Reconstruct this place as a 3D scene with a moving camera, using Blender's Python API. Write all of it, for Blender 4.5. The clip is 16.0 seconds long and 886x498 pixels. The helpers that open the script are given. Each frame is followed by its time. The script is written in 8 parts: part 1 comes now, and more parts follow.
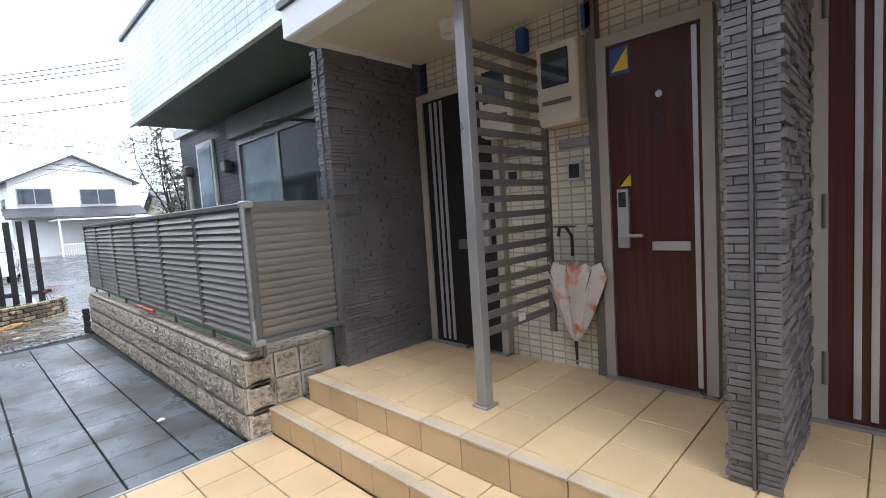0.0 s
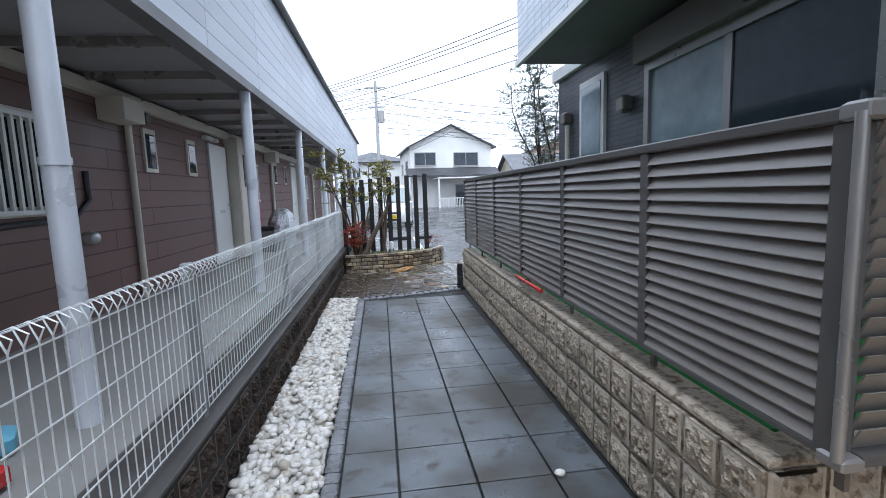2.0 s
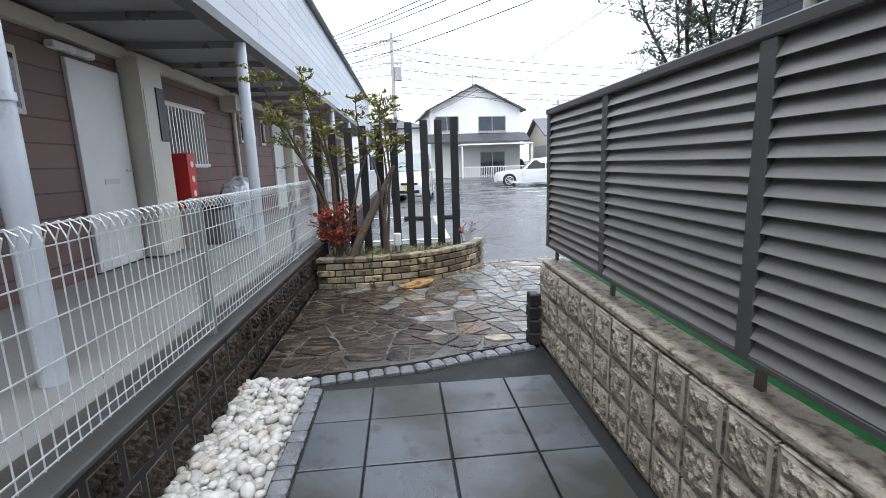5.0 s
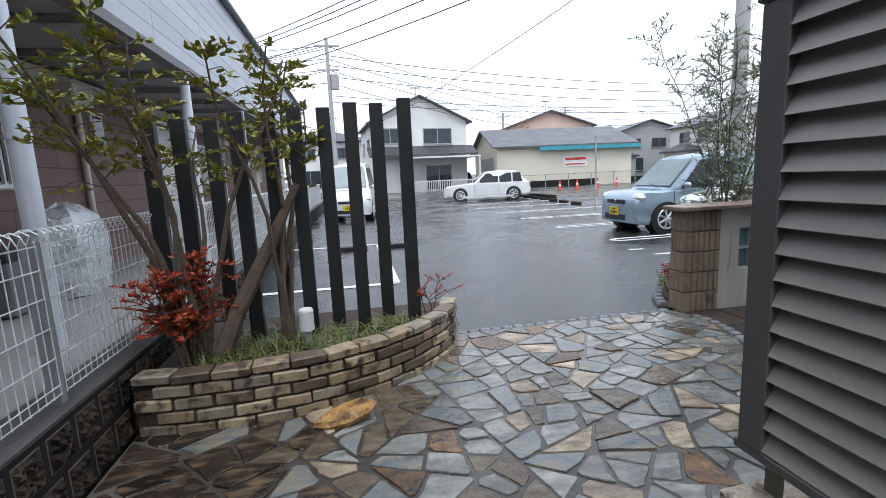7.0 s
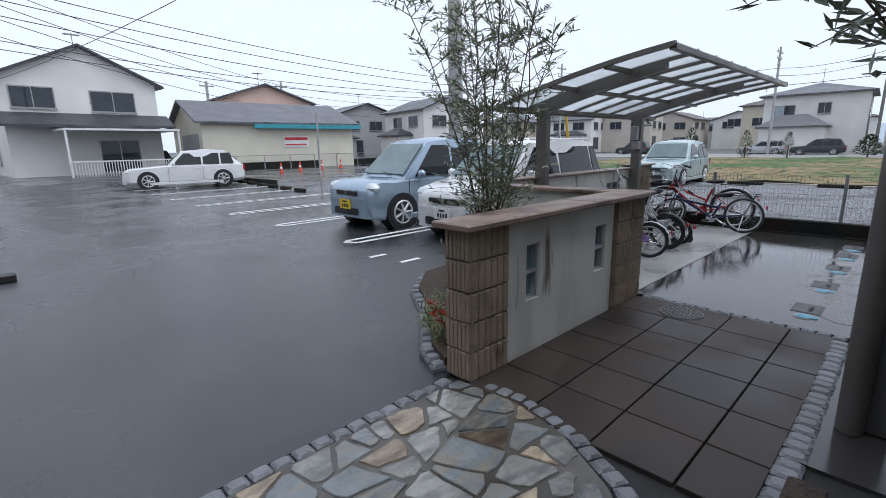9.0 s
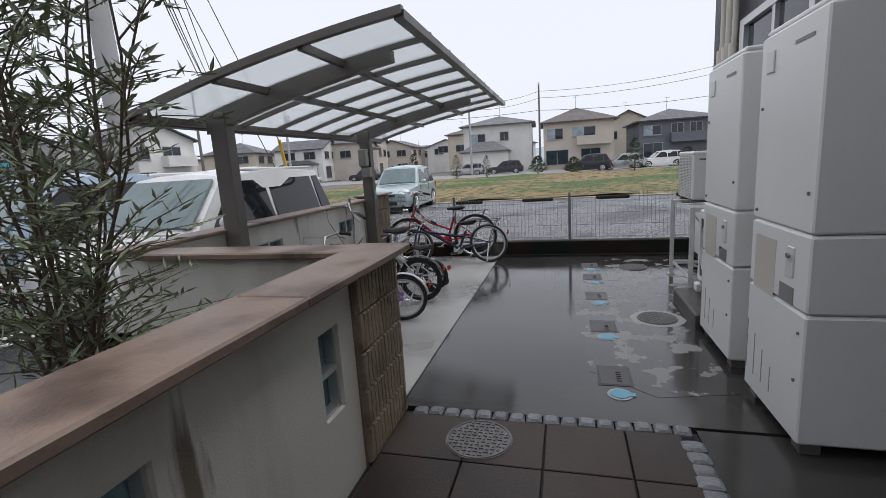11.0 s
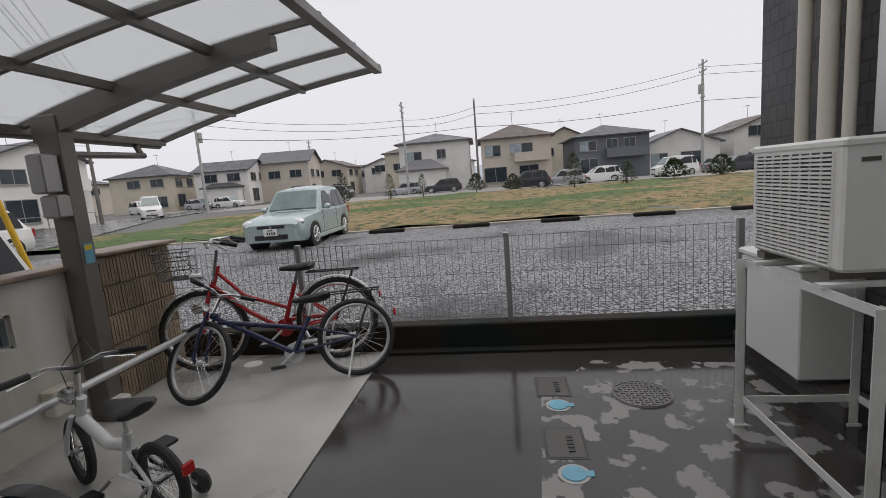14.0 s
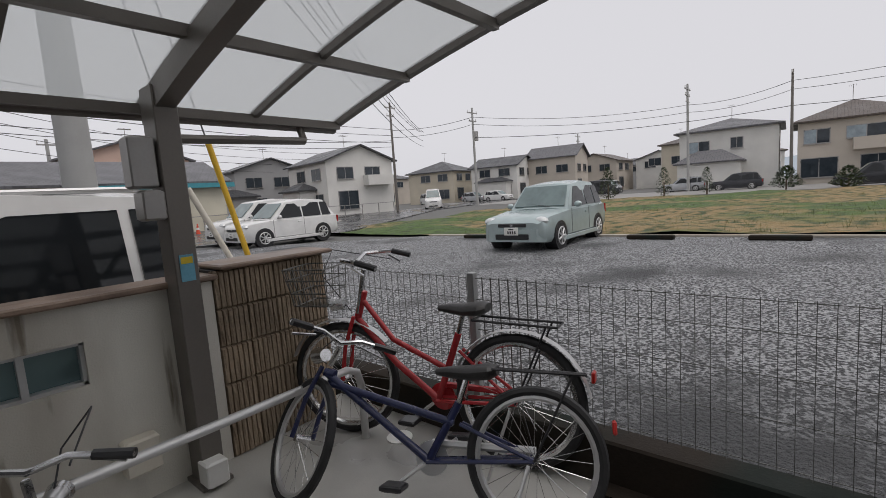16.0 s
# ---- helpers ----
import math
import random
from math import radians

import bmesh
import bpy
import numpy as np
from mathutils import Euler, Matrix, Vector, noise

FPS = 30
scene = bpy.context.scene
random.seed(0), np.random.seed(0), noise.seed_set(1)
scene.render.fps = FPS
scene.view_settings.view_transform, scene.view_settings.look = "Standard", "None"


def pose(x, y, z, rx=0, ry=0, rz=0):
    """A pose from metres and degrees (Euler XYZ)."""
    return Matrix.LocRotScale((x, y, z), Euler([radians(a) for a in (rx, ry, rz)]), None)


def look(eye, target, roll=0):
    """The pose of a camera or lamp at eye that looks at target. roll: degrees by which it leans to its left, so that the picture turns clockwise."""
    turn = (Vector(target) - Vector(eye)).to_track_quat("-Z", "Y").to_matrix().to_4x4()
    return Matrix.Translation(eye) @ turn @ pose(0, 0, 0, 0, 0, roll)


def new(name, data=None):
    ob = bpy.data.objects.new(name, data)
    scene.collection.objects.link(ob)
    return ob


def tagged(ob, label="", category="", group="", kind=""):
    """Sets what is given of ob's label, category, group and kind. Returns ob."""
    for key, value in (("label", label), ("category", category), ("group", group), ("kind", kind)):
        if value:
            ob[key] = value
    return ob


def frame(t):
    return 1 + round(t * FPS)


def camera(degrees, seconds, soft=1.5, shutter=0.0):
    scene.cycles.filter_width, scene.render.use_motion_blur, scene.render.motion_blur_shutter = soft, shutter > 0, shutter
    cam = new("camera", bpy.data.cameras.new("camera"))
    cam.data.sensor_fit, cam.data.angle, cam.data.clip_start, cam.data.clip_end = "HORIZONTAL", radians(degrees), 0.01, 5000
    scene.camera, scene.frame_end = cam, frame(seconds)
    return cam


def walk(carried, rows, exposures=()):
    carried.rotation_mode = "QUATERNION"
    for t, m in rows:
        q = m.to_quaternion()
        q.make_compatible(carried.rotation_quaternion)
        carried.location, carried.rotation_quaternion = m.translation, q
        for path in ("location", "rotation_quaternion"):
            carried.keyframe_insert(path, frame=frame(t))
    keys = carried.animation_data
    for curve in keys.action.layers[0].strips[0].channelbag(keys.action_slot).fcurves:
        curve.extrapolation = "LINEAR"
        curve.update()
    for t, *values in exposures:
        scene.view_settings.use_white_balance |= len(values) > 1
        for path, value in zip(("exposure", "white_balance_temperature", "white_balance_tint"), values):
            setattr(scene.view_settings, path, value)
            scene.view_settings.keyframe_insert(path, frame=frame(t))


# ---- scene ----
cam = camera(87.5, 16.0, soft=0.85)

PATH = [
    (0, (0.109, 0.44, 1.497), (1.533, 1.835, 1.335), -3.8),
    (0.5, (0.156, 0.806, 1.489), (1.064, 2.581, 1.326), -3.3),
    (1, (0.134, 1.281, 1.47), (0.664, 3.201, 1.286), -2.5),
    (1.5, (0.172, 1.818, 1.457), (0.54, 3.772, 1.242), -1.9),
    (2, (0.206, 2.417, 1.459), (0.436, 4.389, 1.215), -1.9),
    (2.5, (0.256, 3.017, 1.454), (0.437, 4.99, 1.176), -1.6),
    (3, (0.256, 3.616, 1.438), (0.409, 5.586, 1.132), -2.2),
    (3.5, (0.243, 4.178, 1.356), (0.365, 6.148, 1.034), -2.0),
    (3.7, (0.257, 4.392, 1.352), (0.378, 6.357, 1.002), -2.0),
    (5.8, (0.466, 7.167, 1.287), (0.658, 9.124, 0.921), -1.8),
    (6, (0.477, 7.364, 1.306), (0.704, 9.319, 0.949), -2.0),
    (6.5, (0.504, 7.983, 1.305), (0.756, 9.939, 0.97), -2.5),
    (7, (0.582, 8.556, 1.314), (0.952, 10.496, 0.999), -2.6),
    (7.5, (0.684, 9.093, 1.308), (1.224, 10.988, 0.965), -2.7),
    (8, (0.872, 9.578, 1.302), (1.644, 11.381, 0.912), -2.3),
    (8.5, (1.2, 10.008, 1.314), (2.237, 11.659, 0.867), -2.5),
    (9, (1.584, 10.38, 1.363), (2.935, 11.79, 0.931), -1.1),
    (9.5, (1.983, 10.712, 1.353), (3.531, 11.912, 0.948), -1.2),
    (10, (2.392, 10.983, 1.371), (4.089, 11.964, 0.974), -1.4),
    (10.2, (2.574, 11.041, 1.379), (4.33, 11.913, 0.985), -1.5),
    (12.3, (4.889, 11.247, 1.31), (6.857, 11.438, 1.01), -4.1),
    (12.5, (5.118, 11.229, 1.322), (7.089, 11.395, 1.025), -3.3),
    (13, (5.613, 11.176, 1.307), (7.582, 11.394, 1.031), -4.3),
    (13.5, (6.149, 11.159, 1.31), (8.111, 11.423, 1.028), -3.9),
    (14, (6.63, 11.121, 1.301), (8.588, 11.404, 1.007), -4.6),
    (14.5, (7.126, 11.124, 1.291), (9.076, 11.468, 1.014), -4.4),
    (15, (7.579, 11.135, 1.276), (9.498, 11.637, 1.013), -4.4),
    (15.5, (7.934, 11.228, 1.276), (9.749, 12.036, 1.043), -4.8),
    (16, (8.203, 11.382, 1.284), (9.723, 12.661, 1.053), -4.0),
]
walk(cam, [(t, look(eye, target, roll)) for t, eye, target, roll in PATH],
     exposures=[(0.0, 1.75, 5750, 10), (0.5, 1.1, 5550, 10), (1.0, 1.0, 5700, 10), (2.0, 1.1, 5600, 10), (3.7, 1.25, 5850, 10), (6.0, 1.15, 5900, 10), (7.0, 0.78, 5900, 10), (8.0, 0.46, 5750, 10),
                (10.0, 0.17, 5950, 13), (12.5, 0.15, 6650, 14), (14.5, -0.1, 6700, 14), (16.0, -0.22, 6700, 14)])

# ---- sky and light: a wet, overcast day ----
world = bpy.data.worlds.new("overcast")
scene.world = world
world.use_nodes = True
wn, wl = world.node_tree.nodes, world.node_tree.links
sky = wn.new("ShaderNodeTexSky")
sky.sky_type, sky.sun_disc = "NISHITA", False
sky.sun_elevation, sky.sun_rotation = radians(50), radians(200)
sky.dust_density, sky.air_density = 4.0, 1.0
grey = wn.new("ShaderNodeHueSaturation")
grey.inputs["Saturation"].default_value = 0.12
cloud = wn.new("ShaderNodeMix")
cloud.data_type = "RGBA"
cloud.inputs[0].default_value = 0.86
cloud.inputs[7].default_value = (8.1, 8.4, 8.9, 1)
wl.new(sky.outputs[0], grey.inputs["Color"])
wl.new(grey.outputs[0], cloud.inputs[6])
wl.new(cloud.outputs[2], wn["Background"].inputs[0])
wn["Background"].inputs[1].default_value = 0.106
sun = new("sun", bpy.data.lights.new("sun", "SUN"))
sun.data.energy, sun.data.angle, sun.data.color = 1.5, radians(60), (1, 0.98, 0.95)
sun.matrix_world = look((0, 0, 60), (-8, 20, 0))


# ---- materials ----
def pbr(name, col, rough=0.6, metal=0.0, scale=3.0, var=0.2, bump=0.15, bscale=80.0, rand=0.0, rvar=0.1, spec=0.5, dist=0.004):
    """Base colour with stains and grain at two scales, uneven gloss and fine relief, in world metres."""
    m = bpy.data.materials.new(name)
    m.use_nodes = True
    n, l = m.node_tree.nodes, m.node_tree.links
    p = n["Principled BSDF"]
    geo = n.new("ShaderNodeNewGeometry")
    big, fine = n.new("ShaderNodeTexNoise"), n.new("ShaderNodeTexNoise")
    big.inputs["Scale"].default_value, big.inputs["Detail"].default_value = scale, 6
    fine.inputs["Scale"].default_value, fine.inputs["Detail"].default_value = bscale, 4
    for t in (big, fine):
        l.new(geo.outputs["Position"], t.inputs["Vector"])
    mix = n.new("ShaderNodeMath")
    mix.operation = "MULTIPLY_ADD"
    mix.inputs[1].default_value = 0.35
    l.new(fine.outputs["Fac"], mix.inputs[0])
    l.new(big.outputs["Fac"], mix.inputs[2])
    ramp = n.new("ShaderNodeMapRange")
    ramp.inputs["From Min"].default_value, ramp.inputs["From Max"].default_value = 0.42, 0.93
    ramp.inputs["To Min"].default_value, ramp.inputs["To Max"].default_value = 1 - var, 1 + var
    l.new(mix.outputs[0], ramp.inputs["Value"])
    value = ramp.outputs[0]
    if rand:
        info, add = n.new("ShaderNodeObjectInfo"), n.new("ShaderNodeMath")
        sc = n.new("ShaderNodeMapRange")
        sc.inputs["To Min"].default_value, sc.inputs["To Max"].default_value = -rand, rand
        l.new(info.outputs["Random"], sc.inputs["Value"])
        l.new(value, add.inputs[0])
        l.new(sc.outputs[0], add.inputs[1])
        value = add.outputs[0]
    tint = n.new("ShaderNodeVectorMath")
    tint.operation = "SCALE"
    tint.inputs[0].default_value = col
    l.new(value, tint.inputs["Scale"])
    l.new(tint.outputs[0], p.inputs["Base Color"])
    rr = n.new("ShaderNodeMapRange")
    rr.inputs["From Min"].default_value, rr.inputs["From Max"].default_value = 0.35, 0.65
    rr.inputs["To Min"].default_value, rr.inputs["To Max"].default_value = max(0.02, rough - rvar), min(1, rough + rvar)
    l.new(big.outputs["Fac"], rr.inputs["Value"])
    l.new(rr.outputs[0], p.inputs["Roughness"])
    p.inputs["Metallic"].default_value = metal
    p.inputs["Specular IOR Level"].default_value = spec
    if bump:
        b = n.new("ShaderNodeBump")
        b.inputs["Strength"].default_value, b.inputs["Distance"].default_value = bump, dist
        l.new(fine.outputs["Fac"], b.inputs["Height"])
        l.new(b.outputs[0], p.inputs["Normal"])
    return m


def two_tone(m, other, scale, lo, hi, detail=8.0, rough=None, stretch=(1, 1, 1)):
    """Lay a second colour over a material in irregular patches; rough: the patches' own gloss."""
    n, l = m.node_tree.nodes, m.node_tree.links
    p = n["Principled BSDF"]
    geo, mp, t = n.new("ShaderNodeNewGeometry"), n.new("ShaderNodeMapping"), n.new("ShaderNodeTexNoise")
    mp.inputs["Scale"].default_value = stretch
    mp.inputs["Location"].default_value = (3.7, 1.3, 0)
    t.inputs["Scale"].default_value, t.inputs["Detail"].default_value = scale, detail
    l.new(geo.outputs["Position"], mp.inputs["Vector"])
    l.new(mp.outputs[0], t.inputs["Vector"])
    r = n.new("ShaderNodeMapRange")
    r.inputs["From Min"].default_value, r.inputs["From Max"].default_value = lo, hi
    l.new(t.outputs["Fac"], r.inputs["Value"])
    mix = n.new("ShaderNodeMix")
    mix.data_type = "RGBA"
    mix.inputs[7].default_value = (*other, 1)
    l.new(r.outputs[0], mix.inputs[0])
    l.new(p.inputs["Base Color"].links[0].from_socket, mix.inputs[6])
    l.new(mix.outputs[2], p.inputs["Base Color"])
    if rough is not None:
        mr = n.new("ShaderNodeMix")
        mr.inputs[3].default_value = rough
        l.new(r.outputs[0], mr.inputs[0])
        l.new(p.inputs["Roughness"].links[0].from_socket, mr.inputs[2])
        l.new(mr.outputs[0], p.inputs["Roughness"])
    return m


def grid_relief(m, w, h, gap, strength, axis="yz", offset=0.5, dark=0.6):
    """Courses of bricks or tiles in relief on far or secondary walls."""
    n, l = m.node_tree.nodes, m.node_tree.links
    p = n["Principled BSDF"]
    geo, sep, com = n.new("ShaderNodeNewGeometry"), n.new("ShaderNodeSeparateXYZ"), n.new("ShaderNodeCombineXYZ")
    l.new(geo.outputs["Position"], sep.inputs[0])
    l.new(sep.outputs["XYZ".index(axis[0].upper())], com.inputs[0])
    l.new(sep.outputs["XYZ".index(axis[1].upper())], com.inputs[1])
    br = n.new("ShaderNodeTexBrick")
    br.offset = offset
    br.inputs["Scale"].default_value = 1.0
    br.inputs["Brick Width"].default_value, br.inputs["Row Height"].default_value = w, h
    br.inputs["Mortar Size"].default_value = gap
    br.inputs["Color1"].default_value = (1, 1, 1, 1)
    br.inputs["Color2"].default_value = (0.86, 0.86, 0.86, 1)
    br.inputs["Mortar"].default_value = (dark, dark, dark, 1)
    l.new(com.outputs[0], br.inputs["Vector"])
    mul = n.new("ShaderNodeMix")
    mul.data_type, mul.blend_type = "RGBA", "MULTIPLY"
    mul.inputs[0].default_value = 1
    l.new(p.inputs["Base Color"].links[0].from_socket, mul.inputs[6])
    l.new(br.outputs["Color"], mul.inputs[7])
    l.new(mul.outputs[2], p.inputs["Base Color"])
    b = n.new("ShaderNodeBump")
    b.inputs["Strength"].default_value, b.inputs["Distance"].default_value = strength, 0.01
    b.invert = True
    l.new(br.outputs["Fac"], b.inputs["Height"])
    if p.inputs["Normal"].links:
        l.new(p.inputs["Normal"].links[0].from_socket, b.inputs["Normal"])
    l.new(b.outputs[0], p.inputs["Normal"])
    return m


def glass(name, col, rough=0.02, alpha=1.0):
    """Dark reflecting window glass, seen from outside."""
    m = pbr(name, col, rough, 0, 2, 0.25, 0, 10, rvar=0.01, spec=0.4)
    return m


def clear(name, tint=(0.9, 0.95, 0.95), rough=0.0, mixin=0.25, cloudy=(0.8, 0.84, 0.86)):
    """Thin see-through sheet: part straight through, part milky or glossy."""
    m = bpy.data.materials.new(name)
    m.use_nodes = True
    n, l = m.node_tree.nodes, m.node_tree.links
    p = n["Principled BSDF"]
    p.inputs["Base Color"].default_value = (*cloudy, 1)
    p.inputs["Roughness"].default_value = 0.1
    p.inputs["Transmission Weight"].default_value = 0.0
    tr, tl, mx, mx2 = n.new("ShaderNodeBsdfTransparent"), n.new("ShaderNodeBsdfTranslucent"), n.new("ShaderNodeMixShader"), n.new("ShaderNodeMixShader")
    tr.inputs[0].default_value = (*tint, 1)
    tl.inputs[0].default_value = (*cloudy, 1)
    mx2.inputs[0].default_value = 0.65
    l.new(p.outputs[0], mx2.inputs[1])
    l.new(tl.outputs[0], mx2.inputs[2])
    mx.inputs[0].default_value = mixin
    l.new(tr.outputs[0], mx.inputs[1])
    l.new(mx2.outputs[0], mx.inputs[2])
    l.new(mx.outputs[0], n["Material Output"].inputs[0])
    return m


M = {}
M["asphalt"] = two_tone(pbr("wet_asphalt", (0.062, 0.063, 0.065), 0.3, 0, 0.5, 0.45, 0.6, 170, rvar=0.14), (0.03, 0.032, 0.035), 0.35, 0.48, 0.62, 4, 0.07)
M["ground"] = pbr("far_ground", (0.1, 0.1, 0.095), 0.7, 0, 0.2, 0.3, 0.3, 40)
M["tile"] = two_tone(two_tone(pbr("grey_tile", (0.1, 0.112, 0.122), 0.33, 0, 2.2, 0.3, 0.3, 120, rand=0.12, rvar=0.13), (0.05, 0.046, 0.038), 1.4, 0.46, 0.62, 7, 0.45), (0.045, 0.036, 0.026), 7, 0.56, 0.72, 9, 0.5)
M["tile2"] = two_tone(pbr("brown_tile", (0.052, 0.039, 0.031), 0.52, 0, 2.2, 0.3, 0.4, 130, rand=0.12, rvar=0.12, spec=0.28), (0.034, 0.027, 0.023), 1.1, 0.45, 0.62, 5, 0.3)
M["joint"] = pbr("joint", (0.014, 0.014, 0.013), 0.7, 0, 5, 0.3, 0.3, 120)
M["porch"] = pbr("ochre_tile", (0.57, 0.405, 0.225), 0.42, 0, 3, 0.1, 0.12, 140, rand=0.05, rvar=0.02, spec=0.35)
M["porch_joint"] = pbr("porch_joint", (0.4, 0.28, 0.15), 0.7)
M["frame_beige"] = pbr("beige_frame", (0.4, 0.36, 0.31), 0.45, 0.1, 3, 0.08, 0.05, rvar=0.03)
M["block"] = two_tone(pbr("split_block", (0.42, 0.36, 0.28), 0.75, 0, 3, 0.25, 1.0, 55, rand=0.1, dist=0.02), (0.2, 0.155, 0.11), 26, 0.5, 0.64, 8)
M["block_rim"] = two_tone(pbr("block_rim", (0.46, 0.41, 0.33), 0.75, 0, 3, 0.2, 0.4, 80, rand=0.1), (0.16, 0.12, 0.08), 6, 0.52, 0.7, 9)
M["block_dark"] = two_tone(pbr("old_block", (0.062, 0.045, 0.034), 0.75, 0, 3, 0.4, 1.0, 45, rand=0.25, dist=0.02, spec=0.3), (0.022, 0.017, 0.013), 4, 0.42, 0.62, 8)
M["block_brown"] = two_tone(pbr("ribbed_block", (0.29, 0.225, 0.16), 0.75, 0, 3, 0.25, 0.7, 60, rand=0.15, dist=0.008), (0.13, 0.09, 0.06), 5, 0.56, 0.75, 9)
M["old_rim"] = pbr("old_block_rim", (0.15, 0.11, 0.08), 0.6, 0, 5, 0.4, 0.5, 60, rand=0.25)
M["mortar"] = pbr("mortar", (0.38, 0.35, 0.3), 0.85, 0, 4, 0.2, 0.3)
M["coping"] = pbr("wet_coping", (0.07, 0.066, 0.062), 0.5, 0, 2.5, 0.3, 0.25, 90)
M["cap"] = two_tone(pbr("terracotta_cap", (0.26, 0.185, 0.14), 0.4, 0, 3, 0.25, 0.3, 90), (0.12, 0.08, 0.06), 3, 0.5, 0.65, 6)
M["concrete"] = two_tone(pbr("dry_concrete", (0.44, 0.435, 0.41), 0.5, 0, 1.2, 0.12, 0.15, 140), (0.3, 0.295, 0.28), 0.8, 0.48, 0.62, 6, 0.25)
M["wetcon"] = two_tone(pbr("wet_concrete", (0.045, 0.042, 0.039), 0.1, 0, 0.7, 0.25, 0.06, 140, rvar=0.08), (0.035, 0.033, 0.031), 0.9, 0.45, 0.6, 4, 0.03)
M["dry_yard"] = two_tone(pbr("half_dry_concrete", (0.045, 0.042, 0.039), 0.1, 0, 0.7, 0.25, 0.06, 140, rvar=0.08), (0.21, 0.205, 0.195), 5.5, 0.54, 0.575, 15, 0.45)
M["dry_patch"] = pbr("dry_patch", (0.36, 0.355, 0.335), 0.6, 0, 6, 0.15, 0.2, 140)
M["corridor"] = two_tone(pbr("corridor_concrete", (0.24, 0.235, 0.225), 0.6, 0, 0.8, 0.15, 0.15, 120), (0.2, 0.19, 0.17), 1.2, 0.55, 0.72, 7)
M["dark_slab"] = pbr("dark_slab", (0.06, 0.055, 0.05), 0.45, 0, 3, 0.35, 0.3, 90)
M["kerb"] = two_tone(pbr("kerb", (0.026, 0.02, 0.015), 0.8, 0, 2.5, 0.3, 0.5, 80, spec=0.2), (0.014, 0.019, 0.016), 1.5, 0.45, 0.62, 6)
M["plaster"] = two_tone(two_tone(pbr("plaster", (0.7, 0.68, 0.62), 0.75, 0, 1.5, 0.1, 0.5, 150), (0.36, 0.33, 0.28), 1.6, 0.52, 0.78, 9, None, (1, 1, 0.25)), (0.2, 0.17, 0.13), 9, 0.64, 0.72, 10, None, (1, 1, 0.12))
M["gravel"] = two_tone(pbr("gravel", (0.36, 0.37, 0.38), 0.6, 0, 0.8, 0.2, 1.0, 40, dist=0.05), (0.04, 0.042, 0.045), 34, 0.46, 0.52, 6)
M["gravel"] = two_tone(M["gravel"], (0.045, 0.047, 0.05), 0.5, 0.52, 0.68, 8)
M["grass"] = two_tone(two_tone(pbr("field_grass", (0.07, 0.125, 0.025), 0.8, 0, 1.5, 0.35, 1.0, 14, dist=0.1), (0.27, 0.19, 0.085), 0.22, 0.42, 0.54, 12, None, (1, 0.6, 1)), (0.035, 0.06, 0.014), 2.2, 0.48, 0.62, 10)
M["soil"] = pbr("soil", (0.06, 0.042, 0.028), 0.85, 0, 6, 0.4, 0.9, 60, dist=0.02)
M["pebble"] = two_tone(pbr("pebble", (0.6, 0.58, 0.54), 0.35, 0, 14, 0.22, 0.1, 90), (0.5, 0.42, 0.32), 9, 0.6, 0.75, 2)
M["cobble"] = pbr("cobble", (0.17, 0.175, 0.185), 0.4, 0, 8, 0.3, 0.7, 70, rand=0.2, dist=0.008)
M["charcoal"] = pbr("charcoal_brick", (0.135, 0.125, 0.123), 0.5, 0, 4, 0.25, 0.5, 90, rand=0.12)
M["charcoal_wall"] = grid_relief(pbr("charcoal_wall", (0.085, 0.09, 0.105), 0.5, 0, 3, 0.2, 0.3, 90), 0.34, 0.06, 0.006, 0.8, "yz", 0.37, 0.45)
M["charcoal_north"] = grid_relief(pbr("charcoal_north", (0.06, 0.058, 0.062), 0.5, 0, 3, 0.2, 0.3, 90), 0.1, 0.1, 0.006, 0.8, "xz", 0.5, 0.45)
M["white_tile"] = grid_relief(pbr("white_tile", (0.58, 0.63, 0.69), 0.35, 0, 2, 0.05, 0.05), 0.24, 0.075, 0.007, 0.6, "yz", 0.0, 0.5)
M["beige_tile"] = grid_relief(pbr("beige_tile", (0.72, 0.65, 0.52), 0.35, 0, 3, 0.08, 0.05), 0.1, 0.05, 0.006, 0.6, "yz", 0.0, 0.55)
M["siding"] = grid_relief(pbr("brown_siding", (0.17, 0.1, 0.087), 0.55, 0, 1.2, 0.2, 0.15), 3.03, 0.23, 0.008, 0.9, "yz", 0.3, 0.4)
M["white_siding"] = grid_relief(pbr("white_siding", (0.52, 0.55, 0.6), 0.5, 0, 1.2, 0.06, 0.1), 1.8, 0.19, 0.007, 0.8, "yz", 0.0, 0.5)
M["white"] = pbr("white_paint", (0.72, 0.72, 0.7), 0.4, 0, 2, 0.08, 0.05)
M["cream"] = pbr("cream_paint", (0.62, 0.58, 0.5), 0.45, 0, 2, 0.08, 0.05)
M["post_white"] = pbr("white_post", (0.6, 0.63, 0.68), 0.35, 0.1, 3, 0.1, 0.05)
M["steel_white"] = two_tone(pbr("galvanised", (0.75, 0.75, 0.72), 0.4, 0.1, 6, 0.12, 0.1), (0.3, 0.2, 0.12), 9, 0.66, 0.8, 6)
M["alu"] = pbr("bronze_aluminium", (0.17, 0.155, 0.14), 0.4, 0.35, 3, 0.12, 0.05)
M["alu_light"] = pbr("grey_aluminium", (0.33, 0.32, 0.31), 0.35, 0.5, 3, 0.1, 0.05)
M["louvre"] = pbr("louvre_grey", (0.25, 0.228, 0.208), 0.45, 0.1, 2, 0.12, 0.04, rand=0.05)
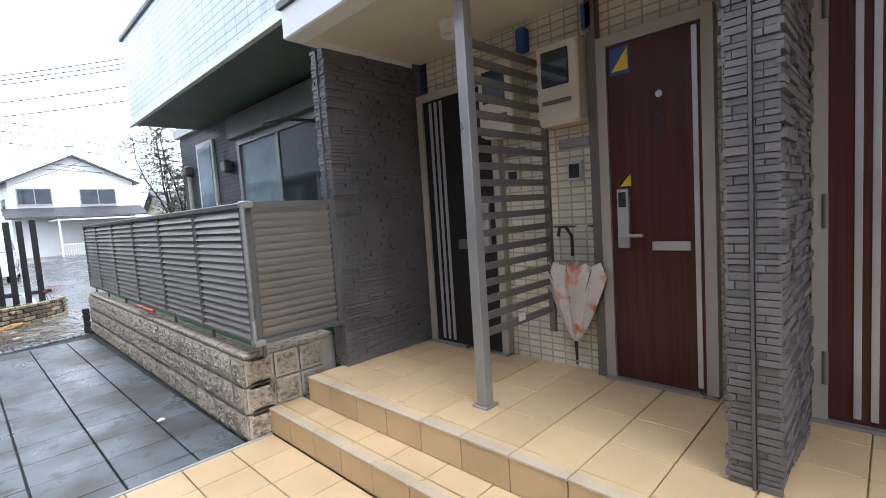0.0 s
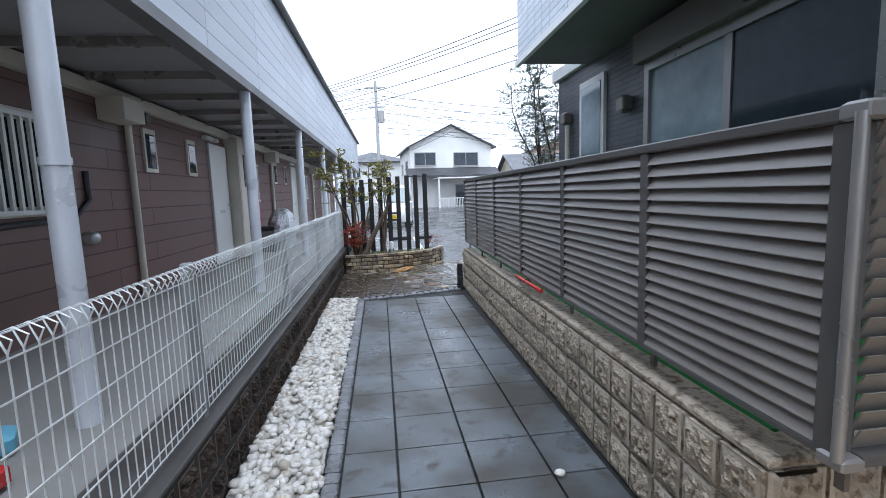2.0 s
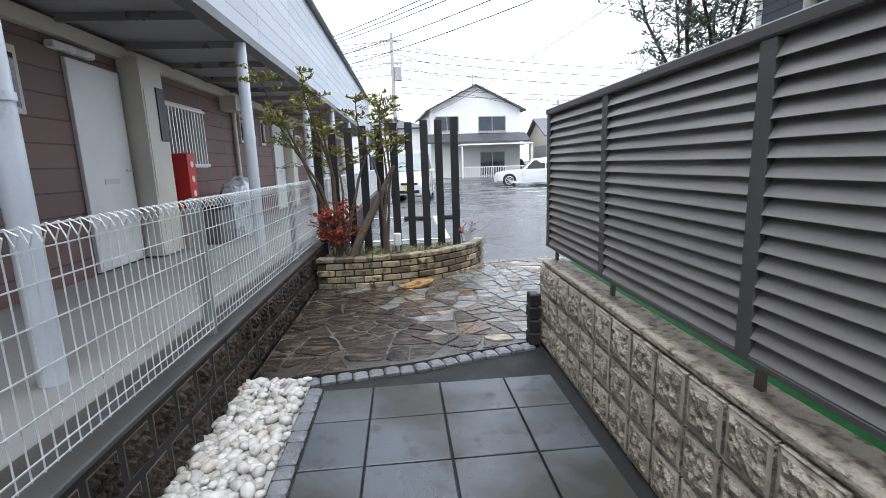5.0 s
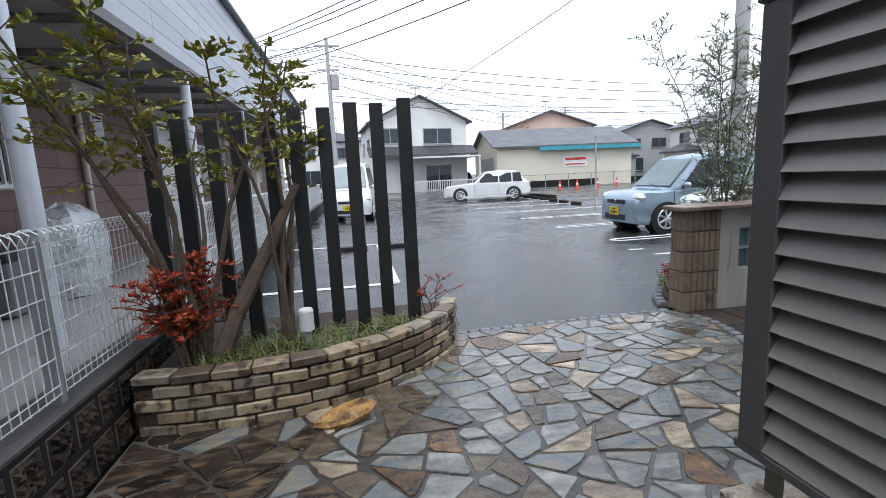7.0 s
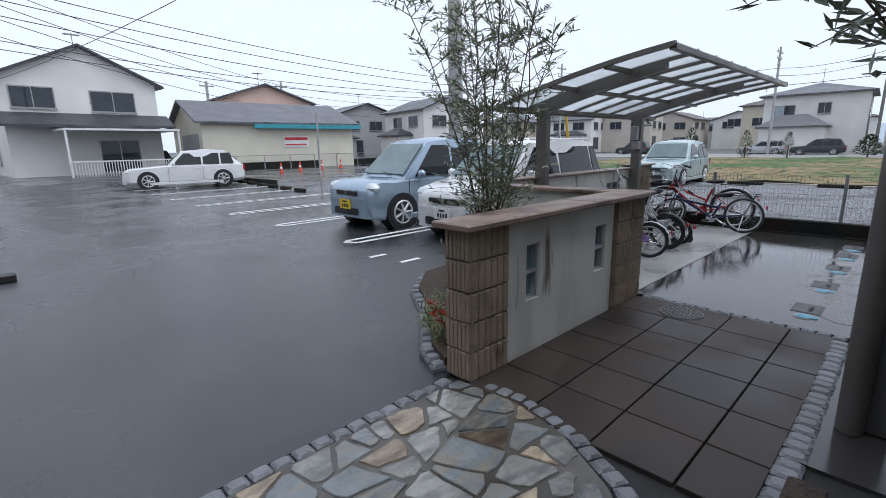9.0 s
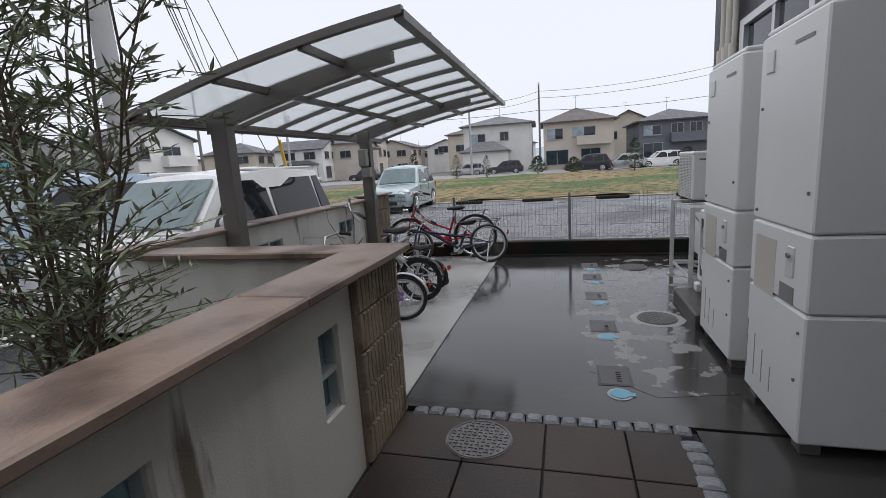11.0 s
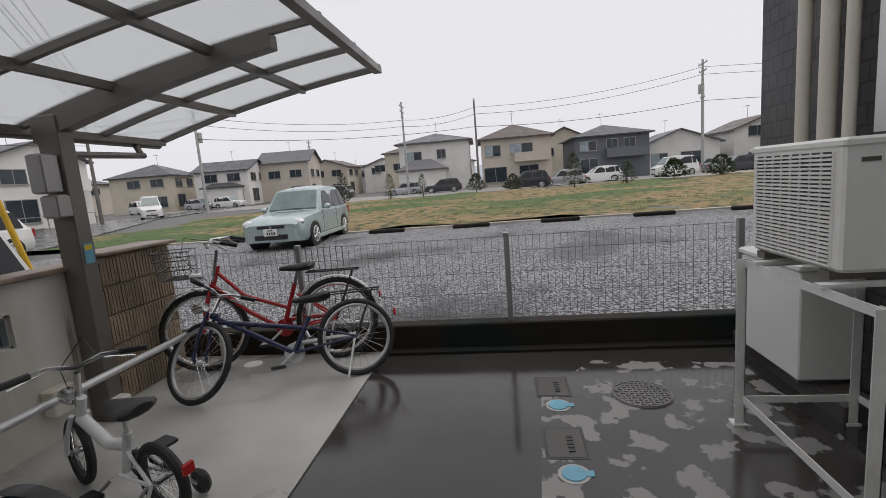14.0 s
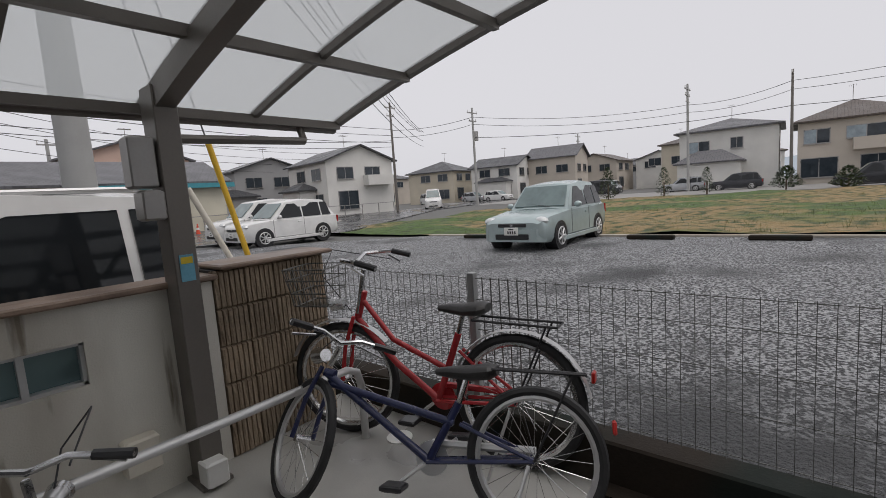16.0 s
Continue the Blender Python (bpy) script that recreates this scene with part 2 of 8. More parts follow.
M["louvre_post"] = pbr("louvre_post", (0.11, 0.105, 0.1), 0.45, 0.1, 2, 0.12, 0.04)
M["black"] = pbr("black_wood", (0.018, 0.017, 0.017), 0.5, 0, 5, 0.3, 0.4, 60)
M["rubber"] = pbr("rubber", (0.018, 0.018, 0.019), 0.65, 0, 8, 0.2, 0.2)
M["plastic_black"] = pbr("black_plastic", (0.02, 0.02, 0.022), 0.4, 0, 6, 0.2, 0.05)
M["chrome"] = pbr("chrome", (0.6, 0.6, 0.6), 0.18, 1.0, 6, 0.1, 0)
M["fence_mesh"] = pbr("white_wire", (0.74, 0.77, 0.78), 0.4, 0.1, 9, 0.12, 0)
M["fence_post"] = pbr("fence_post", (0.33, 0.34, 0.34), 0.4, 0.3, 4, 0.15, 0.05)
M["fence_dark"] = pbr("dark_wire", (0.14, 0.14, 0.13), 0.45, 0.3, 9, 0.2, 0)
M["door_brown"] = two_tone(pbr("door_brown", (0.085, 0.024, 0.02), 0.38, 0, 1.5, 0.15, 0.05, rvar=0.03, spec=0.35), (0.055, 0.016, 0.013), 14, 0.4, 0.65, 6, None, (1, 3, 0.06))
M["door_black"] = pbr("door_black", (0.014, 0.013, 0.014), 0.38, 0, 1.5, 0.15, 0.05, rvar=0.03, spec=0.35)
M["silver"] = pbr("silver", (0.56, 0.56, 0.56), 0.38, 0.6, 4, 0.08, 0, rvar=0.03)
M["meter"] = pbr("meter_box", (0.66, 0.6, 0.48), 0.4, 0, 3, 0.06, 0.03)
M["soffit"] = pbr("soffit", (0.6, 0.55, 0.46), 0.6, 0, 2, 0.08, 0.05)
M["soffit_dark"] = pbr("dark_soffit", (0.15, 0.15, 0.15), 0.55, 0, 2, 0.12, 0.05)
M["win"] = glass("window_glass", (0.035, 0.045, 0.055))
M["win_curtain"] = glass("curtained_glass", (0.28, 0.34, 0.38), 0.06)
M["lamp_glass"] = pbr("opal", (0.75, 0.75, 0.72), 0.3)
M["blue"] = pbr("blue_plastic", (0.03, 0.09, 0.3), 0.4)
M["yellow"] = pbr("yellow", (0.75, 0.55, 0.03), 0.4)
M["red"] = pbr("red_paint", (0.5, 0.025, 0.02), 0.35)
M["green"] = pbr("green_turf", (0.01, 0.16, 0.025), 0.8, 0, 20, 0.4, 0.6)
M["umbrella"] = two_tone(pbr("umbrella_cloth", (0.66, 0.6, 0.55), 0.55, 0, 8, 0.12, 0.2, 40), (0.62, 0.16, 0.07), 7, 0.56, 0.66, 5)
M["bluecap"] = pbr("blue_cap", (0.13, 0.36, 0.48), 0.5, 0, 9, 0.2, 0.2)
M["iron"] = pbr("cast_iron", (0.16, 0.155, 0.15), 0.45, 0.4, 9, 0.3, 0.4)
M["poly"] = clear("polycarbonate", (0.8, 0.8, 0.79), 0.1, 0.36)
M["glassblock"] = clear("patterned_glass", (0.55, 0.66, 0.68), 0.1, 0.5, (0.25, 0.33, 0.34))
M["line"] = two_tone(pbr("road_paint", (0.7, 0.7, 0.68), 0.4, 0, 4, 0.12, 0.2), (0.2, 0.2, 0.2), 6, 0.58, 0.75, 8)
M["bark"] = pbr("bark", (0.12, 0.09, 0.065), 0.85, 0, 10, 0.3, 0.9, 60, dist=0.01)
M["pole"] = pbr("concrete_pole", (0.36, 0.36, 0.35), 0.7, 0, 2, 0.12, 0.15)
M["wire"] = pbr("cable", (0.05, 0.05, 0.055), 0.6, 0, 1, 0.1, 0)
M["hp"] = pbr("cabinet_white", (0.78, 0.78, 0.75), 0.38, 0, 1.3, 0.05, 0.03)
M["ac"] = pbr("ac_white", (0.78, 0.78, 0.74), 0.42, 0, 2, 0.07, 0.04)
M["saddle"] = pbr("black_saddle", (0.025, 0.024, 0.024), 0.5, 0, 9, 0.2, 0.3)
M["tan"] = pbr("tan_saddle", (0.42, 0.31, 0.23), 0.55, 0, 9, 0.12, 0.3)


# ---- mesh kit ----
class G:
    """A heap of faces that becomes one mesh."""

    def __init__(self):
        self.v, self.f = [], []

    def add(self, verts, faces, m=None):
        k = len(self.v)
        self.v += [tuple(m @ Vector(p)) if m else tuple(p) for p in verts]
        self.f += [tuple(k + i for i in f) for f in faces]
        return self

    def box(self, x0, y0, z0, x1, y1, z1, ch=0.0, m=None):
        if not ch:
            v = [(x, y, z) for z in (z0, z1) for y in (y0, y1) for x in (x0, x1)]
            return self.add(v, [(0, 2, 3, 1), (4, 5, 7, 6), (0, 1, 5, 4), (2, 6, 7, 3), (0, 4, 6, 2), (1, 3, 7, 5)], m)
        rings = []
        for z, c in ((z0, ch), (z0 + ch, 0), (z1 - ch, 0), (z1, ch)):
            d = ch * 0.6 if not c else c + ch * 0.2
            a0, a1, b0, b1 = x0 + c, x1 - c, y0 + c, y1 - c
            rings.append([(a0 + d, b0, z), (a1 - d, b0, z), (a1, b0 + d, z), (a1, b1 - d, z), (a1 - d, b1, z), (a0 + d, b1, z), (a0, b1 - d, z), (a0, b0 + d, z)])
        return self.loft(rings, True, m)

    def loft(self, rings, caps=True, m=None, closed=True):
        n, v, f = len(rings[0]), [p for r in rings for p in r], []
        for a in range(len(rings) - 1):
            for i in range(n if closed else n - 1):
                j = (i + 1) % n
                f.append((a * n + i, a * n + j, (a + 1) * n + j, (a + 1) * n + i))
        if caps:
            f += [tuple(reversed(range(n))), tuple(range((len(rings) - 1) * n, len(rings) * n))]
        return self.add(v, f, m)

    def prism(self, poly, z0, z1, m=None, ch=0.0):
        if not ch:
            return self.loft([[(x, y, z) for x, y in poly] for z in (z0, z1)], True, m)
        cx, cy = sum(p[0] for p in poly) / len(poly), sum(p[1] for p in poly) / len(poly)

        def inset(p):
            d = max(math.hypot(p[0] - cx, p[1] - cy), 1e-6)
            return (p[0] + (cx - p[0]) * ch / d, p[1] + (cy - p[1]) * ch / d)
        return self.loft([[(*p, z0) for p in poly], [(*p, z1 - ch) for p in poly], [(*inset(p), z1) for p in poly]], True, m)

    def cyl(self, a, b, r, r2=None, n=10, caps=True, m=None):
        return self.tube([a, b], [r, r if r2 is None else r2], n, caps, m)

    def tube(self, pts, r, n=8, caps=True, m=None, closed=False):
        pts = [Vector(p) for p in pts]
        rs = r if isinstance(r, (list, tuple)) else [r] * len(pts)
        rings, k, side = [], len(pts), None
        for i, p in enumerate(pts):
            d = (pts[(i + 1) % k] - pts[i - 1]) if closed or 0 < i < k - 1 else (pts[1] - pts[0] if i == 0 else pts[-1] - pts[-2])
            d = d.normalized() if d.length > 1e-9 else Vector((0, 0, 1))
            if side is None:
                side = d.orthogonal().normalized()
            side = (side - d * side.dot(d))
            side = side.normalized() if side.length > 1e-6 else d.orthogonal().normalized()
            up = d.cross(side)
            rings.append([tuple(p + rs[i] * (math.cos(q) * side + math.sin(q) * up)) for q in (2 * math.pi * j / n for j in range(n))])
        if closed:
            rings.append(rings[0])
        return self.loft(rings, caps and not closed, m)

    def sphere(self, c, r, nu=10, nv=6, m=None):
        rx, ry, rz = r if isinstance(r, (list, tuple)) else (r, r, r)
        rings = []
        for i in range(nv + 1):
            t = -math.pi / 2 + math.pi * i / nv
            q = max(math.cos(t), 0.02)
            rings.append([(c[0] + rx * q * math.cos(2 * math.pi * j / nu), c[1] + ry * q * math.sin(2 * math.pi * j / nu), c[2] + rz * math.sin(t)) for j in range(nu)])
        return self.loft(rings, True, m)

    def ring(self, c, radius, r, axis="y", n=28, k=6, m=None):
        pts = []
        for i in range(n):
            a = 2 * math.pi * i / n
            u, w = radius * math.cos(a), radius * math.sin(a)
            pts.append({"x": (c[0], c[1] + u, c[2] + w), "y": (c[0] + u, c[1], c[2] + w), "z": (c[0] + u, c[1] + w, c[2])}[axis])
        return self.tube(pts, r, k, False, m, True)

    def data(self, name, mat, smooth=False):
        me = bpy.data.meshes.new(name)
        me.from_pydata(self.v, [], self.f)
        me.materials.append(mat)
        if smooth:
            me.polygons.foreach_set("use_smooth", [True] * len(me.polygons))
            me.set_sharp_from_angle(angle=radians(38))
        me.update()
        return me


def thing(name, g, mat, label, category, group="", kind="", smooth=False):
    return tagged(new(name, g.data(name, mat, smooth)), label, category, group, kind)


def setting(name, g, mat, label, category, smooth=False):
    return thing(name, g, mat, label, category, "", "structure", smooth)


def holder(name, m, label, category, group="", kind=""):
    ob = new(name)
    ob.empty_display_size = 0.1
    ob.matrix_basis = m if isinstance(m, Matrix) else pose(*m)
    return tagged(ob, label, category, group, kind)


def part(name, g, mat, parent, label="", smooth=False, kind=""):
    ob = new(name, g if isinstance(g, bpy.types.Mesh) else g.data(name, mat, smooth))
    ob.parent = parent
    return tagged(ob, label, "", "", kind)


def rect(x0, y0, x1, y1):
    return [(x0, y0), (x1, y0), (x1, y1), (x0, y1)]


# ---- ground and paving beds ----
setting("ground", G().prism(rect(-900, -900, 900, 900), -0.3, -0.08), M["ground"], "dull grey-brown ground reaching the horizon", "ground")
setting("road_asphalt", G().prism([(-0.75, 12.25), (9.6, 12.25), (9.6, 26), (60, 64), (60, 120), (-60, 120), (-60, 13)], -0.2, -0.012), M["asphalt"], "wet dark asphalt car park with puddles", "car park")
setting("ground_gravel", G().prism([(10.12, -30), (19.6, -30), (19.6, 21.5), (14, 30), (9.6, 26), (9.6, 14.1), (10.12, 14.1)], -0.2, -0.02), M["gravel"], "wet grey crushed-stone gravel parking lot", "gravel")
field = G()
NX, NY = 40, 70
pts = [(19.75 + 27 * i / NX, -32 + 62 * j / NY) for j in range(NY + 1) for i in range(NX + 1)]
field.add([(x, y, 0.02 + 0.16 * noise.noise((x * 0.25, y * 0.25, 0)) + 0.07 * noise.noise((x * 1.3, y * 1.3, 3))) for x, y in pts],
          [(j * (NX + 1) + i, j * (NX + 1) + i + 1, (j + 1) * (NX + 1) + i + 1, (j + 1) * (NX + 1) + i) for j in range(NY) for i in range(NX)])
setting("ground_field", field, M["grass"], "vacant field of green and straw-coloured winter grass", "grass field", True)
setting("ground_bed_walkway", G().prism([(-0.66, -3), (1.5, -3), (1.5, 9.5), (3.6, 9.4), (5.7, 9.4), (5.7, 12.25), (-0.66, 12.25)], -0.2, -0.022), M["joint"], "dark bedding under the paving slabs", "paving bed")
setting("floor_wet", G().prism([(5.72, 9.3), (10.02, 9.3), (10.02, 12.12), (5.72, 12.12)], -0.2, 0.0), M["wetcon"], "dark rain-wet concrete yard with a mirror sheen", "concrete floor")
setting("floor_cycle_bay", G().prism([(5.72, 12.132), (10.02, 12.132), (10.02, 13.9), (5.72, 13.9)], -0.2, 0.002), M["concrete"], "pale dry concrete floor of the cycle bay", "concrete floor")
setting("ground_corridor", G().prism(rect(-3.2, -8, -0.8, 34), -0.2, 0.26), M["corridor"], "stained pale concrete apron beside the terrace", "concrete apron")
setting("apron_gutter", G().prism(rect(-1.12, -8, -0.83, 34), 0.1, 0.266), M["dark_slab"], "dark wet gutter strip along the apron", "gutter")
setting("floor_side_strip", G().prism([(3.9, 9.4), (5.7, 9.4), (5.7, 10.58), (3.9, 10.58)], -0.2, -0.004), M["wetcon"], "dark wet concrete strip beside the house", "concrete floor")

# ---- porch with ochre tiles ----
setting("porch_base", G().prism(rect(-0.05, -3.0, 1.47, 3.6), -0.1, -0.014).prism(rect(1.497, -3.0, 1.74, 3.64), -0.1, 0.166).prism(rect(1.747, -3.0, 3.0, 3.5), -0.1, 0.346),
        M["porch_joint"], "tile bedding of the entrance steps", "steps")

# ---- terrace block across the fence ----
terrace = holder("terrace_block", (-3, 12, 0), "long terrace block with brown siding below and white siding above", "apartment building", kind="structure")
part("wall", G().box(-5, -20, 0.2, 0.07, 19, 2.9), M["siding"], terrace, "brown horizontal siding")
upper = G().box(-5, -20, 2.86, 1.6, 19, 4.5)
part("upper_wall", upper, M["white_siding"], terrace, "pale grey-white siding")
part("fascia", G().box(1.45, -20, 2.76, 1.615, 19, 2.862), M["soffit_dark"], terrace)
part("gutter", G().tube([(1.66, -20, 4.5), (1.66, 19, 4.5)], 0.06, 10), M["soffit_dark"], terrace, "grey gutter", True)
part("roof", G().box(-5, -20, 4.5, 1.62, 19, 4.58), M["soffit_dark"], terrace)
g = G().box(0.072, -20, 2.62, 0.16, 19, 2.76)
part("ledger_beam", g, M["cream"], terrace)
for i in range(34):
    y = -18.5 + i * 1.1
    part("joist", G().box(0.16, y, 2.74, 1.45, y + 0.045, 2.82), M["alu_light"], terrace)
part("soffit_board", G().box(0.07, -20, 2.82, 1.46, 19, 2.858), pbr("terrace_soffit", (0.3, 0.3, 0.3), 0.5, 0, 2, 0.15, 0.05), terrace)
for y in (-1.9, 1.55, 5.05, 8.55, 12.05, 15.45, 18.7, 22.2, 25.7, 29.2):
    part("eave_post", G().cyl((1.526, y - 12, 0.2), (1.526, y - 12, 2.76), 0.065, None, 16).cyl((1.526, y - 12, 1.66), (1.526, y - 12, 1.7), 0.072, None, 16), M["post_white"], terrace, "white round eave post", True)
for y in (1.22, 2.55, 8.25, 9.58, 15.28, 16.61, 22.3):
    h = part("window", G().box(0.06, y - 0.16 - 12 + 0.9, 1.85, 0.1, y + 0.16 - 12 + 0.9, 2.42), M["cream"], terrace)
    part("pane", G().box(0.1, y - 0.115 - 12 + 0.9, 1.9, 0.106, y + 0.115 - 12 + 0.9, 2.35), M["win"], h)


def entry_door(y):
    d = part("door", G().box(0.05, y - 12, 0.28, 0.11, y - 11.15, 2.46, 0.008), M["white"], terrace, "off-white steel front door")
    part("letter_slot", G().box(0.11, y - 11.7, 1.2, 0.118, y - 11.45, 1.26), M["silver"], d)
    part("handle", G().tube([(0.11, y - 11.25, 1.35), (0.17, y - 11.25, 1.35), (0.17, y - 11.37, 1.35)], 0.012, 8), M["silver"], d, "", True)
    b = part("meter_panel", G().box(0.05, y - 11.1, 0.28, 0.32, y - 10.6, 2.65, 0.006), M["cream"], terrace, "cream meter cupboard")
    part("panel_door", G().box(0.32, y - 11.07, 1.0, 0.328, y - 10.83, 2.3), M["cream"], b)
    part("panel_slot", G().box(0.322, y - 10.8, 1.7, 0.335, y - 10.62, 2.35), M["plastic_black"], b)
    g = G().box(0.09, y - 10.25, 1.38, 0.14, y - 8.95, 1.42).box(0.09, y - 10.25, 2.22, 0.14, y - 8.95, 2.26)
    for i in range(13):
        g.box(0.1, y - 10.23 + i * 0.1, 1.4, 0.13, y - 10.2 + i * 0.1, 2.24)
    w = part("grille_window", G().box(0.06, y - 10.28, 1.36, 0.085, y - 8.92, 2.3), M["cream"], terrace)
    part("pane", G().box(0.085, y - 10.2, 1.45, 0.089, y - 9.0, 2.2), M["win"], w)
    part("grille", g, M["white"], w, "white window bars")
    part("vent_hood", G().box(0.07, y - 15.15, 2.38, 0.36, y - 14.7, 2.64, 0.01), M["cream"], terrace)
    part("downpipe", G().tube([(0.12, y - 14.63, 2.66), (0.12, y - 14.63, 0.2)], 0.04, 10), M["cream"], terrace, "", True)
    part("porch_light", G().box(0.07, y - 12.2, 2.5, 0.16, y - 11.6, 2.57, 0.01), M["lamp_glass"], terrace)
    part("round_vent", G().cyl((0.07, y - 14.1, 2.56), (0.12, y - 14.1, 2.56), 0.07, None, 14), M["soffit_dark"], terrace, "", True)


for y in (4.2, 11.23, 18.3, 25.3):
    entry_door(y)
part("dryer_vent", G().cyl((0.07, -4.35, 1.1), (0.15, -4.35, 1.1), 0.07, None, 14).sphere((0.15, -4.35, 1.1), (0.05, 0.068, 0.068), 12, 6), M["silver"], terrace, "chrome vent cap", True)
part("conduit", G().tube([(0.09, -4.27, 1.8), (0.09, -4.27, 1.5), (0.09, -4.5, 1.33), (0.09, -5.9, 1.28)], 0.03, 8), M["plastic_black"], terrace, "", True)

# ---- retaining wall and its coping along the terrace ----
left_wall = holder("wall_retaining", (0, 0, 0), "old dark split-face block retaining wall, damp and mossy", "block wall", kind="structure")
part("core", G().box(-0.8, -6, -0.2, -0.665, 30, 0.385), M["joint"], left_wall)
part("coping", G().box(-0.83, -6, 0.385, -0.655, 30, 0.412, 0.006), M["coping"], left_wall, "wet concrete coping")

# ---- patio plinth of split-face blocks ----
plinth = holder("wall_patio_plinth", (0.022, -0.02, 0), "beige split-face concrete block wall round the patio", "block wall", kind="structure")
part("core", G().box(1.325, 3.66, -0.2, 1.45, 9.36, 0.575).box(1.44, 3.66, -0.2, 2.04, 3.78, 0.575), M["mortar"], plinth)
part("capping", G().box(1.31, 3.645, 0.575, 1.47, 9.375, 0.605, 0.006).box(1.47, 3.645, 0.575, 2.03, 3.8, 0.605, 0.006), M["block"], plinth, "smooth mortar capping")
setting("patio_turf", G().box(1.46, 3.8, 0.2, 2.86, 9.3, 0.6), M["green"], "green artificial turf on the patio", "artificial turf")
stack = holder("block_pillar", (1.215, 9.25, 0), "small pillar of black blocks against the patio wall", "pillar")
for k in range(4):
    part("block", G().box(0.004 * (k % 2), 0.0, k * 0.096, 0.08, 0.11, k * 0.096 + 0.092, 0.008), M["black"], stack)
thing("red_pole", G().tube([(1.33, 6.4, 0.69), (1.335, 5.75, 0.69)], 0.016, 10), M["red"], "red plastic pole lying on the patio wall", "pole", smooth=True)

# ---- the apartment house ----
house = holder("apartment_house", (2.9, 0, 0), "charcoal and white two-storey apartment house", "apartment building", kind="structure")
part("wall_patio", G().box(-0.03, 3.63, -0.1, 0.3, 9.4, 3.05), M["charcoal_wall"], house, "dark charcoal brick-effect siding")
part("eave_band", G().box(-0.1, 8.3, 3.05, 0.3, 9.5, 3.2), M["white"], house)
part("wall_north", G().box(0.3, 9.1, -0.1, 7.19, 9.4, 6.0), M["charcoal_north"], house, "charcoal square-tile siding")
part("wall_east", G().box(6.9, -9.0, -0.1, 7.188, 9.1, 6.0), M["charcoal_north"], house)
part("wall_doors", G().box(0.07, -9.0, 0.2, 0.3, 3.3, 3.0), M["beige_tile"], house, "beige mosaic-tile entrance wall")
part("balcony_wall", G().box(-0.97, 3.42, 3.07, -0.87, 8.35, 4.2).box(-0.87, 8.25, 3.07, 0.3, 8.35, 4.2), M["white_tile"], house, "pale blue-white tiled balcony front")
part("balcony_rail", G().box(-1.0, 3.4, 4.2, -0.84, 8.39, 4.27, 0.01).box(-0.84, 8.23, 4.2, 0.3, 8.39, 4.27), M["soffit_dark"], house, "dark balcony coping")
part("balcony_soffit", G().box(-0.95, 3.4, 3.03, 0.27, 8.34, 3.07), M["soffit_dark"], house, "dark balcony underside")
part("balcony_drip", G().box(-1.0, 3.38, 3.0, -0.95, 8.38, 3.07), M["white"], house)
part("upper_wall", G().box(-0.03, -9, 3.2, 0.27, 8.24, 6.2), M["white_tile"], house)
part("upper_front", G().box(-0.97, -9, 3.08, -0.87, 3.4, 6.2), M["white_tile"], house)
part("roof", G().box(-1.1, -9.2, 6.2, 7.3, 9.6, 6.35), M["soffit_dark"], house)
part("porch_ceiling", G().box(-1.0, -9.0, 2.77, 0.1, 3.4, 2.8), M["soffit"], house, "beige porch ceiling")
part("porch_fascia", G().box(-1.15, -9.0, 2.73, -1.0, 3.44, 2.93, 0.01).box(-1.0, 3.4, 2.73, 0.0, 3.44, 2.93), M["white"], house, "white porch fascia")
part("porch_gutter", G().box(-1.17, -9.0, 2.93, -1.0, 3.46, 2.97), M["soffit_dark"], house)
for y in (2.6, -1.2):
    part("downlight", G().cyl((-0.35, y, 2.68), (-0.35, y, 2.77), 0.08, 0.09, 18), M["lamp_glass"], house, "opal ceiling light", True)


def house_door(y0, y1, mat, stripes, label):
    d = part("front_door", G().box(0.02, y0, 0.37, 0.075, y1, 2.42, 0.004), mat, house, label)
    part("door_frame", G().box(0.0, y1, 0.36, 0.085, y1 + 0.06, 2.48).box(0.0, y0 - 0.06, 0.36, 0.085, y0, 2.48).box(0.0, y0, 2.42, 0.085, y1, 2.48), M["frame_beige"], d, "beige-grey metal frame")
    part("threshold", G().box(-0.03, y0 - 0.06, 0.362, 0.07, y1 + 0.06, 0.376), M["alu_light"], d)
    for s in stripes:
        part("trim_strip", G().box(0.012, s, 0.4, 0.022, s + 0.028, 2.4, 0.002), M["silver"], d, "silver vertical strip")
    return d


d = house_door(1.18, 1.7, M["door_brown"], (1.2,), "dark red-brown steel front door, closed")
part("lock_case", G().box(-0.02, 1.58, 1.2, 0.02, 1.65, 1.56, 0.006), M["silver"], d, "silver digital lock")
part("keypad", G().box(-0.025, 1.595, 1.45, -0.018, 1.638, 1.54), M["plastic_black"], d)
part("lever", G().tube([(-0.02, 1.61, 1.28), (-0.07, 1.61, 1.28), (-0.07, 1.48, 1.28)], 0.011, 8), M["silver"], d, "", True)
part("letter_slot", G().box(0.008, 1.25, 1.185, 0.021, 1.46, 1.24, 0.004), M["silver"], d)
part("peephole", G().cyl((0.01, 1.4, 2.08), (0.022, 1.4, 2.08), 0.02, None, 12), M["silver"], d)
part("sticker", G().box(0.015, 1.56, 2.24, 0.021, 1.68, 2.4), M["blue"], d, "yellow and blue sticker")
part("sticker", G().prism([(1.57, 2.26), (1.67, 2.26), (1.57, 2.39)], 0, 0.004, Matrix(((0, 0, -1, 0.015), (1, 0, 0, 0), (0, 1, 0, 0), (0, 0, 0, 1)))), M["yellow"], d)
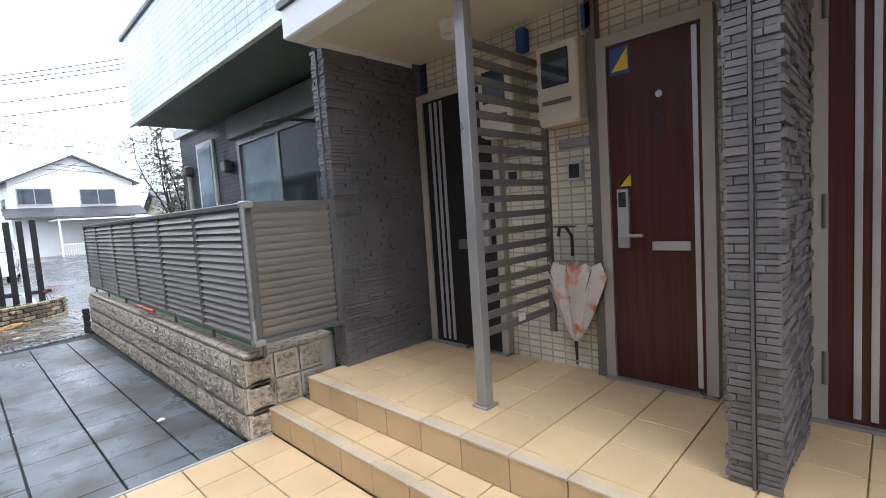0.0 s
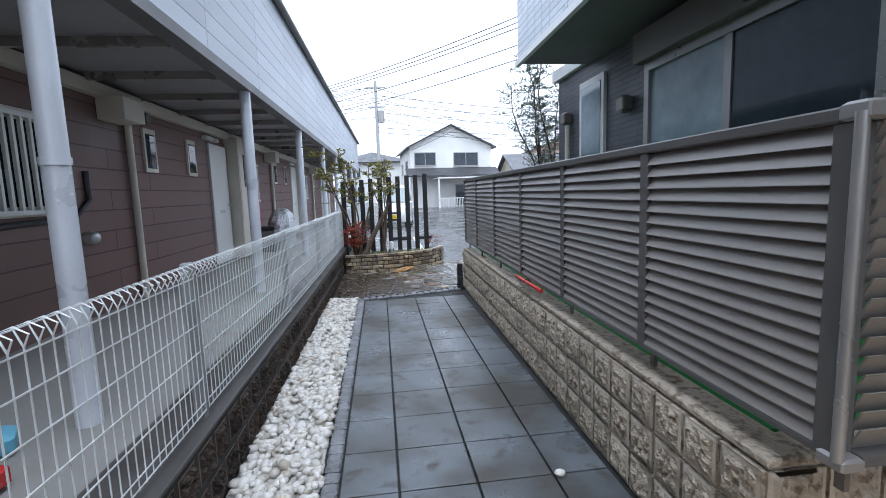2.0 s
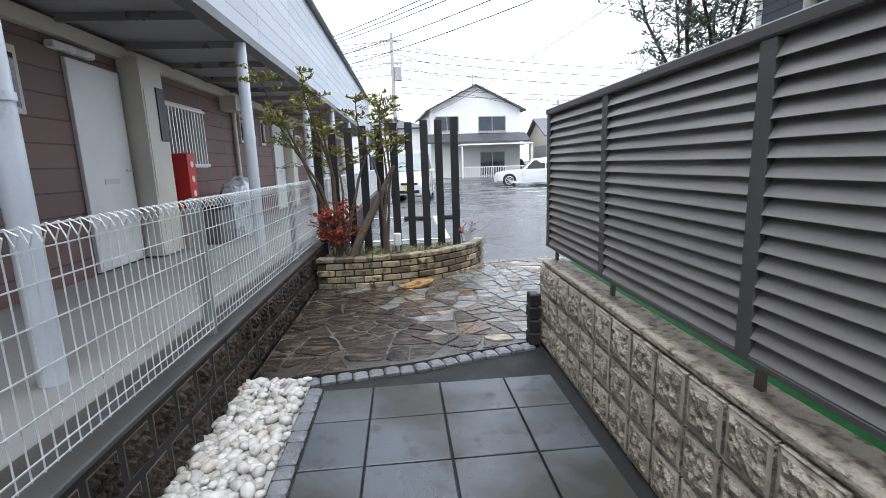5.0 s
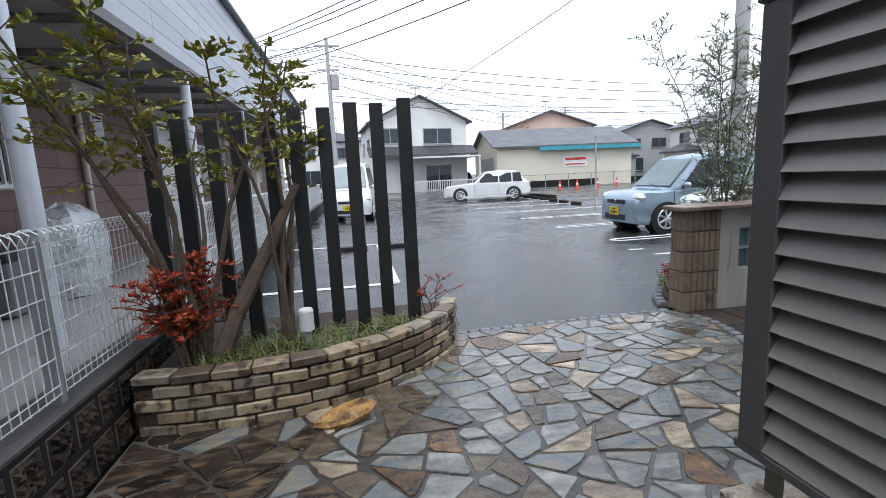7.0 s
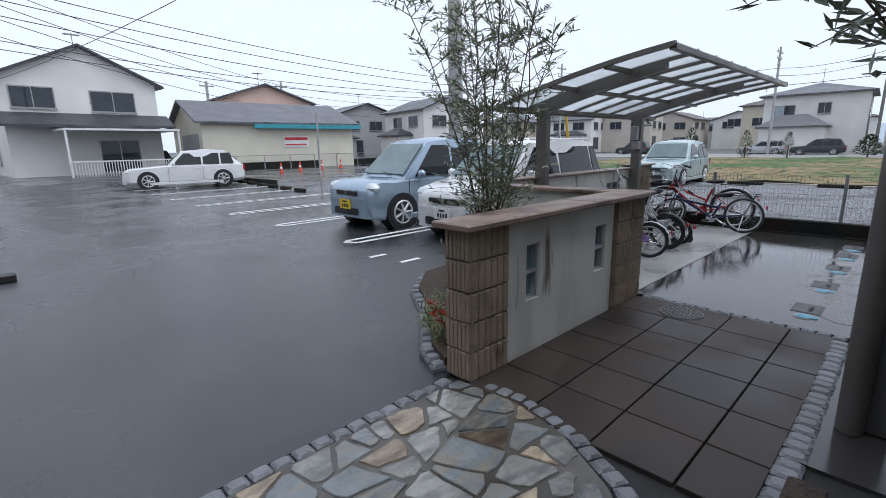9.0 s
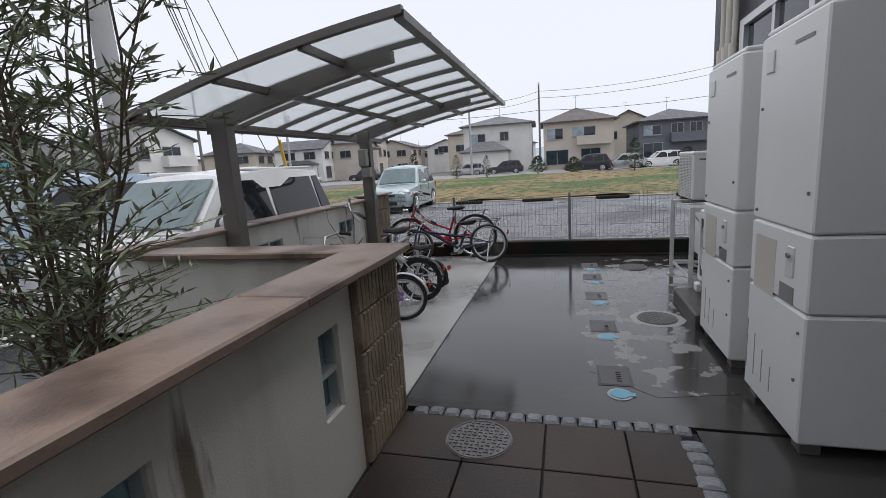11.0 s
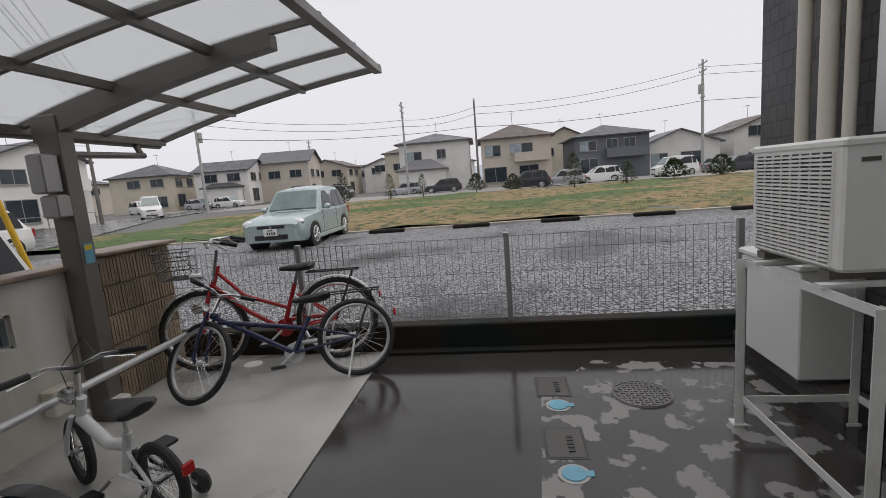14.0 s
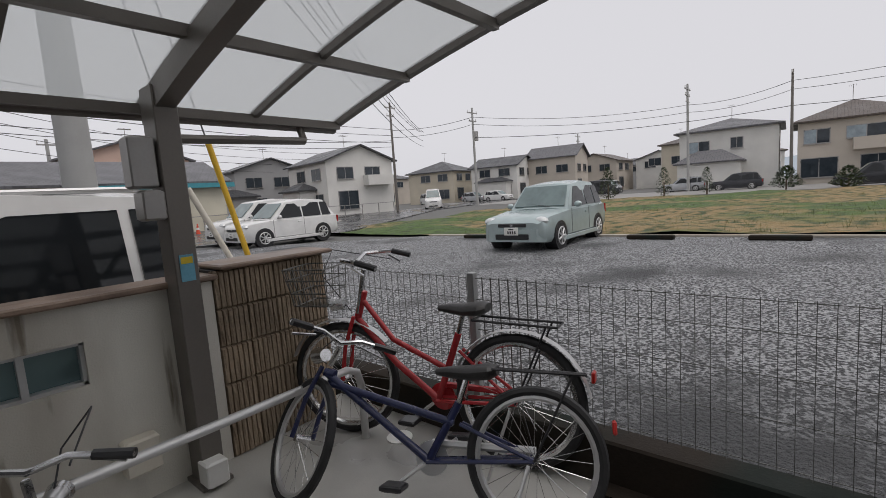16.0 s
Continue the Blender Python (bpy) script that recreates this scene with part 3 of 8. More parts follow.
part("sticker", G().prism([(1.575, 1.575), (1.64, 1.575), (1.575, 1.65)], 0, 0.004, Matrix(((0, 0, -1, 0.02), (1, 0, 0, 0), (0, 1, 0, 0), (0, 0, 0, 1)))), M["yellow"], d)
g = G()
for i in range(6):
    g.box(0.014, 1.37, 1.84 + i * 0.025, 0.021, 1.42, 1.852 + i * 0.025)
part("door_speaker", g, M["plastic_black"], d)
d = house_door(2.6, 3.32, M["door_black"], (3.1, 3.16, 3.22), "black steel front door with three silver strips, closed")
part("letter_slot", G().box(0.008, 2.72, 1.18, 0.021, 3.0, 1.26, 0.004), M["alu"], d)
part("lever", G().tube([(0.02, 2.7, 1.28), (-0.05, 2.7, 1.28), (-0.05, 2.82, 1.28)], 0.011, 8), M["silver"], d, "", True)
part("lock_case", G().box(-0.01, 2.66, 1.2, 0.02, 2.73, 1.56, 0.006), M["silver"], d)
d = house_door(-0.3, 0.66, M["door_brown"], (0.42, 0.48, 0.54), "dark brown front door with three silver strips, closed")
for z in (0.55, 1.3, 2.25):
    part("hinge", G().cyl((0.005, 0.67, z), (0.005, 0.67, z + 0.16), 0.014, None, 10), M["alu"], d, "", True)


def meter(y):
    b = part("meter_box", G().box(-0.1, y, 2.0, 0.07, y + 0.3, 2.52, 0.02), M["meter"], house, "beige electric meter box")
    part("meter_window", G().box(-0.112, y + 0.06, 2.24, -0.1, y + 0.25, 2.46, 0.004), M["win"], b)
    part("meter_slot", G().box(-0.11, y + 0.05, 2.13, -0.1, y + 0.25, 2.155), M["alu"], b)
    n = part("name_plate", G().box(0.05, y + 0.02, 1.86, 0.072, y + 0.24, 1.92, 0.003), M["alu_light"], house)
    i = part("intercom", G().box(0.03, y + 0.07, 1.64, 0.072, y + 0.17, 1.77, 0.006), M["silver"], house)
    part("intercom_face", G().box(0.024, y + 0.085, 1.66, 0.031, y + 0.155, 1.75), M["plastic_black"], i)
    part("hook_rail", G().tube([(0.07, y, 1.34), (0.0, y, 1.34), (0.0, y + 0.27, 1.34), (0.07, y + 0.27, 1.34)], 0.009, 8), M["chrome"], house, "chrome umbrella rail", True)
    part("blue_box", G().box(0.0, y - 0.05, 2.56, 0.07, y + 0.02, 2.72, 0.008), M["blue"], house)


meter(1.83)
meter(2.32)
part("door_post", G().box(0.0, 1.76, 0.36, 0.08, 1.82, 2.77), M["alu"], house)

# ---- patio windows ----
w = part("sliding_window", G().box(-0.08, 4.6, 0.65, -0.03, 6.95, 0.72).box(-0.08, 4.6, 2.58, -0.03, 6.95, 2.66).box(-0.08, 4.6, 0.72, -0.03, 4.68, 2.58).box(-0.08, 6.87, 0.72, -0.03, 6.95, 2.58), M["alu_light"], house, "sliding patio window")
part("pane", G().box(-0.055, 4.68, 0.72, -0.045, 5.8, 2.58), M["win"], w)
part("pane", G().box(-0.045, 5.8, 0.72, -0.035, 6.87, 2.58), M["win_curtain"], w, "glass with drawn curtain")
part("sash", G().box(-0.07, 5.76, 0.72, -0.033, 5.84, 2.58), M["alu_light"], w)
part("shutter_box", G().box(-0.18, 4.5, 2.66, -0.03, 7.0, 2.95, 0.01), M["alu"], house, "roller shutter box")
w = part("small_window", G().box(-0.07, 7.85, 1.4, -0.03, 8.55, 2.82), M["white"], house)
part("pane", G().box(-0.078, 7.93, 1.48, -0.07, 8.47, 2.74), M["win_curtain"], w)
part("laundry_bracket", G().tube([(-0.03, 4.35, 2.42), (-0.12, 4.35, 2.42), (-0.55, 4.7, 2.5), (-0.6, 5.0, 2.5)], 0.016, 8), M["plastic_black"], house, "folding laundry arm", True)
part("downpipe", G().tube([(-0.1, 4.18, 2.62), (-0.1, 4.18, 0.6)], 0.045, 12).sphere((-0.12, 4.2, 2.64), (0.09, 0.1, 0.07)), M["cream"], house, "cream pipe cover", True)
for y, z in ((8.95, 2.45), (7.3, 2.35)):
    part("vent_hood", G().box(-0.16, y - 0.08, z - 0.1, -0.03, y + 0.08, z + 0.08, 0.03), M["alu"], house)
part("vent_pipe", G().tube([(-0.08, 8.95, 2.35), (-0.08, 8.95, 1.4)], 0.035, 10), M["cream"], house, "", True)

# ---- louvre fence ----
louvre = holder("louvre_fence", (1.386, 3.45, 0), "dark grey aluminium louvre privacy fence on the block wall", "louvre fence")
slat = G()
slat.prism([(-0.022, 0.0), (0.012, 0.066), (0.018, 0.066), (-0.014, 0.0)], 0.0, 1.0, Matrix(((1, 0, 0, 0), (0, 0, 1, 0), (0, 1, 0, 0), (0, 0, 0, 1)))) 
slat_mesh = slat.data("slat", M["louvre"])
for y in (0.03, 0.95, 1.94, 2.92, 3.94, 4.96, 5.86):
    part("post", G().box(-0.03, y - 0.03, 0.72, 0.03, y + 0.03, 1.6, 0.004), M["louvre_post"], louvre)
    part("bracket", G().box(0.032, y - 0.015, 0.6, 0.05, y + 0.015, 0.9), M["alu"], louvre)
part("top_rail", G().box(-0.035, 0.0, 1.6, 0.035, 5.9, 1.64, 0.006), M["louvre_post"], louvre)
part("bottom_rail", G().box(-0.03, 0.0, 0.705, 0.03, 5.9, 0.73, 0.004), M["louvre_post"], louvre)
for a, b in zip((0.03, 0.95, 1.94, 2.92, 3.94, 4.96), (0.95, 1.94, 2.92, 3.94, 4.96, 5.86)):
    for i in range(17):
        s = part("slat", slat_mesh, None, louvre)
        s.matrix_basis = Matrix.Translation((-0.008, a + 0.03, 0.733 + i * 0.0508)) @ Matrix.Diagonal((1, b - a - 0.06, 1, 1))
part("corner_trim", G().tube([(-0.035, -0.02, 0.72), (-0.035, -0.02, 1.62)], 0.016, 10), M["alu_light"], louvre, "pale corner trim", True)
part("corner_cap", G().box(-0.04, -0.04, 1.6, 0.03, 0.04, 1.648, 0.008), M["alu_light"], louvre)
part("corner_foot", G().box(-0.04, -0.04, 0.69, 0.03, 0.04, 0.73, 0.008), M["alu_light"], louvre)
for a in ((0.03, -0.03, 1.6, 0.66, 0.03, 1.64), (0.03, -0.03, 0.7, 0.66, 0.03, 0.73), (0.6, -0.03, 0.73, 0.66, 0.03, 1.6)):
    part("return_rail", G().box(*a), M["louvre_post"], louvre)
for i in range(17):
    s = part("slat", slat_mesh, None, louvre)
    s.matrix_basis = Matrix.Translation((0.03, -0.004, 0.733 + i * 0.0508)) @ pose(0, 0, 0, 0, 0, -90) @ Matrix.Diagonal((1, 0.57, 1, 1))

# ---- low plastered wall with cap and ribbed block piers ----
low = holder("wall_low_entrance", (3.42, 12.08, 0), "low plastered wall with brown ribbed block piers and terracotta cap", "garden wall", kind="structure")
def framed_wall(x0, x1, holes, y0, y1, z0, z1, axis="x"):
    """A wall along x with rectangular holes through it."""
    g, x = G(), x0
    for a, b, c, d in holes:
        g.box(x, y0, z0, a, y1, z1)
        g.box(a, y0, z0, b, y1, c)
        g.box(a, y0, d, b, y1, z1)
        x = b
    return g.box(x, y0, z0, x1, y1, z1)


holes = [(0.57, 0.72, 0.35, 0.735), (1.47, 1.63, 0.37, 0.74)]
part("plaster", framed_wall(0.35, 1.76, holes, 0.03, 0.17, -0.1, 0.905), M["plaster"], low, "cream render, dirty at the foot")
for a, b, c, d in holes:
    f = part("window_frame", G().box(a, 0.05, c, a + 0.015, 0.15, d).box(b - 0.015, 0.05, c, b, 0.15, d).box(a, 0.05, c, b, 0.15, c + 0.015).box(a, 0.05, d - 0.015, b, 0.15, d).box(a, 0.045, (c + d) / 2 - 0.012, b, 0.155, (c + d) / 2 + 0.012), M["silver"], low)
    part("pane", G().box(a + 0.015, 0.095, c + 0.015, b - 0.015, 0.105, d - 0.015), M["glassblock"], f, "patterned clear glass")
for a, b in ((-0.07, 0.36), (0.363, 1.3), (1.303, 2.36)):
    part("cap", G().box(a, -0.06, 0.91, b, 0.24, 0.95, 0.008), M["cap"], low, "worn terracotta cap")

wall2 = holder("wall_cycle_bay", (5.6, 13.74, 0), "cream plastered wall behind the cycle bay", "garden wall", kind="structure")
holes2 = [(1.15, 1.53, 0.6, 0.785), (2.66, 3.06, 0.6, 0.785)]
part("plaster", framed_wall(0.0, 3.6, holes2, 0.0, 0.14, -0.1, 0.94), M["plaster"], wall2, "cream render with rain streaks")
part("return_plaster", G().box(0.0, -1.42, -0.1, 0.13, 0.0, 0.9), M["plaster"], wall2)
for a, b, c, d in holes2:
    f = part("window_frame", G().box(a, 0.02, c, a + 0.015, 0.12, d).box(b - 0.015, 0.02, c, b, 0.12, d).box(a, 0.02, c, b, 0.12, c + 0.015).box(a, 0.02, d - 0.015, b, 0.12, d).box((a + b) / 2 - 0.012, 0.015, c, (a + b) / 2 + 0.012, 0.125, d), M["silver"], wall2)
    part("pane", G().box(a + 0.015, 0.065, c + 0.015, b - 0.015, 0.075, d - 0.015), M["glassblock"], f, "patterned clear glass")
for a in ((-0.05, -0.04, 0.945, 1.2, 0.2, 0.975, 0.008), (1.204, -0.04, 0.945, 2.4, 0.2, 0.975, 0.008), (2.404, -0.04, 0.945, 3.62, 0.2, 0.975, 0.008), (-0.05, -1.42, 0.905, 0.18, -0.045, 0.945, 0.008)):
    part("cap", G().box(*a), M["cap"], wall2, "worn terracotta cap")
part("pier_cap", G().box(3.625, -0.06, 0.99, 4.3, 0.26, 1.015, 0.008), M["cap"], wall2)

# ---- kerb wall at the yard's end ----
setting("wall_kerb", G().box(10.02, 9.3, -0.1, 10.16, 13.98, 0.205, 0.01).box(9.93, 9.3, -0.1, 10.02, 12.1, 0.022), M["kerb"], "damp brown concrete kerb wall", "kerb")
setting("step_slab", G().box(7.1, 9.42, -0.1, 7.86, 10.25, 0.13, 0.012).box(8.9, 9.42, -0.1, 10.0, 9.6, 0.1, 0.01), M["dark_slab"], "dark damp concrete plinth under the outdoor unit", "plinth")
setting("field_edging", G().box(19.55, -30, -0.1, 19.75, 21.5, 0.02), M["mortar"], "concrete edging of the gravel lot", "kerb")
for i in range(14):
    thing("wheel_stop", G().box(19.0, -11.9 + i * 2.35, -0.02, 19.16, -10.9 + i * 2.35, 0.08, 0.02), M["kerb"], "low dark wheel stop on the gravel", "wheel stop", "wheel stops of the gravel lot")


# ---- charcoal ledge-stone piers of the porch ----
def ledge_pier(x0, y0, x1, y1, z0, z1, label, seed, sides):
    """A pier faced with thin uneven ledge bricks; sides: which faces show them."""
    rnd = random.Random(seed)
    pier = holder("porch_pier", (x0, y0, 0), label, "pier", kind="structure")
    w, d = x1 - x0, y1 - y0
    part("core", G().box(0.012, 0.012, z0, w - 0.012, d - 0.012, z1), M["charcoal"], pier)
    part("cover_strip", G().box(-0.012, d * 0.47, z0, 0.013, d * 0.53, z1) if "w" in sides else G().box(0.2, 0.0, z0, 0.21, 0.012, z1), M["louvre_post"], pier)
    unit = G().box(0, 0, 0, 1, 1, 1).data("brick", M["charcoal"])
    rest = G()
    count = 0
    for side in sides:
        length = d if side in "we" else w
        z = z0
        while z < z1 - 0.01:
            h = rnd.choice((0.022, 0.028, 0.03, 0.034))
            h = min(h, z1 - z)
            u = 0.0
            while u < length - 0.004:
                step = min(rnd.choice((0.05, 0.075, 0.1, 0.14) if side == "w" else (0.07, 0.11, 0.16, 0.24)), length - u)
                if side == "w" and u < length * 0.46 < u + step:
                    step = length * 0.46 - u
                if side == "w" and length * 0.459 <= u < length * 0.54:
                    u = length * 0.54
                    continue
                out = rnd.choice((0.006, 0.012, 0.015) if side == "w" else (0.003, 0.011, 0.021))
                a = (u + 0.002, z + 0.0025, step - 0.004, h - 0.005)
                if side == "w":
                    lo, sz = (0.012 - out, a[0], a[1]), (out, a[2], a[3])
                elif side == "e":
                    lo, sz = (w - 0.012, a[0], a[1]), (out, a[2], a[3])
                elif side == "s":
                    lo, sz = (a[0], 0.012 - out, a[1]), (a[2], out, a[3])
                else:
                    lo, sz = (a[0], d - 0.012, a[1]), (a[2], out, a[3])
                if count < 300:
                    b = part("brick", unit, None, pier)
                    b.matrix_basis = Matrix.Translation(lo) @ Matrix.Diagonal((*sz, 1))
                    count += 1
                else:
                    rest.box(*lo, lo[0] + sz[0], lo[1] + sz[1], lo[2] + sz[2])
                u += step
            z += h
    if rest.v:
        part("ledge_bricks", rest, M["charcoal"], pier, kind="stuff")


ledge_pier(2.03, 3.41, 2.95, 3.58, 0.36, 2.74, "charcoal ledge-stone wing wall beside the black door", 3, "ws")
ledge_pier(2.1, 0.72, 2.95, 0.9, 0.36, 2.77, "charcoal ledge-stone pier between the entrances", 5, "wsn")

# ---- porch post and slatted screen ----
thing("porch_post", G().box(2.06, 2.09, 0.36, 2.13, 2.16, 2.77, 0.008).box(2.04, 2.07, 0.36, 2.15, 2.18, 0.375, 0.004), M["alu_light"], "grey aluminium porch post on ochre tiles", "post")
screen = holder("slat_screen", (2.1, 2.125, 0), "grey aluminium slatted privacy screen between the doors", "screen")
part("upright", G().box(0.76, -0.02, 0.62, 0.79, 0.02, 2.5), M["alu"], screen)
for i in range(18):
    part("slat", G().box(0.03, -0.012, 0.76 + i * 0.096, 0.77, 0.012, 0.8 + i * 0.096), M["alu"], screen)
part("tag", G().box(0.35, -0.016, 0.78, 0.42, -0.012, 0.83), M["white"], screen)

# ---- folded umbrella hung on the rail ----
um = holder("umbrella", (2.88, 1.95, 0), "half-closed floral umbrella, white and orange, hung on a rail", "umbrella")
rings = []
for k in range(9):
    t = k / 8
    r = 0.012 + (0.2 * (t ** 0.75) if t < 0.9 else 0.2 * (1.0 - 0.25 * (t - 0.9) / 0.1))
    ring = []
    for j in range(16):
        a = 2 * math.pi * j / 16
        q = r * (1.0 if j % 2 == 0 else 0.42 + 0.2 * (j % 3)) * (1 + 0.08 * math.sin(j * 1.7))
        ring.append((q * math.cos(a) * 0.42 - 0.02, q * math.sin(a) * 1.1, 0.58 + 0.5 * t + (0.03 if j % 2 == 0 and k == 8 else 0)))
    rings.append(ring)
part("canopy", G().loft(rings, False), M["umbrella"], um, "floral cloth", True)
part("shaft", G().tube([(-0.02, 0, 0.44), (-0.02, 0, 1.2)], 0.007, 8), M["silver"], um, "", True)
part("ferrule", G().tube([(-0.02, 0, 0.42), (-0.02, 0, 0.58)], [0.006, 0.012], 8), M["plastic_black"], um, "", True)
part("grip", G().tube([(-0.02, 0, 1.15), (-0.02, 0.0, 1.28), (-0.02, 0.04, 1.34), (-0.02, 0.085, 1.34), (-0.02, 0.1, 1.28)], 0.011, 8), M["plastic_black"], um, "black crook handle", True)
for j in range(8):
    a = 2 * math.pi * j / 8
    part("rib", G().tube([(-0.02 + 0.02 * math.cos(a), 0.05 * math.sin(a), 0.75), (-0.02 + 0.085 * math.cos(a), 0.22 * math.sin(a), 1.07)], 0.003, 5), M["plastic_black"], um)
leaf = G()
for k in range(5):
    leaf.add([(0, 0, 0), (-0.03, 0.03 + 0.02 * k, 0.02), (-0.05, 0.1 + 0.01 * k, 0.03 - 0.02 * k), (0.0, 0.07, 0.0)], [(0, 1, 2, 3)], pose(2.84, 2.12 + 0.01 * k, 1.05, 0, 10 * k, 20 * k - 40))
thing("lime_cloth", leaf, pbr("lime_cloth", (0.35, 0.45, 0.05), 0.6), "lime-green cloth hung beside the umbrella", "cloth")

# ---- entrance planter: curved brick wall, soil, posts, lamp ----
CURVE = [(-0.62, 11.12), (-0.35, 11.09), (-0.08, 11.09), (0.19, 11.12), (0.45, 11.19), (0.7, 11.3), (0.93, 11.46), (1.12, 11.65), (1.26, 11.87), (1.33, 12.1)]
inner = [(x - 0.05 - 0.02 * i * 0.3, y + 0.1) for i, (x, y) in enumerate(CURVE)]
setting("planter_soil", G().prism(CURVE[:] + [(1.25, 12.3), (-0.62, 12.3)], 0.0, 0.26), M["soil"], "dark planter soil", "soil")
planter = holder("planter_wall", (0, 0, 0), "low curved planter wall of buff and brown bricks", "planter", kind="structure")


def along(curve, s):
    for (x0, y0), (x1, y1) in zip(curve, curve[1:]):
        d = math.hypot(x1 - x0, y1 - y0)
        if s <= d:
            return x0 + (x1 - x0) * s / d, y0 + (y1 - y0) * s / d, math.degrees(math.atan2(y1 - y0, x1 - x0))
        s -= d
    return x1, y1, math.degrees(math.atan2(y1 - y0, x1 - x0))


def curve_length(curve):
    return sum(math.hypot(b[0] - a[0], b[1] - a[1]) for a, b in zip(curve, curve[1:]))


part("core", G().loft([[(x, y + 0.012, 0.0), (x, y + 0.012, 0.3), (x - 0.02, y + 0.09, 0.3), (x - 0.02, y + 0.09, 0.0)] for x, y in CURVE]), M["joint"], planter)
brick_mats = [two_tone(pbr("planter_brick_" + w, c, 0.45, 0, 8, 0.35, 0.8, 60, rand=0.2), (0.07, 0.052, 0.036), 13, 0.5, 0.64, 8) for w, c in (("buff", (0.4, 0.32, 0.2)), ("tan", (0.3, 0.225, 0.14)), ("brown", (0.14, 0.1, 0.066)), ("grey", (0.27, 0.235, 0.17)))]
brick_meshes = [G().box(-0.093, -0.016, 0.0, 0.093, 0.09, 0.061, 0.007).data("brick", m) for m in brick_mats]
cope_meshes = [G().box(-0.095, -0.02, 0.0, 0.095, 0.1, 0.05, 0.008).data("coping_brick", m) for m in brick_mats]
total = curve_length(CURVE)
rnd = random.Random(11)
for row in range(5):
    s = 0.1 + (0.1 if row % 2 else 0.0)
    while s < total:
        x, y, a = along(CURVE, s)
        b = part("coping_brick" if row == 4 else "brick", rnd.choice(cope_meshes if row == 4 else brick_meshes), None, planter)
        b.matrix_basis = pose(x + rnd.uniform(-0.004, 0.004), y + rnd.uniform(-0.006, 0.006), 0.0 + row * 0.0735, rnd.uniform(-1, 1), rnd.uniform(-1, 1), a)
        s += 0.2

for i in range(10):
    x = 0.97 - 0.18 * i
    y = (11.8, 11.92)[i % 2] if i < 8 else 11.86
    thing("screen_bar", G().box(x - 0.045, y - 0.03, 0.1, x + 0.045, y + 0.03, 1.84 - 0.012 * i, 0.004), M["black"], "tall black square timber post in the planter", "screen post", "black posts of the planter")
lamp = holder("garden_lamp", (0.25, 11.45, 0.12), "small garden bollard lamp with opal head", "garden lamp")
part("stem", G().cyl((0, 0, 0), (0, 0, 0.28), 0.024, None, 14), M["silver"], lamp, "steel stem", True)
part("head", G().cyl((0, 0, 0.28), (0, 0, 0.4), 0.045, 0.045, 16).cyl((0, 0, 0.4), (0, 0, 0.415), 0.047, 0.04, 16), M["white"], lamp, "", True)

# ---- dark raised planter and round post beside the house corner ----
dp = holder("dark_planter", (2.78, 9.72, 0), "dark brown block planter for the olive tree", "planter", kind="structure")
part("soil", G().box(0.1, 0.05, 0.0, 0.42, 0.72, 0.27), M["soil"], dp)
for k in range(3):
    for i in range(3):
        part("block", G().box(0.0, 0.02 + i * 0.272, k * 0.115, 0.1, 0.286 + i * 0.272, k * 0.115 + 0.11, 0.006), M["block_dark"], dp)
    part("block", G().box(0.102, 0.73, k * 0.115, 0.45, 0.83, k * 0.115 + 0.11, 0.006), M["block_dark"], dp)
thing("corner_post", G().cyl((4.34, 10.47, 0), (4.34, 10.47, 3.2), 0.055, None, 20), M["alu"], "dark grey round downpipe by the paved path", "downpipe", smooth=True)
thing("fence_post_end", G().box(4.36, 10.33, 0, 4.46, 10.43, 1.75, 0.006), M["louvre_post"], "dark square end post beside the downpipe", "post")

# ---- boilers, outdoor units, rack ----
def boiler(x0, x1, label):
    b = holder("heat_pump_tank", (x0, 9.5, 0.13), label, "water heater", "water heater tanks")
    w = x1 - x0
    for i, (z0, z1) in enumerate(((-0.08, 0.51), (0.514, 0.85), (0.854, 1.74))):
        part("panel", G().box(0, 0, z0, w, 0.725, z1, 0.012), M["hp"], b)
    part("top", G().box(0.01, 0.01, 1.74, w - 0.01, 0.71, 1.77, 0.01), M["hp"], b)
    for x, y in ((0.06, 0.06), (w - 0.06, 0.06), (0.06, 0.66), (w - 0.06, 0.66)):
        part("foot", G().box(x - 0.04, y - 0.04, -0.13, x + 0.04, y + 0.04, -0.08), M["alu"], b)
    part("latch", G().box(0.13, 0.725, 0.64, 0.2, 0.733, 0.78, 0.004), M["white"], b)
    part("latch_knob", G().cyl((0.165, 0.733, 0.74), (0.165, 0.745, 0.74), 0.012, None, 10), M["alu_light"], b)
    part("hatch", G().box(w - 0.16, 0.725, 1.56, w - 0.08, 0.733, 1.66, 0.004), M["white"], b)
    part("label_plate", G().box(w - 0.3, 0.725, 0.5, w - 0.06, 0.7265, 0.78), M["cream"], b, "pale instruction label")
    part("label_plate", G().box(0.12, 0.7255, 0.52, 0.26, 0.727, 0.6), M["alu_light"], b)
    part("maker_bar", G().box(0.1, 0.725, 1.64, 0.26, 0.728, 1.655), M["alu"], b)
    for k in range(4):
        part("skirt_joint", G().box(w - 0.02 - k * 0.1, 0.724, 0.02, w - 0.014 - k * 0.1, 0.727, 0.3 - k * 0.05), M["alu_light"], b)
    for x, z in ((0.05, 1.02), (0.05, 0.42), (w - 0.05, 0.9), (w - 0.05, 1.4), (0.06, 0.2)):
        part("screw", G().cyl((x, 0.72, z), (x, 0.732, z), 0.008, None, 8), M["alu"], b)
    for z in (0.3, 0.9, 1.3):
        part("screw", G().cyl((-0.004, 0.4, z), (0.01, 0.4, z), 0.008, None, 8), M["alu"], b)


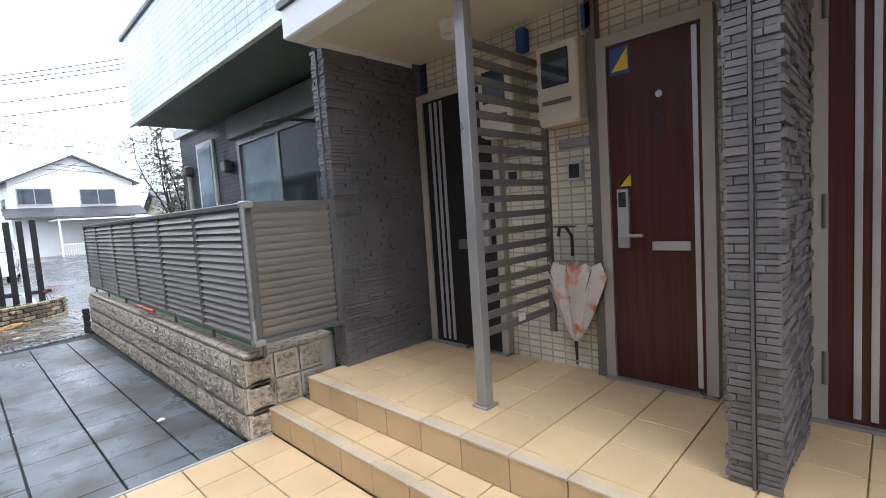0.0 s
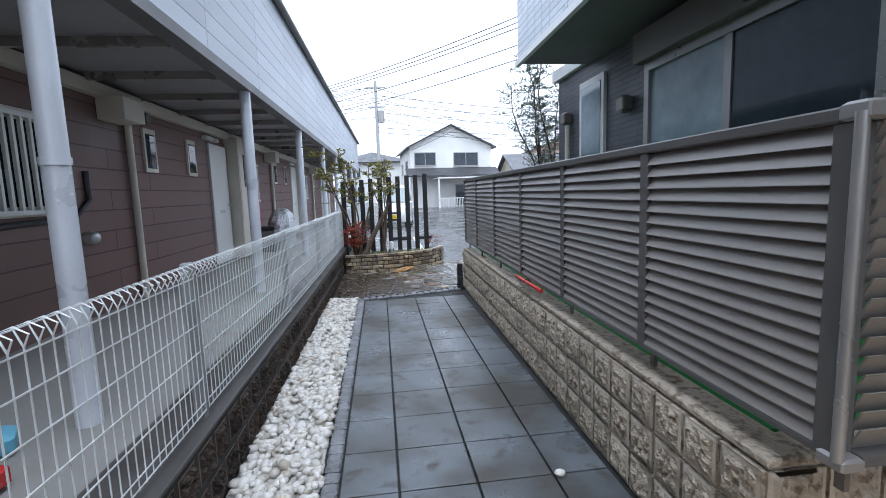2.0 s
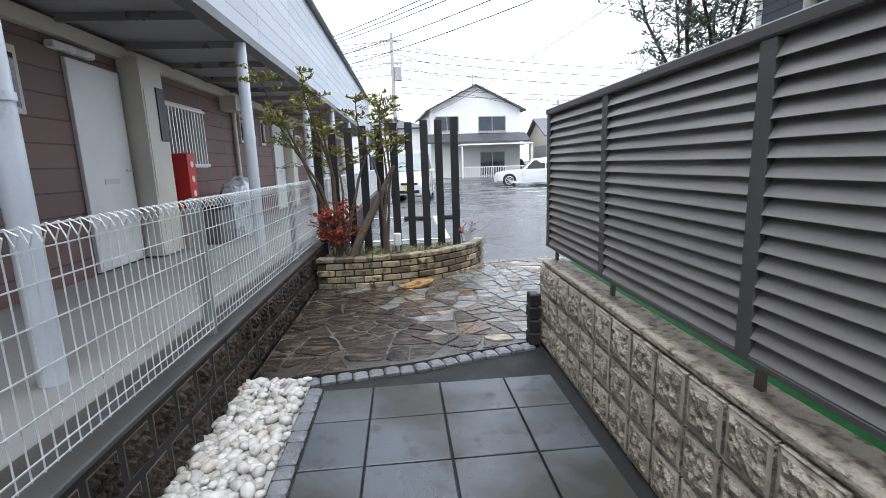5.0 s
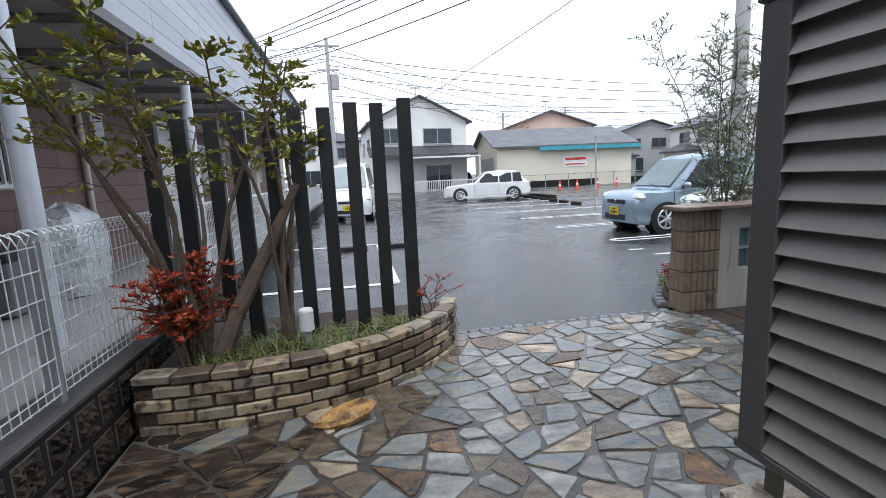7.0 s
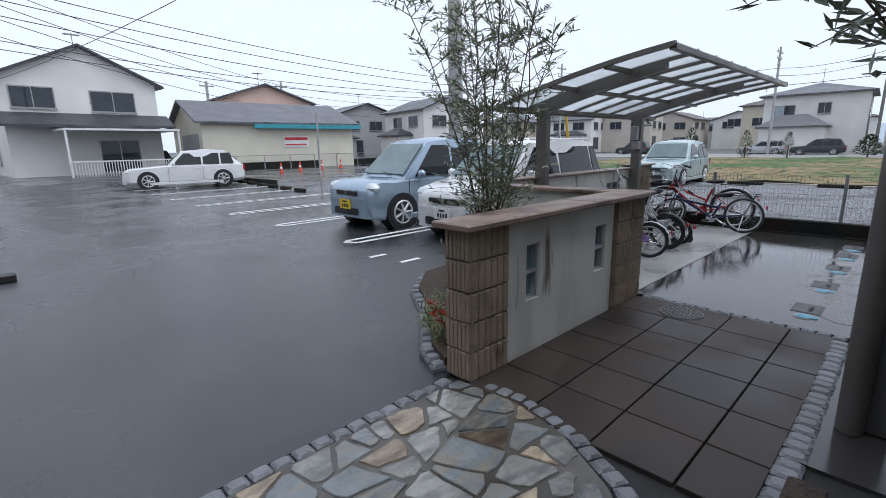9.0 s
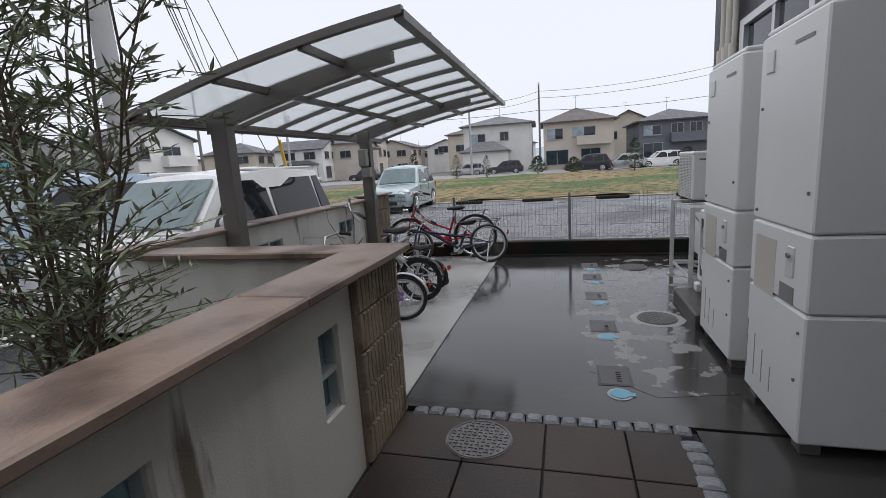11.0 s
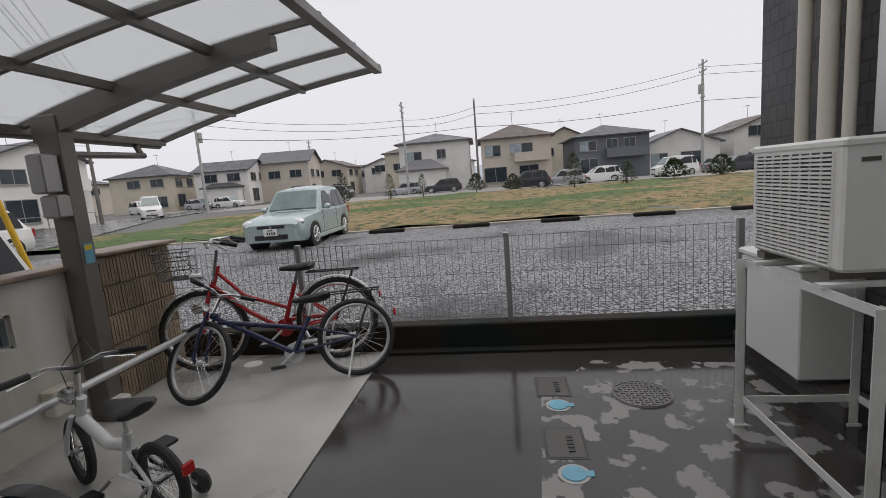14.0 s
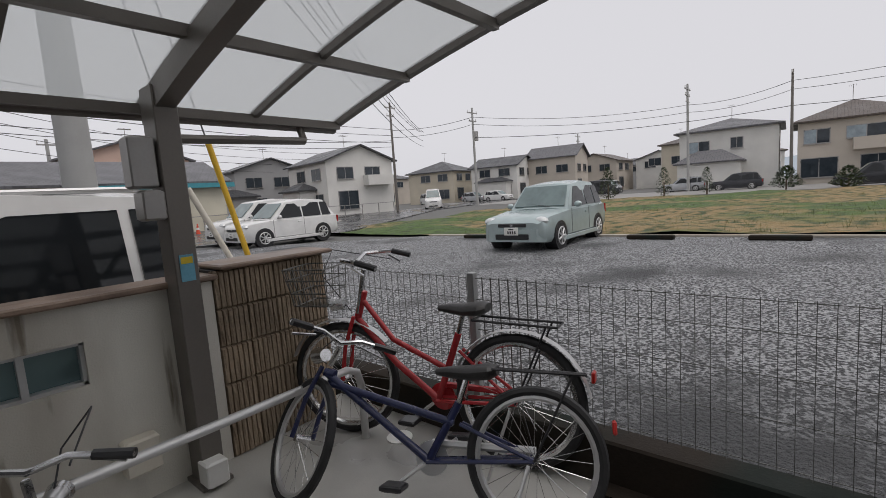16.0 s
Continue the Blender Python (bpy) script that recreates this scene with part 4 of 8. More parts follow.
boiler(6.44, 7.08, "tall off-white water heater tank beside the dark plinth")
boiler(5.55, 6.17, "second off-white water heater tank beside the path")


def outdoor_unit(x0, x1, y0, y1, z0, z1, fan, label):
    u = holder("outdoor_unit", (x0, y0, z0), label, "air conditioner", "outdoor air conditioner units")
    w, d, h = x1 - x0, y1 - y0, z1 - z0
    part("casing", G().box(0, 0, 0.03, w, d, h, 0.015), M["ac"], u)
    part("lid", G().box(-0.006, -0.006, h - 0.03, w + 0.006, d + 0.006, h + 0.006, 0.01), M["ac"], u)
    part("fan_recess", G().box(w * 0.08, d - 0.004, h * 0.1, w * 0.92, d + 0.002, h * 0.92), M["plastic_black"], u)
    g = G()
    if fan:
        cx, cz, R = w * 0.5, h * 0.5, min(w, h) * 0.42
        for k in range(12):
            g.ring((cx, d + 0.012, cz), R * (k + 1) / 12, 0.003, "y", 32, 4)
        for k in range(12):
            a = math.pi * k / 6
            g.tube([(cx, d + 0.014, cz), (cx + R * math.cos(a), d + 0.008, cz + R * math.sin(a))], 0.003, 4)
        part("hub", G().cyl((cx, d + 0.005, cz), (cx, d + 0.02, cz), R * 0.16, None, 16), M["ac"], u)
        part("front_frame", G().box(0, d + 0.001, 0.03, w * 0.08, d + 0.012, h - 0.03).box(w * 0.92, d + 0.001, 0.03, w, d + 0.012, h - 0.03).box(w * 0.08, d + 0.001, 0.03, w * 0.92, d + 0.012, h * 0.1).box(w * 0.08, d + 0.001, h * 0.9, w * 0.92, d + 0.012, h - 0.03), M["ac"], u)
    else:
        for k in range(26):
            z = h * 0.1 + (h * 0.82) * k / 26
            g.box(w * 0.08, d - 0.001, z, w * 0.92, d + 0.012, z + h * 0.018)
        for k in range(9):
            x = w * 0.08 + w * 0.84 * k / 8
            g.box(x - 0.003, d, h * 0.1, x + 0.003, d + 0.008, h * 0.92)
    part("grille", g, M["ac"], u)
    part("valve_cover", G().box(-0.035, d * 0.15, 0.06, 0.0, d * 0.5, h * 0.45, 0.015).box(-0.02, d * 0.2, h * 0.45, 0.0, d * 0.42, h * 0.8, 0.01), M["ac"], u)
    part("refrigerant_pipe", G().tube([(-0.03, d * 0.3, 0.12), (-0.09, d * 0.15, 0.13), (-0.06, -0.06, 0.16), (0.05, -0.12, 0.2)], 0.022, 8), M["cream"], u, "insulated pipes", True)
    part("nameplate", G().box(-0.003, d * 0.04, h * 0.72, 0.0, d * 0.16, h * 0.86), M["alu_light"], u)
    part("maker_bar", G().box(-0.003, d * 0.7, h * 0.84, 0.0, d * 0.86, h * 0.87), M["alu"], u)
    for x in (0.08, w - 0.08):
        part("foot", G().box(x - 0.03, 0.0, 0.0, x + 0.03, d, 0.03), M["alu"], u)


outdoor_unit(8.36, 8.94, 9.64, 10.0, 0.84, 1.33, False, "cream outdoor air conditioner on the white steel rack")
outdoor_unit(7.26, 7.8, 9.7, 10.06, 0.21, 0.84, True, "white outdoor unit with round fan grille near the boilers")
for x in (7.32, 7.7):
    thing("unit_block", G().box(x, 9.72, 0.13, x + 0.1, 10.1, 0.21, 0.01), M["ac"], "white plastic foot block under the outdoor unit", "support block", "unit foot blocks")
rack = holder("unit_rack", (8.1, 9.56, 0), "white angle-steel rack carrying the outdoor unit", "steel rack")
W, D, Hh = 0.82, 0.5, 0.83
for x, y in ((0, 0), (W, 0), (0, D), (W, D)):
    part("leg", G().box(x - 0.022, y - 0.022, 0.0, x + 0.022, y - 0.018, Hh).box(x - 0.022, y - 0.022, 0.0, x - 0.018, y + 0.022, Hh).box(x - 0.03, y - 0.03, 0, x + 0.03, y + 0.03, 0.012), M["steel_white"], rack)
for z in (0.12, Hh - 0.04):
    for y in (0, D):
        part("rail", G().box(0, y - 0.02, z, W, y - 0.015, z + 0.035), M["steel_white"], rack)
    for x in (0, W):
        part("rail", G().box(x - 0.02, 0, z, x - 0.015, D, z + 0.035), M["steel_white"], rack)
for x in (0.25, 0.68):
    part("cross_bar", G().box(x, 0, Hh - 0.006, x + 0.04, D, Hh + 0.008), M["steel_white"], rack)
part("brace", G().tube([(0.0, 0.0, 0.14), (0.0, D, Hh - 0.05)], 0.008, 5), M["steel_white"], rack)
sb = holder("service_box", (9.12, 9.42, 0), "low off-white equipment box against the dark wall", "equipment box")
part("body", G().box(0, 0, 0.12, 0.6, 0.26, 0.7, 0.012), M["hp"], sb)
part("lid", G().box(-0.012, -0.005, 0.702, 0.612, 0.275, 0.74, 0.01), M["hp"], sb)
for x in (0.03, 0.5):
    part("foot", G().box(x, 0.02, 0.1, x + 0.07, 0.24, 0.119), M["alu"], sb)
for x, r in ((9.16, 0.028), (9.32, 0.042), (9.52, 0.036)):
    thing("wall_pipe", G().tube([(x, 9.47, 0.12 if r > 0.04 else 0.75), (x, 9.47, 2.35), (x - 0.04, 9.47, 2.5), (x - 0.04, 9.47, 5.8)], r, 12).cyl((x, 9.47, 2.28), (x, 9.47, 2.42), r * 1.5, None, 12), M["cream"], "cream pipe cover running up the dark wall", "wall pipe", "pipes on the north wall", smooth=True)
nwin = part("north_window", G().box(4.6, 9.4, 1.36, 4.68, 9.46, 2.6).box(6.0, 9.4, 1.36, 6.12, 9.46, 2.6).box(4.68, 9.4, 1.36, 6.0, 9.46, 1.43).box(4.68, 9.4, 2.53, 6.0, 9.46, 2.6).box(5.3, 9.4, 1.43, 5.36, 9.45, 2.53), M["silver"], house, "silver window frame")
part("pane", G().box(4.68, 9.405, 1.43, 6.0, 9.415, 2.53), M["win"], nwin)

# ---- covers in the yard floor ----
def cover(x, y, a=0):
    c = holder("valve_cover", (x, y, 0.0, 0, 0, a), "small square grey inspection cover set in wet concrete", "inspection cover", "square inspection covers")
    part("frame", G().box(-0.135, -0.1, -0.01, 0.135, 0.1, 0.003), M["plastic_black"], c)
    part("lid", G().box(-0.122, -0.087, 0.0, 0.122, 0.087, 0.005, 0.002), M["dark_slab"], c)
    g = G()
    for k in range(5):
        g.box(-0.08 + 0.03 * k, -0.04, 0.006, -0.065 + 0.03 * k, -0.01, 0.009)
    part("mark", g, M["plastic_black"], c)


def blue_cap(x, y):
    c = holder("water_cap", (x, y, 0.0), "round blue water-meter cap in the concrete", "water cap", "blue water caps")
    part("rim", G().cyl((0, 0, -0.01), (0, 0, 0.004), 0.07, None, 20), M["dry_patch"], c)
    part("lid", G().cyl((0, 0, 0.0), (0, 0, 0.009), 0.055, 0.052, 20), M["bluecap"], c, "faded blue lid", True)
    part("tab", G().box(-0.02, -0.085, 0.0, 0.02, -0.05, 0.007), M["bluecap"], c)


for x in (6.25, 7.14, 8.0, 8.75, 9.36):
    cover(x, 10.91)
    blue_cap(x - 0.24, 10.9)


def manhole(x, y, r, ringed):
    h = holder("manhole", (x, y, 0), "round cast-iron manhole cover" + (" in a pale concrete ring" if ringed else ""), "manhole cover")
    if ringed:
        pts = [((r + 0.045 + 0.012 * noise.noise((k * 0.9, x, 0))) * math.cos(2 * math.pi * k / 36), (r + 0.045 + 0.014 * noise.noise((k * 0.7, y, 5))) * math.sin(2 * math.pi * k / 36)) for k in range(36)]
        part("collar", G().prism(pts, -0.01, 0.003), M["dry_patch"], h)
    part("lid", G().cyl((0, 0, -0.01), (0, 0, 0.007), r, r - 0.004, 32), M["iron"], h, "", True)
    g = G().ring((0, 0, 0.007), r * 0.92, 0.006, "z", 32, 5)
    for i in range(-5, 6):
        for j in range(-5, 6):
            if (i * i + j * j) * (r / 6.4) ** 2 < (r * 0.85) ** 2:
                u, v = i * r / 6.4, j * r / 6.4
                g.box(u - 0.011, v - 0.005, 0.005, u + 0.011, v + 0.005, 0.013) if (i + j) % 2 else g.box(u - 0.005, v - 0.011, 0.005, u + 0.005, v + 0.011, 0.013)
    part("pattern", g, M["iron"], h)


manhole(7.36, 10.47, 0.16, True)
manhole(9.24, 10.42, 0.17, False)
manhole(5.45, 11.62, 0.17, False)
manhole(5.0, 10.34, 0.13, True)

# ---- patchy dry concrete on the wet yard ----
setting("floor_half_dry", G().prism([(6.1, 10.26), (7.88, 10.27), (7.9, 9.72), (8.9, 9.66), (9.66, 9.72), (9.75, 10.6), (9.3, 10.98), (7.4, 11.12), (6.3, 11.05), (6.0, 10.7)], -0.02, 0.0018), M["dry_yard"], "wet concrete with pale dry flaking patches", "concrete floor")
setting("floor_joint", G().box(5.72, 12.118, -0.05, 10.02, 12.134, -0.004), M["joint"], "dark joint between the two floors", "joint")

# ---- cycle shelter ----
port = holder("cycle_shelter", (6.0, 13.66, 0), "bronze aluminium cycle shelter with curved translucent roof", "cycle shelter")
XA, XB = -0.12, 4.18


def arch(y):
    s = (0.24 - y) / 1.9
    return 1.8 + 0.55 * s - 0.17 * s * s


ys = [0.24 - 1.9 * k / 14 for k in range(15)]
for x in (0.43, 3.04):
    part("post", G().box(x - 0.05, -0.07, 0.0, x + 0.05, 0.07, 1.84, 0.008), M["alu"], port)
    part("base_plate", G().box(x - 0.07, -0.1, 0.0, x + 0.07, 0.1, 0.02), M["alu"], port)
    k = [y for y in ys if y <= 0.16 and y >= -1.5]
    part("main_beam", G().loft([[(x - 0.04, y, arch(y) - 0.15 + 0.05 * (0.16 - y) / 1.6), (x + 0.04, y, arch(y) - 0.15 + 0.05 * (0.16 - y) / 1.6), (x + 0.04, y, arch(y) - 0.03), (x - 0.04, y, arch(y) - 0.03)] for y in k]), M["alu"], port)
for x in (XA, 0.43, 0.95, 1.47, 1.99, 2.51, 3.04, 3.6, XB):
    w = 0.022 if x in (XA, XB) else 0.014
    part("rib", G().loft([[(x - w, y, arch(y) - 0.03), (x + w, y, arch(y) - 0.03), (x + w, y, arch(y) + 0.014), (x - w, y, arch(y) + 0.014)] for y in ys]), M["alu"], port)
for y in (0.22, -0.44, -1.04, -1.64):
    w = 0.03 if y in (0.22, -1.64) else 0.018
    part("purlin", G().box(XA, y - w, arch(y) - 0.05, XB, y + w, arch(y) - 0.004), M["alu"], port)
part("gutter", G().tube([(XA, 0.26, 1.77), (XB, 0.26, 1.77)], 0.035, 8), M["alu"], port, "", True)
cols = (XA, 0.43, 0.95, 1.47, 1.99, 2.51, 3.04, 3.6, XB)
for a, b in zip(cols, cols[1:]):
    part("roof_panel", G().loft([[(a + 0.01, y, arch(y) + 0.002), (b - 0.01, y, arch(y) + 0.002), (b - 0.01, y, arch(y) + 0.006), (a + 0.01, y, arch(y) + 0.006)] for y in ys]), M["poly"], port, "translucent polycarbonate panel", True)
part("overflow_pipe", G().tube([(3.08, 0.08, 1.63), (3.86, 0.14, 1.66), (3.9, 0.2, 1.68), (3.9, 0.24, 1.77)], 0.022, 8), M["alu"], port, "", True)
part("switch_box", G().box(2.88, -0.05, 1.4, 2.985, 0.05, 1.62, 0.01), M["alu_light"], port, "grey switch boxes")
part("switch_box", G().box(2.9, -0.08, 1.26, 2.988, 0.03, 1.39, 0.01), M["alu_light"], port)
part("sticker", G().box(3.01, -0.075, 0.98, 3.07, -0.071, 1.1), M["bluecap"], port, "small blue and yellow sticker")
part("sticker", G().box(3.015, -0.0765, 1.06, 3.065, -0.0735, 1.09), M["yellow"], port)
rail = holder("cycle_rail", (5.9, 13.3, 0), "galvanised tube rail for locking bicycles", "cycle rail")
part("tube", G().tube([(0, 0, 0.41), (3.74, 0, 0.41), (3.8, 0, 0.38), (3.82, 0, 0.3), (3.82, 0, 0.0)], 0.021, 10), M["silver"], rail, "", True)
for x in (0.4, 2.1):
    part("leg", G().cyl((x, 0, 0), (x, 0, 0.4), 0.018, None, 10), M["silver"], rail, "", True)
thing("socket_box", G().box(8.72, 13.66, 0.16, 8.86, 13.74, 0.32, 0.01), M["cream"], "cream outdoor socket box on the plaster wall", "socket box")
thing("socket_box", G().box(8.98, 13.52, 0.02, 9.08, 13.62, 0.14, 0.01), M["white"], "small white junction box at the shelter post", "junction box")
thing("drain_cap", G().cyl((9.82, 13.14, 0.0), (9.82, 13.14, 0.008), 0.07, None, 20), M["white"], "round white drain cap in the cycle bay floor", "drain cap", smooth=True)


# ---- wire mesh fences ----
def mesh_panel(length, z0, z1, step, cross, r, fold):
    g, n = G(), int(length / step)
    for i in range(n + 1):
        y = length * i / n
        g.tube([(0, y, z0), (0, y, z1 - (0.06 if fold else 0))], r, 4, False)
        if fold:
            g.tube([(0, y, z1 - 0.06), (-0.03, y + 0.012, z1 - 0.01), (0.0, y + 0.025, z1), (0.03, y + 0.03, z1 - 0.02), (0.0, y + step, z1 - 0.06)], r, 4, False)
    for z in cross:
        g.tube([(r, 0, z), (r, length, z)], r * 1.2, 4, False)
    return g


left_fence = holder("mesh_fence", (-0.735, 0, 0), "white welded wire mesh fence with grey posts on the retaining wall", "wire fence")
panel_mesh = mesh_panel(1.98, 0.45, 1.17, 0.05, (0.46, 0.5, 0.62, 0.75, 0.88, 1.0, 1.1, 1.165), 0.0026, True).data("mesh_panel", M["fence_mesh"])
for k in range(16):
    y = -3.4 + 2.02 * k
    part("post", G().box(-0.025, y - 0.025, 0.4, 0.025, y + 0.025, 1.17, 0.005), M["fence_post"], left_fence)
    p = part("mesh_panel", panel_mesh, None, left_fence)
    p.matrix_basis = pose(0.03, y + 0.02, 0)
yard_fence = holder("yard_fence", (10.09, 0, 0), "dark green-grey wire mesh fence on the kerb wall", "wire fence")
yard_mesh = mesh_panel(1.63, 0.23, 0.86, 0.05, (0.25, 0.42, 0.58, 0.74, 0.85), 0.0017, False).data("mesh_panel", M["fence_dark"])
for y in (9.515, 11.14, 12.79):
    part("post", G().box(-0.02, y - 0.02, 0.2, 0.02, y + 0.02, 0.88, 0.004), M["fence_post"], yard_fence)
for y in (9.52, 11.15, 12.42):
    p = part("mesh_panel", yard_mesh, None, yard_fence)
    p.matrix_basis = pose(0, y, 0)

# ---- things along the terrace ----
ext = holder("extinguisher_box", (-2.68, 12.95, 0.26), "red fire extinguisher cabinet with round holes", "extinguisher box")
part("case", G().box(-0.1, -0.12, 0.55, 0.1, 0.12, 1.3, 0.01), M["red"], ext)
for z in (0.75, 0.95, 1.15):
    part("hole", G().cyl((0.1, 0, z), (0.104, 0, z), 0.045, None, 16), M["white"], ext)
part("stand", G().box(-0.1, -0.1, 0, 0.1, 0.1, 0.55), M["cream"], ext)
g = G()
rings = []
rnd = random.Random(8)
for z, r in ((0.0, 0.34), (0.3, 0.38), (0.62, 0.36), (0.8, 0.3), (0.9, 0.16), (0.94, 0.04)):
    rings.append([(r * 0.8 * (1 + rnd.uniform(-0.13, 0.13)) * math.cos(2 * math.pi * i / 18), r * 1.25 * (1 + rnd.uniform(-0.13, 0.13)) * math.sin(2 * math.pi * i / 18), z + rnd.uniform(-0.03, 0.03)) for i in range(18)])
cover_ob = thing("storage_cover", g.loft(rings), pbr("silver_sheet", (0.5, 0.52, 0.54), 0.3, 0.3, 6, 0.2, 0.6, 18, dist=0.05), "crumpled silver-grey sheet thrown over stored things", "cover sheet", smooth=True)
cover_ob.matrix_basis = pose(-2.35, 14.0, 0.26)
bin1 = holder("storage_bin", (-2.5, 13.25, 0.26), "dark lidded storage bin beside the bundle", "bin")
part("body", G().box(-0.2, -0.25, 0, 0.2, 0.25, 0.5, 0.03), pbr("bin_grey", (0.12, 0.12, 0.12), 0.5), bin1)
part("lid", G().box(-0.22, -0.27, 0.5, 0.22, 0.27, 0.56, 0.02), M["plastic_black"], bin1)
thing("white_pebble", G().sphere((1.02, 4.55, 0.012), (0.03, 0.024, 0.018), 10, 6), M["pebble"], "single white pebble lying on the paving", "pebble", smooth=True)
for k, (x, y, m) in enumerate(((-1.6, 4.4, "red"), (-1.8, 4.75, "bluecap"))):
    toy = thing("toy", G().box(-0.15, -0.1, 0.0, 0.15, 0.1, 0.12, 0.03).sphere((0, 0, 0.14), (0.1, 0.08, 0.08)), M[m], "small plastic toy on the concrete apron", "toy", "toys on the apron", smooth=True)
    toy.matrix_basis = pose(x, y, 0.26, 0, 0, 30 * k)


# ---- bicycles ----
def paint(name, col, rough=0.25, metal=0.0):
    return pbr(name, col, rough, metal, 3, 0.08, 0, 10, rvar=0.05)


def wheel(bike, name, c, R, tyre_r, turn, rim_mat, tyre_mat, spokes=24, mudguard=None):
    """A wheel in the bike's xz plane, turned about its upright axis."""
    m = Matrix.Translation((c[0], 0, c[1])) @ Matrix.Rotation(radians(turn), 4, Vector((-0.36, 0, 0.93)))
    w = part(name, G().ring((0, 0, 0), R - tyre_r, tyre_r, "y", 36, 8, m), tyre_mat, bike, "", True)
    part("rim", G().ring((0, 0, 0), R - 2.1 * tyre_r, tyre_r * 0.7, "y", 36, 6, m), rim_mat, w, "", True)
    g = G().cyl((0, -0.035, 0), (0, 0.035, 0), 0.016, None, 10, True, m)
    for k in range(spokes):
        a, b = 2 * math.pi * k / spokes, 2 * math.pi * (k + (1.5 if k % 2 else -1.5)) / spokes
        g.tube([(0.015 * math.cos(b), 0.02 * (1 if k % 2 else -1), 0.015 * math.sin(b)), ((R - 2.2 * tyre_r) * math.cos(a), 0, (R - 2.2 * tyre_r) * math.sin(a))], 0.0013, 3, False, m)
    part("spokes", g, M["chrome"], w)
    if mudguard:
        pts = [((R + 0.015) * math.cos(q), 0, (R + 0.015) * math.sin(q)) for q in (radians(mudguard[1] + (mudguard[2] - mudguard[1]) * i / 14) for i in range(15))]
        g = G().loft([[(p[0], -0.025, p[2]), (p[0] * 1.02, 0, p[2] * 1.02), (p[0], 0.025, p[2]), (p[0] * 0.985, 0, p[2] * 0.985)] for p in pts], True, m)
        part("mudguard", g, mudguard[0], bike, "", True)
    return w


def bicycle(name, rear, front, R, frame, label, lean=0.0, rim=None, tyre=None, guard=None, saddle=None, step_through=True, tube=0.017, turn=0.0,
            basket=None, saddle_h=None, bar_h=None, trainers=False, rack_on=False, chain_guard=None, low_frame=False, bars="swept"):
    rim, tyre, saddle = rim or M["chrome"], tyre or M["rubber"], saddle or M["saddle"]
    L = math.hypot(front[0] - rear[0], front[1] - rear[1])
    a = math.degrees(math.atan2(front[1] - rear[1], front[0] - rear[0]))
    b = holder(name, Matrix.Translation((rear[0], rear[1], 0.003)) @ pose(0, 0, 0, lean, 0, a), label, "bicycle", "bicycles in the bay")
    wheel(b, "rear_wheel", (0, R), R, 0.022 if R > 0.28 else 0.02, 0, rim, tyre, 24, (guard, 10, 170) if guard else None)
    wheel(b, "front_wheel", (L, R), R, 0.022 if R > 0.28 else 0.02, turn, rim, tyre, 24, (guard, 20, 140) if guard else None)
    sh = saddle_h or R * 2 + 0.15
    bh = bar_h or R * 2 + 0.3
    bb, st, head_t, head_b = (L * 0.42, 0, R * 0.85), (L * 0.3, 0, sh - 0.12), (L - 0.14, 0, bh - 0.14), (L - 0.09, 0, R * 2 + 0.02)
    if low_frame:
        part("main_tube", G().tube([head_b, (L * 0.55, 0, R * 1.55), (L * 0.32, 0, R * 1.7)], tube * 1.5, 10), frame, b, "", True)
    elif step_through:
        part("down_tube", G().tube([head_b, (L * 0.66, 0, R * 1.35), bb], tube, 10), frame, b, "", True)
        part("top_tube", G().tube([(head_t[0] + 0.01, 0, head_t[2] - 0.05), (L * 0.68, 0, R * 1.75), (L * 0.36, 0, R * 1.35)], tube * 0.85, 10), frame, b, "", True)
    else:
        part("down_tube", G().tube([head_b, bb], tube, 10), frame, b, "", True)
        part("top_tube", G().tube([(head_t[0] + 0.01, 0, head_t[2] - 0.04), (st[0] + 0.02, 0, st[2] - 0.08)], tube, 10), frame, b, "", True)
    part("seat_tube", G().tube([bb, (st[0], 0, st[2])], tube, 10), frame, b, "", True)
    part("head_tube", G().tube([head_b, head_t], tube * 1.15, 10), frame, b, "", True)
    part("seat_post", G().tube([st, (L * 0.27, 0, sh - 0.02)], 0.012, 8), M["chrome"], b, "", True)
    for s in (-1, 1):
        part("seat_stay", G().tube([(0, s * 0.05, R), (st[0] - 0.01, s * 0.02, st[2] - 0.08)], 0.008, 6), frame, b, "", True)
        part("chain_stay", G().tube([(0, s * 0.05, R), (bb[0], s * 0.03, bb[2])], 0.009, 6), frame, b, "", True)
    m = Matrix.Translation((L, 0, R)) @ Matrix.Rotation(radians(turn), 4, Vector((-0.36, 0, 0.93))) @ Matrix.Translation((0, 0, -R))
    for s in (-1, 1):
        part("fork_blade", G().tube([(0, s * 0.05, R), (-0.03, s * 0.045, R * 1.6), (-0.085, s * 0.03, R * 2 + 0.04)], 0.011, 8, True, m), frame, b, "", True)
    part("stem", G().tube([(-0.1, 0, R * 2 + 0.05), (-0.15, 0, bh - 0.02)], 0.013, 8, True, m), M["chrome"], b, "", True)
    if bars == "swept":
        hb = [(-0.33, -0.25, bh + 0.02), (-0.22, -0.24, bh + 0.05), (-0.1, -0.14, bh + 0.05), (-0.09, 0, bh), (-0.1, 0.14, bh + 0.05), (-0.22, 0.24, bh + 0.05), (-0.33, 0.25, bh + 0.02)]
    else:
        hb = [(-0.2, -0.27, bh + 0.02), (-0.15, -0.1, bh + 0.03), (-0.14, 0, bh), (-0.15, 0.1, bh + 0.03), (-0.2, 0.27, bh + 0.02)]
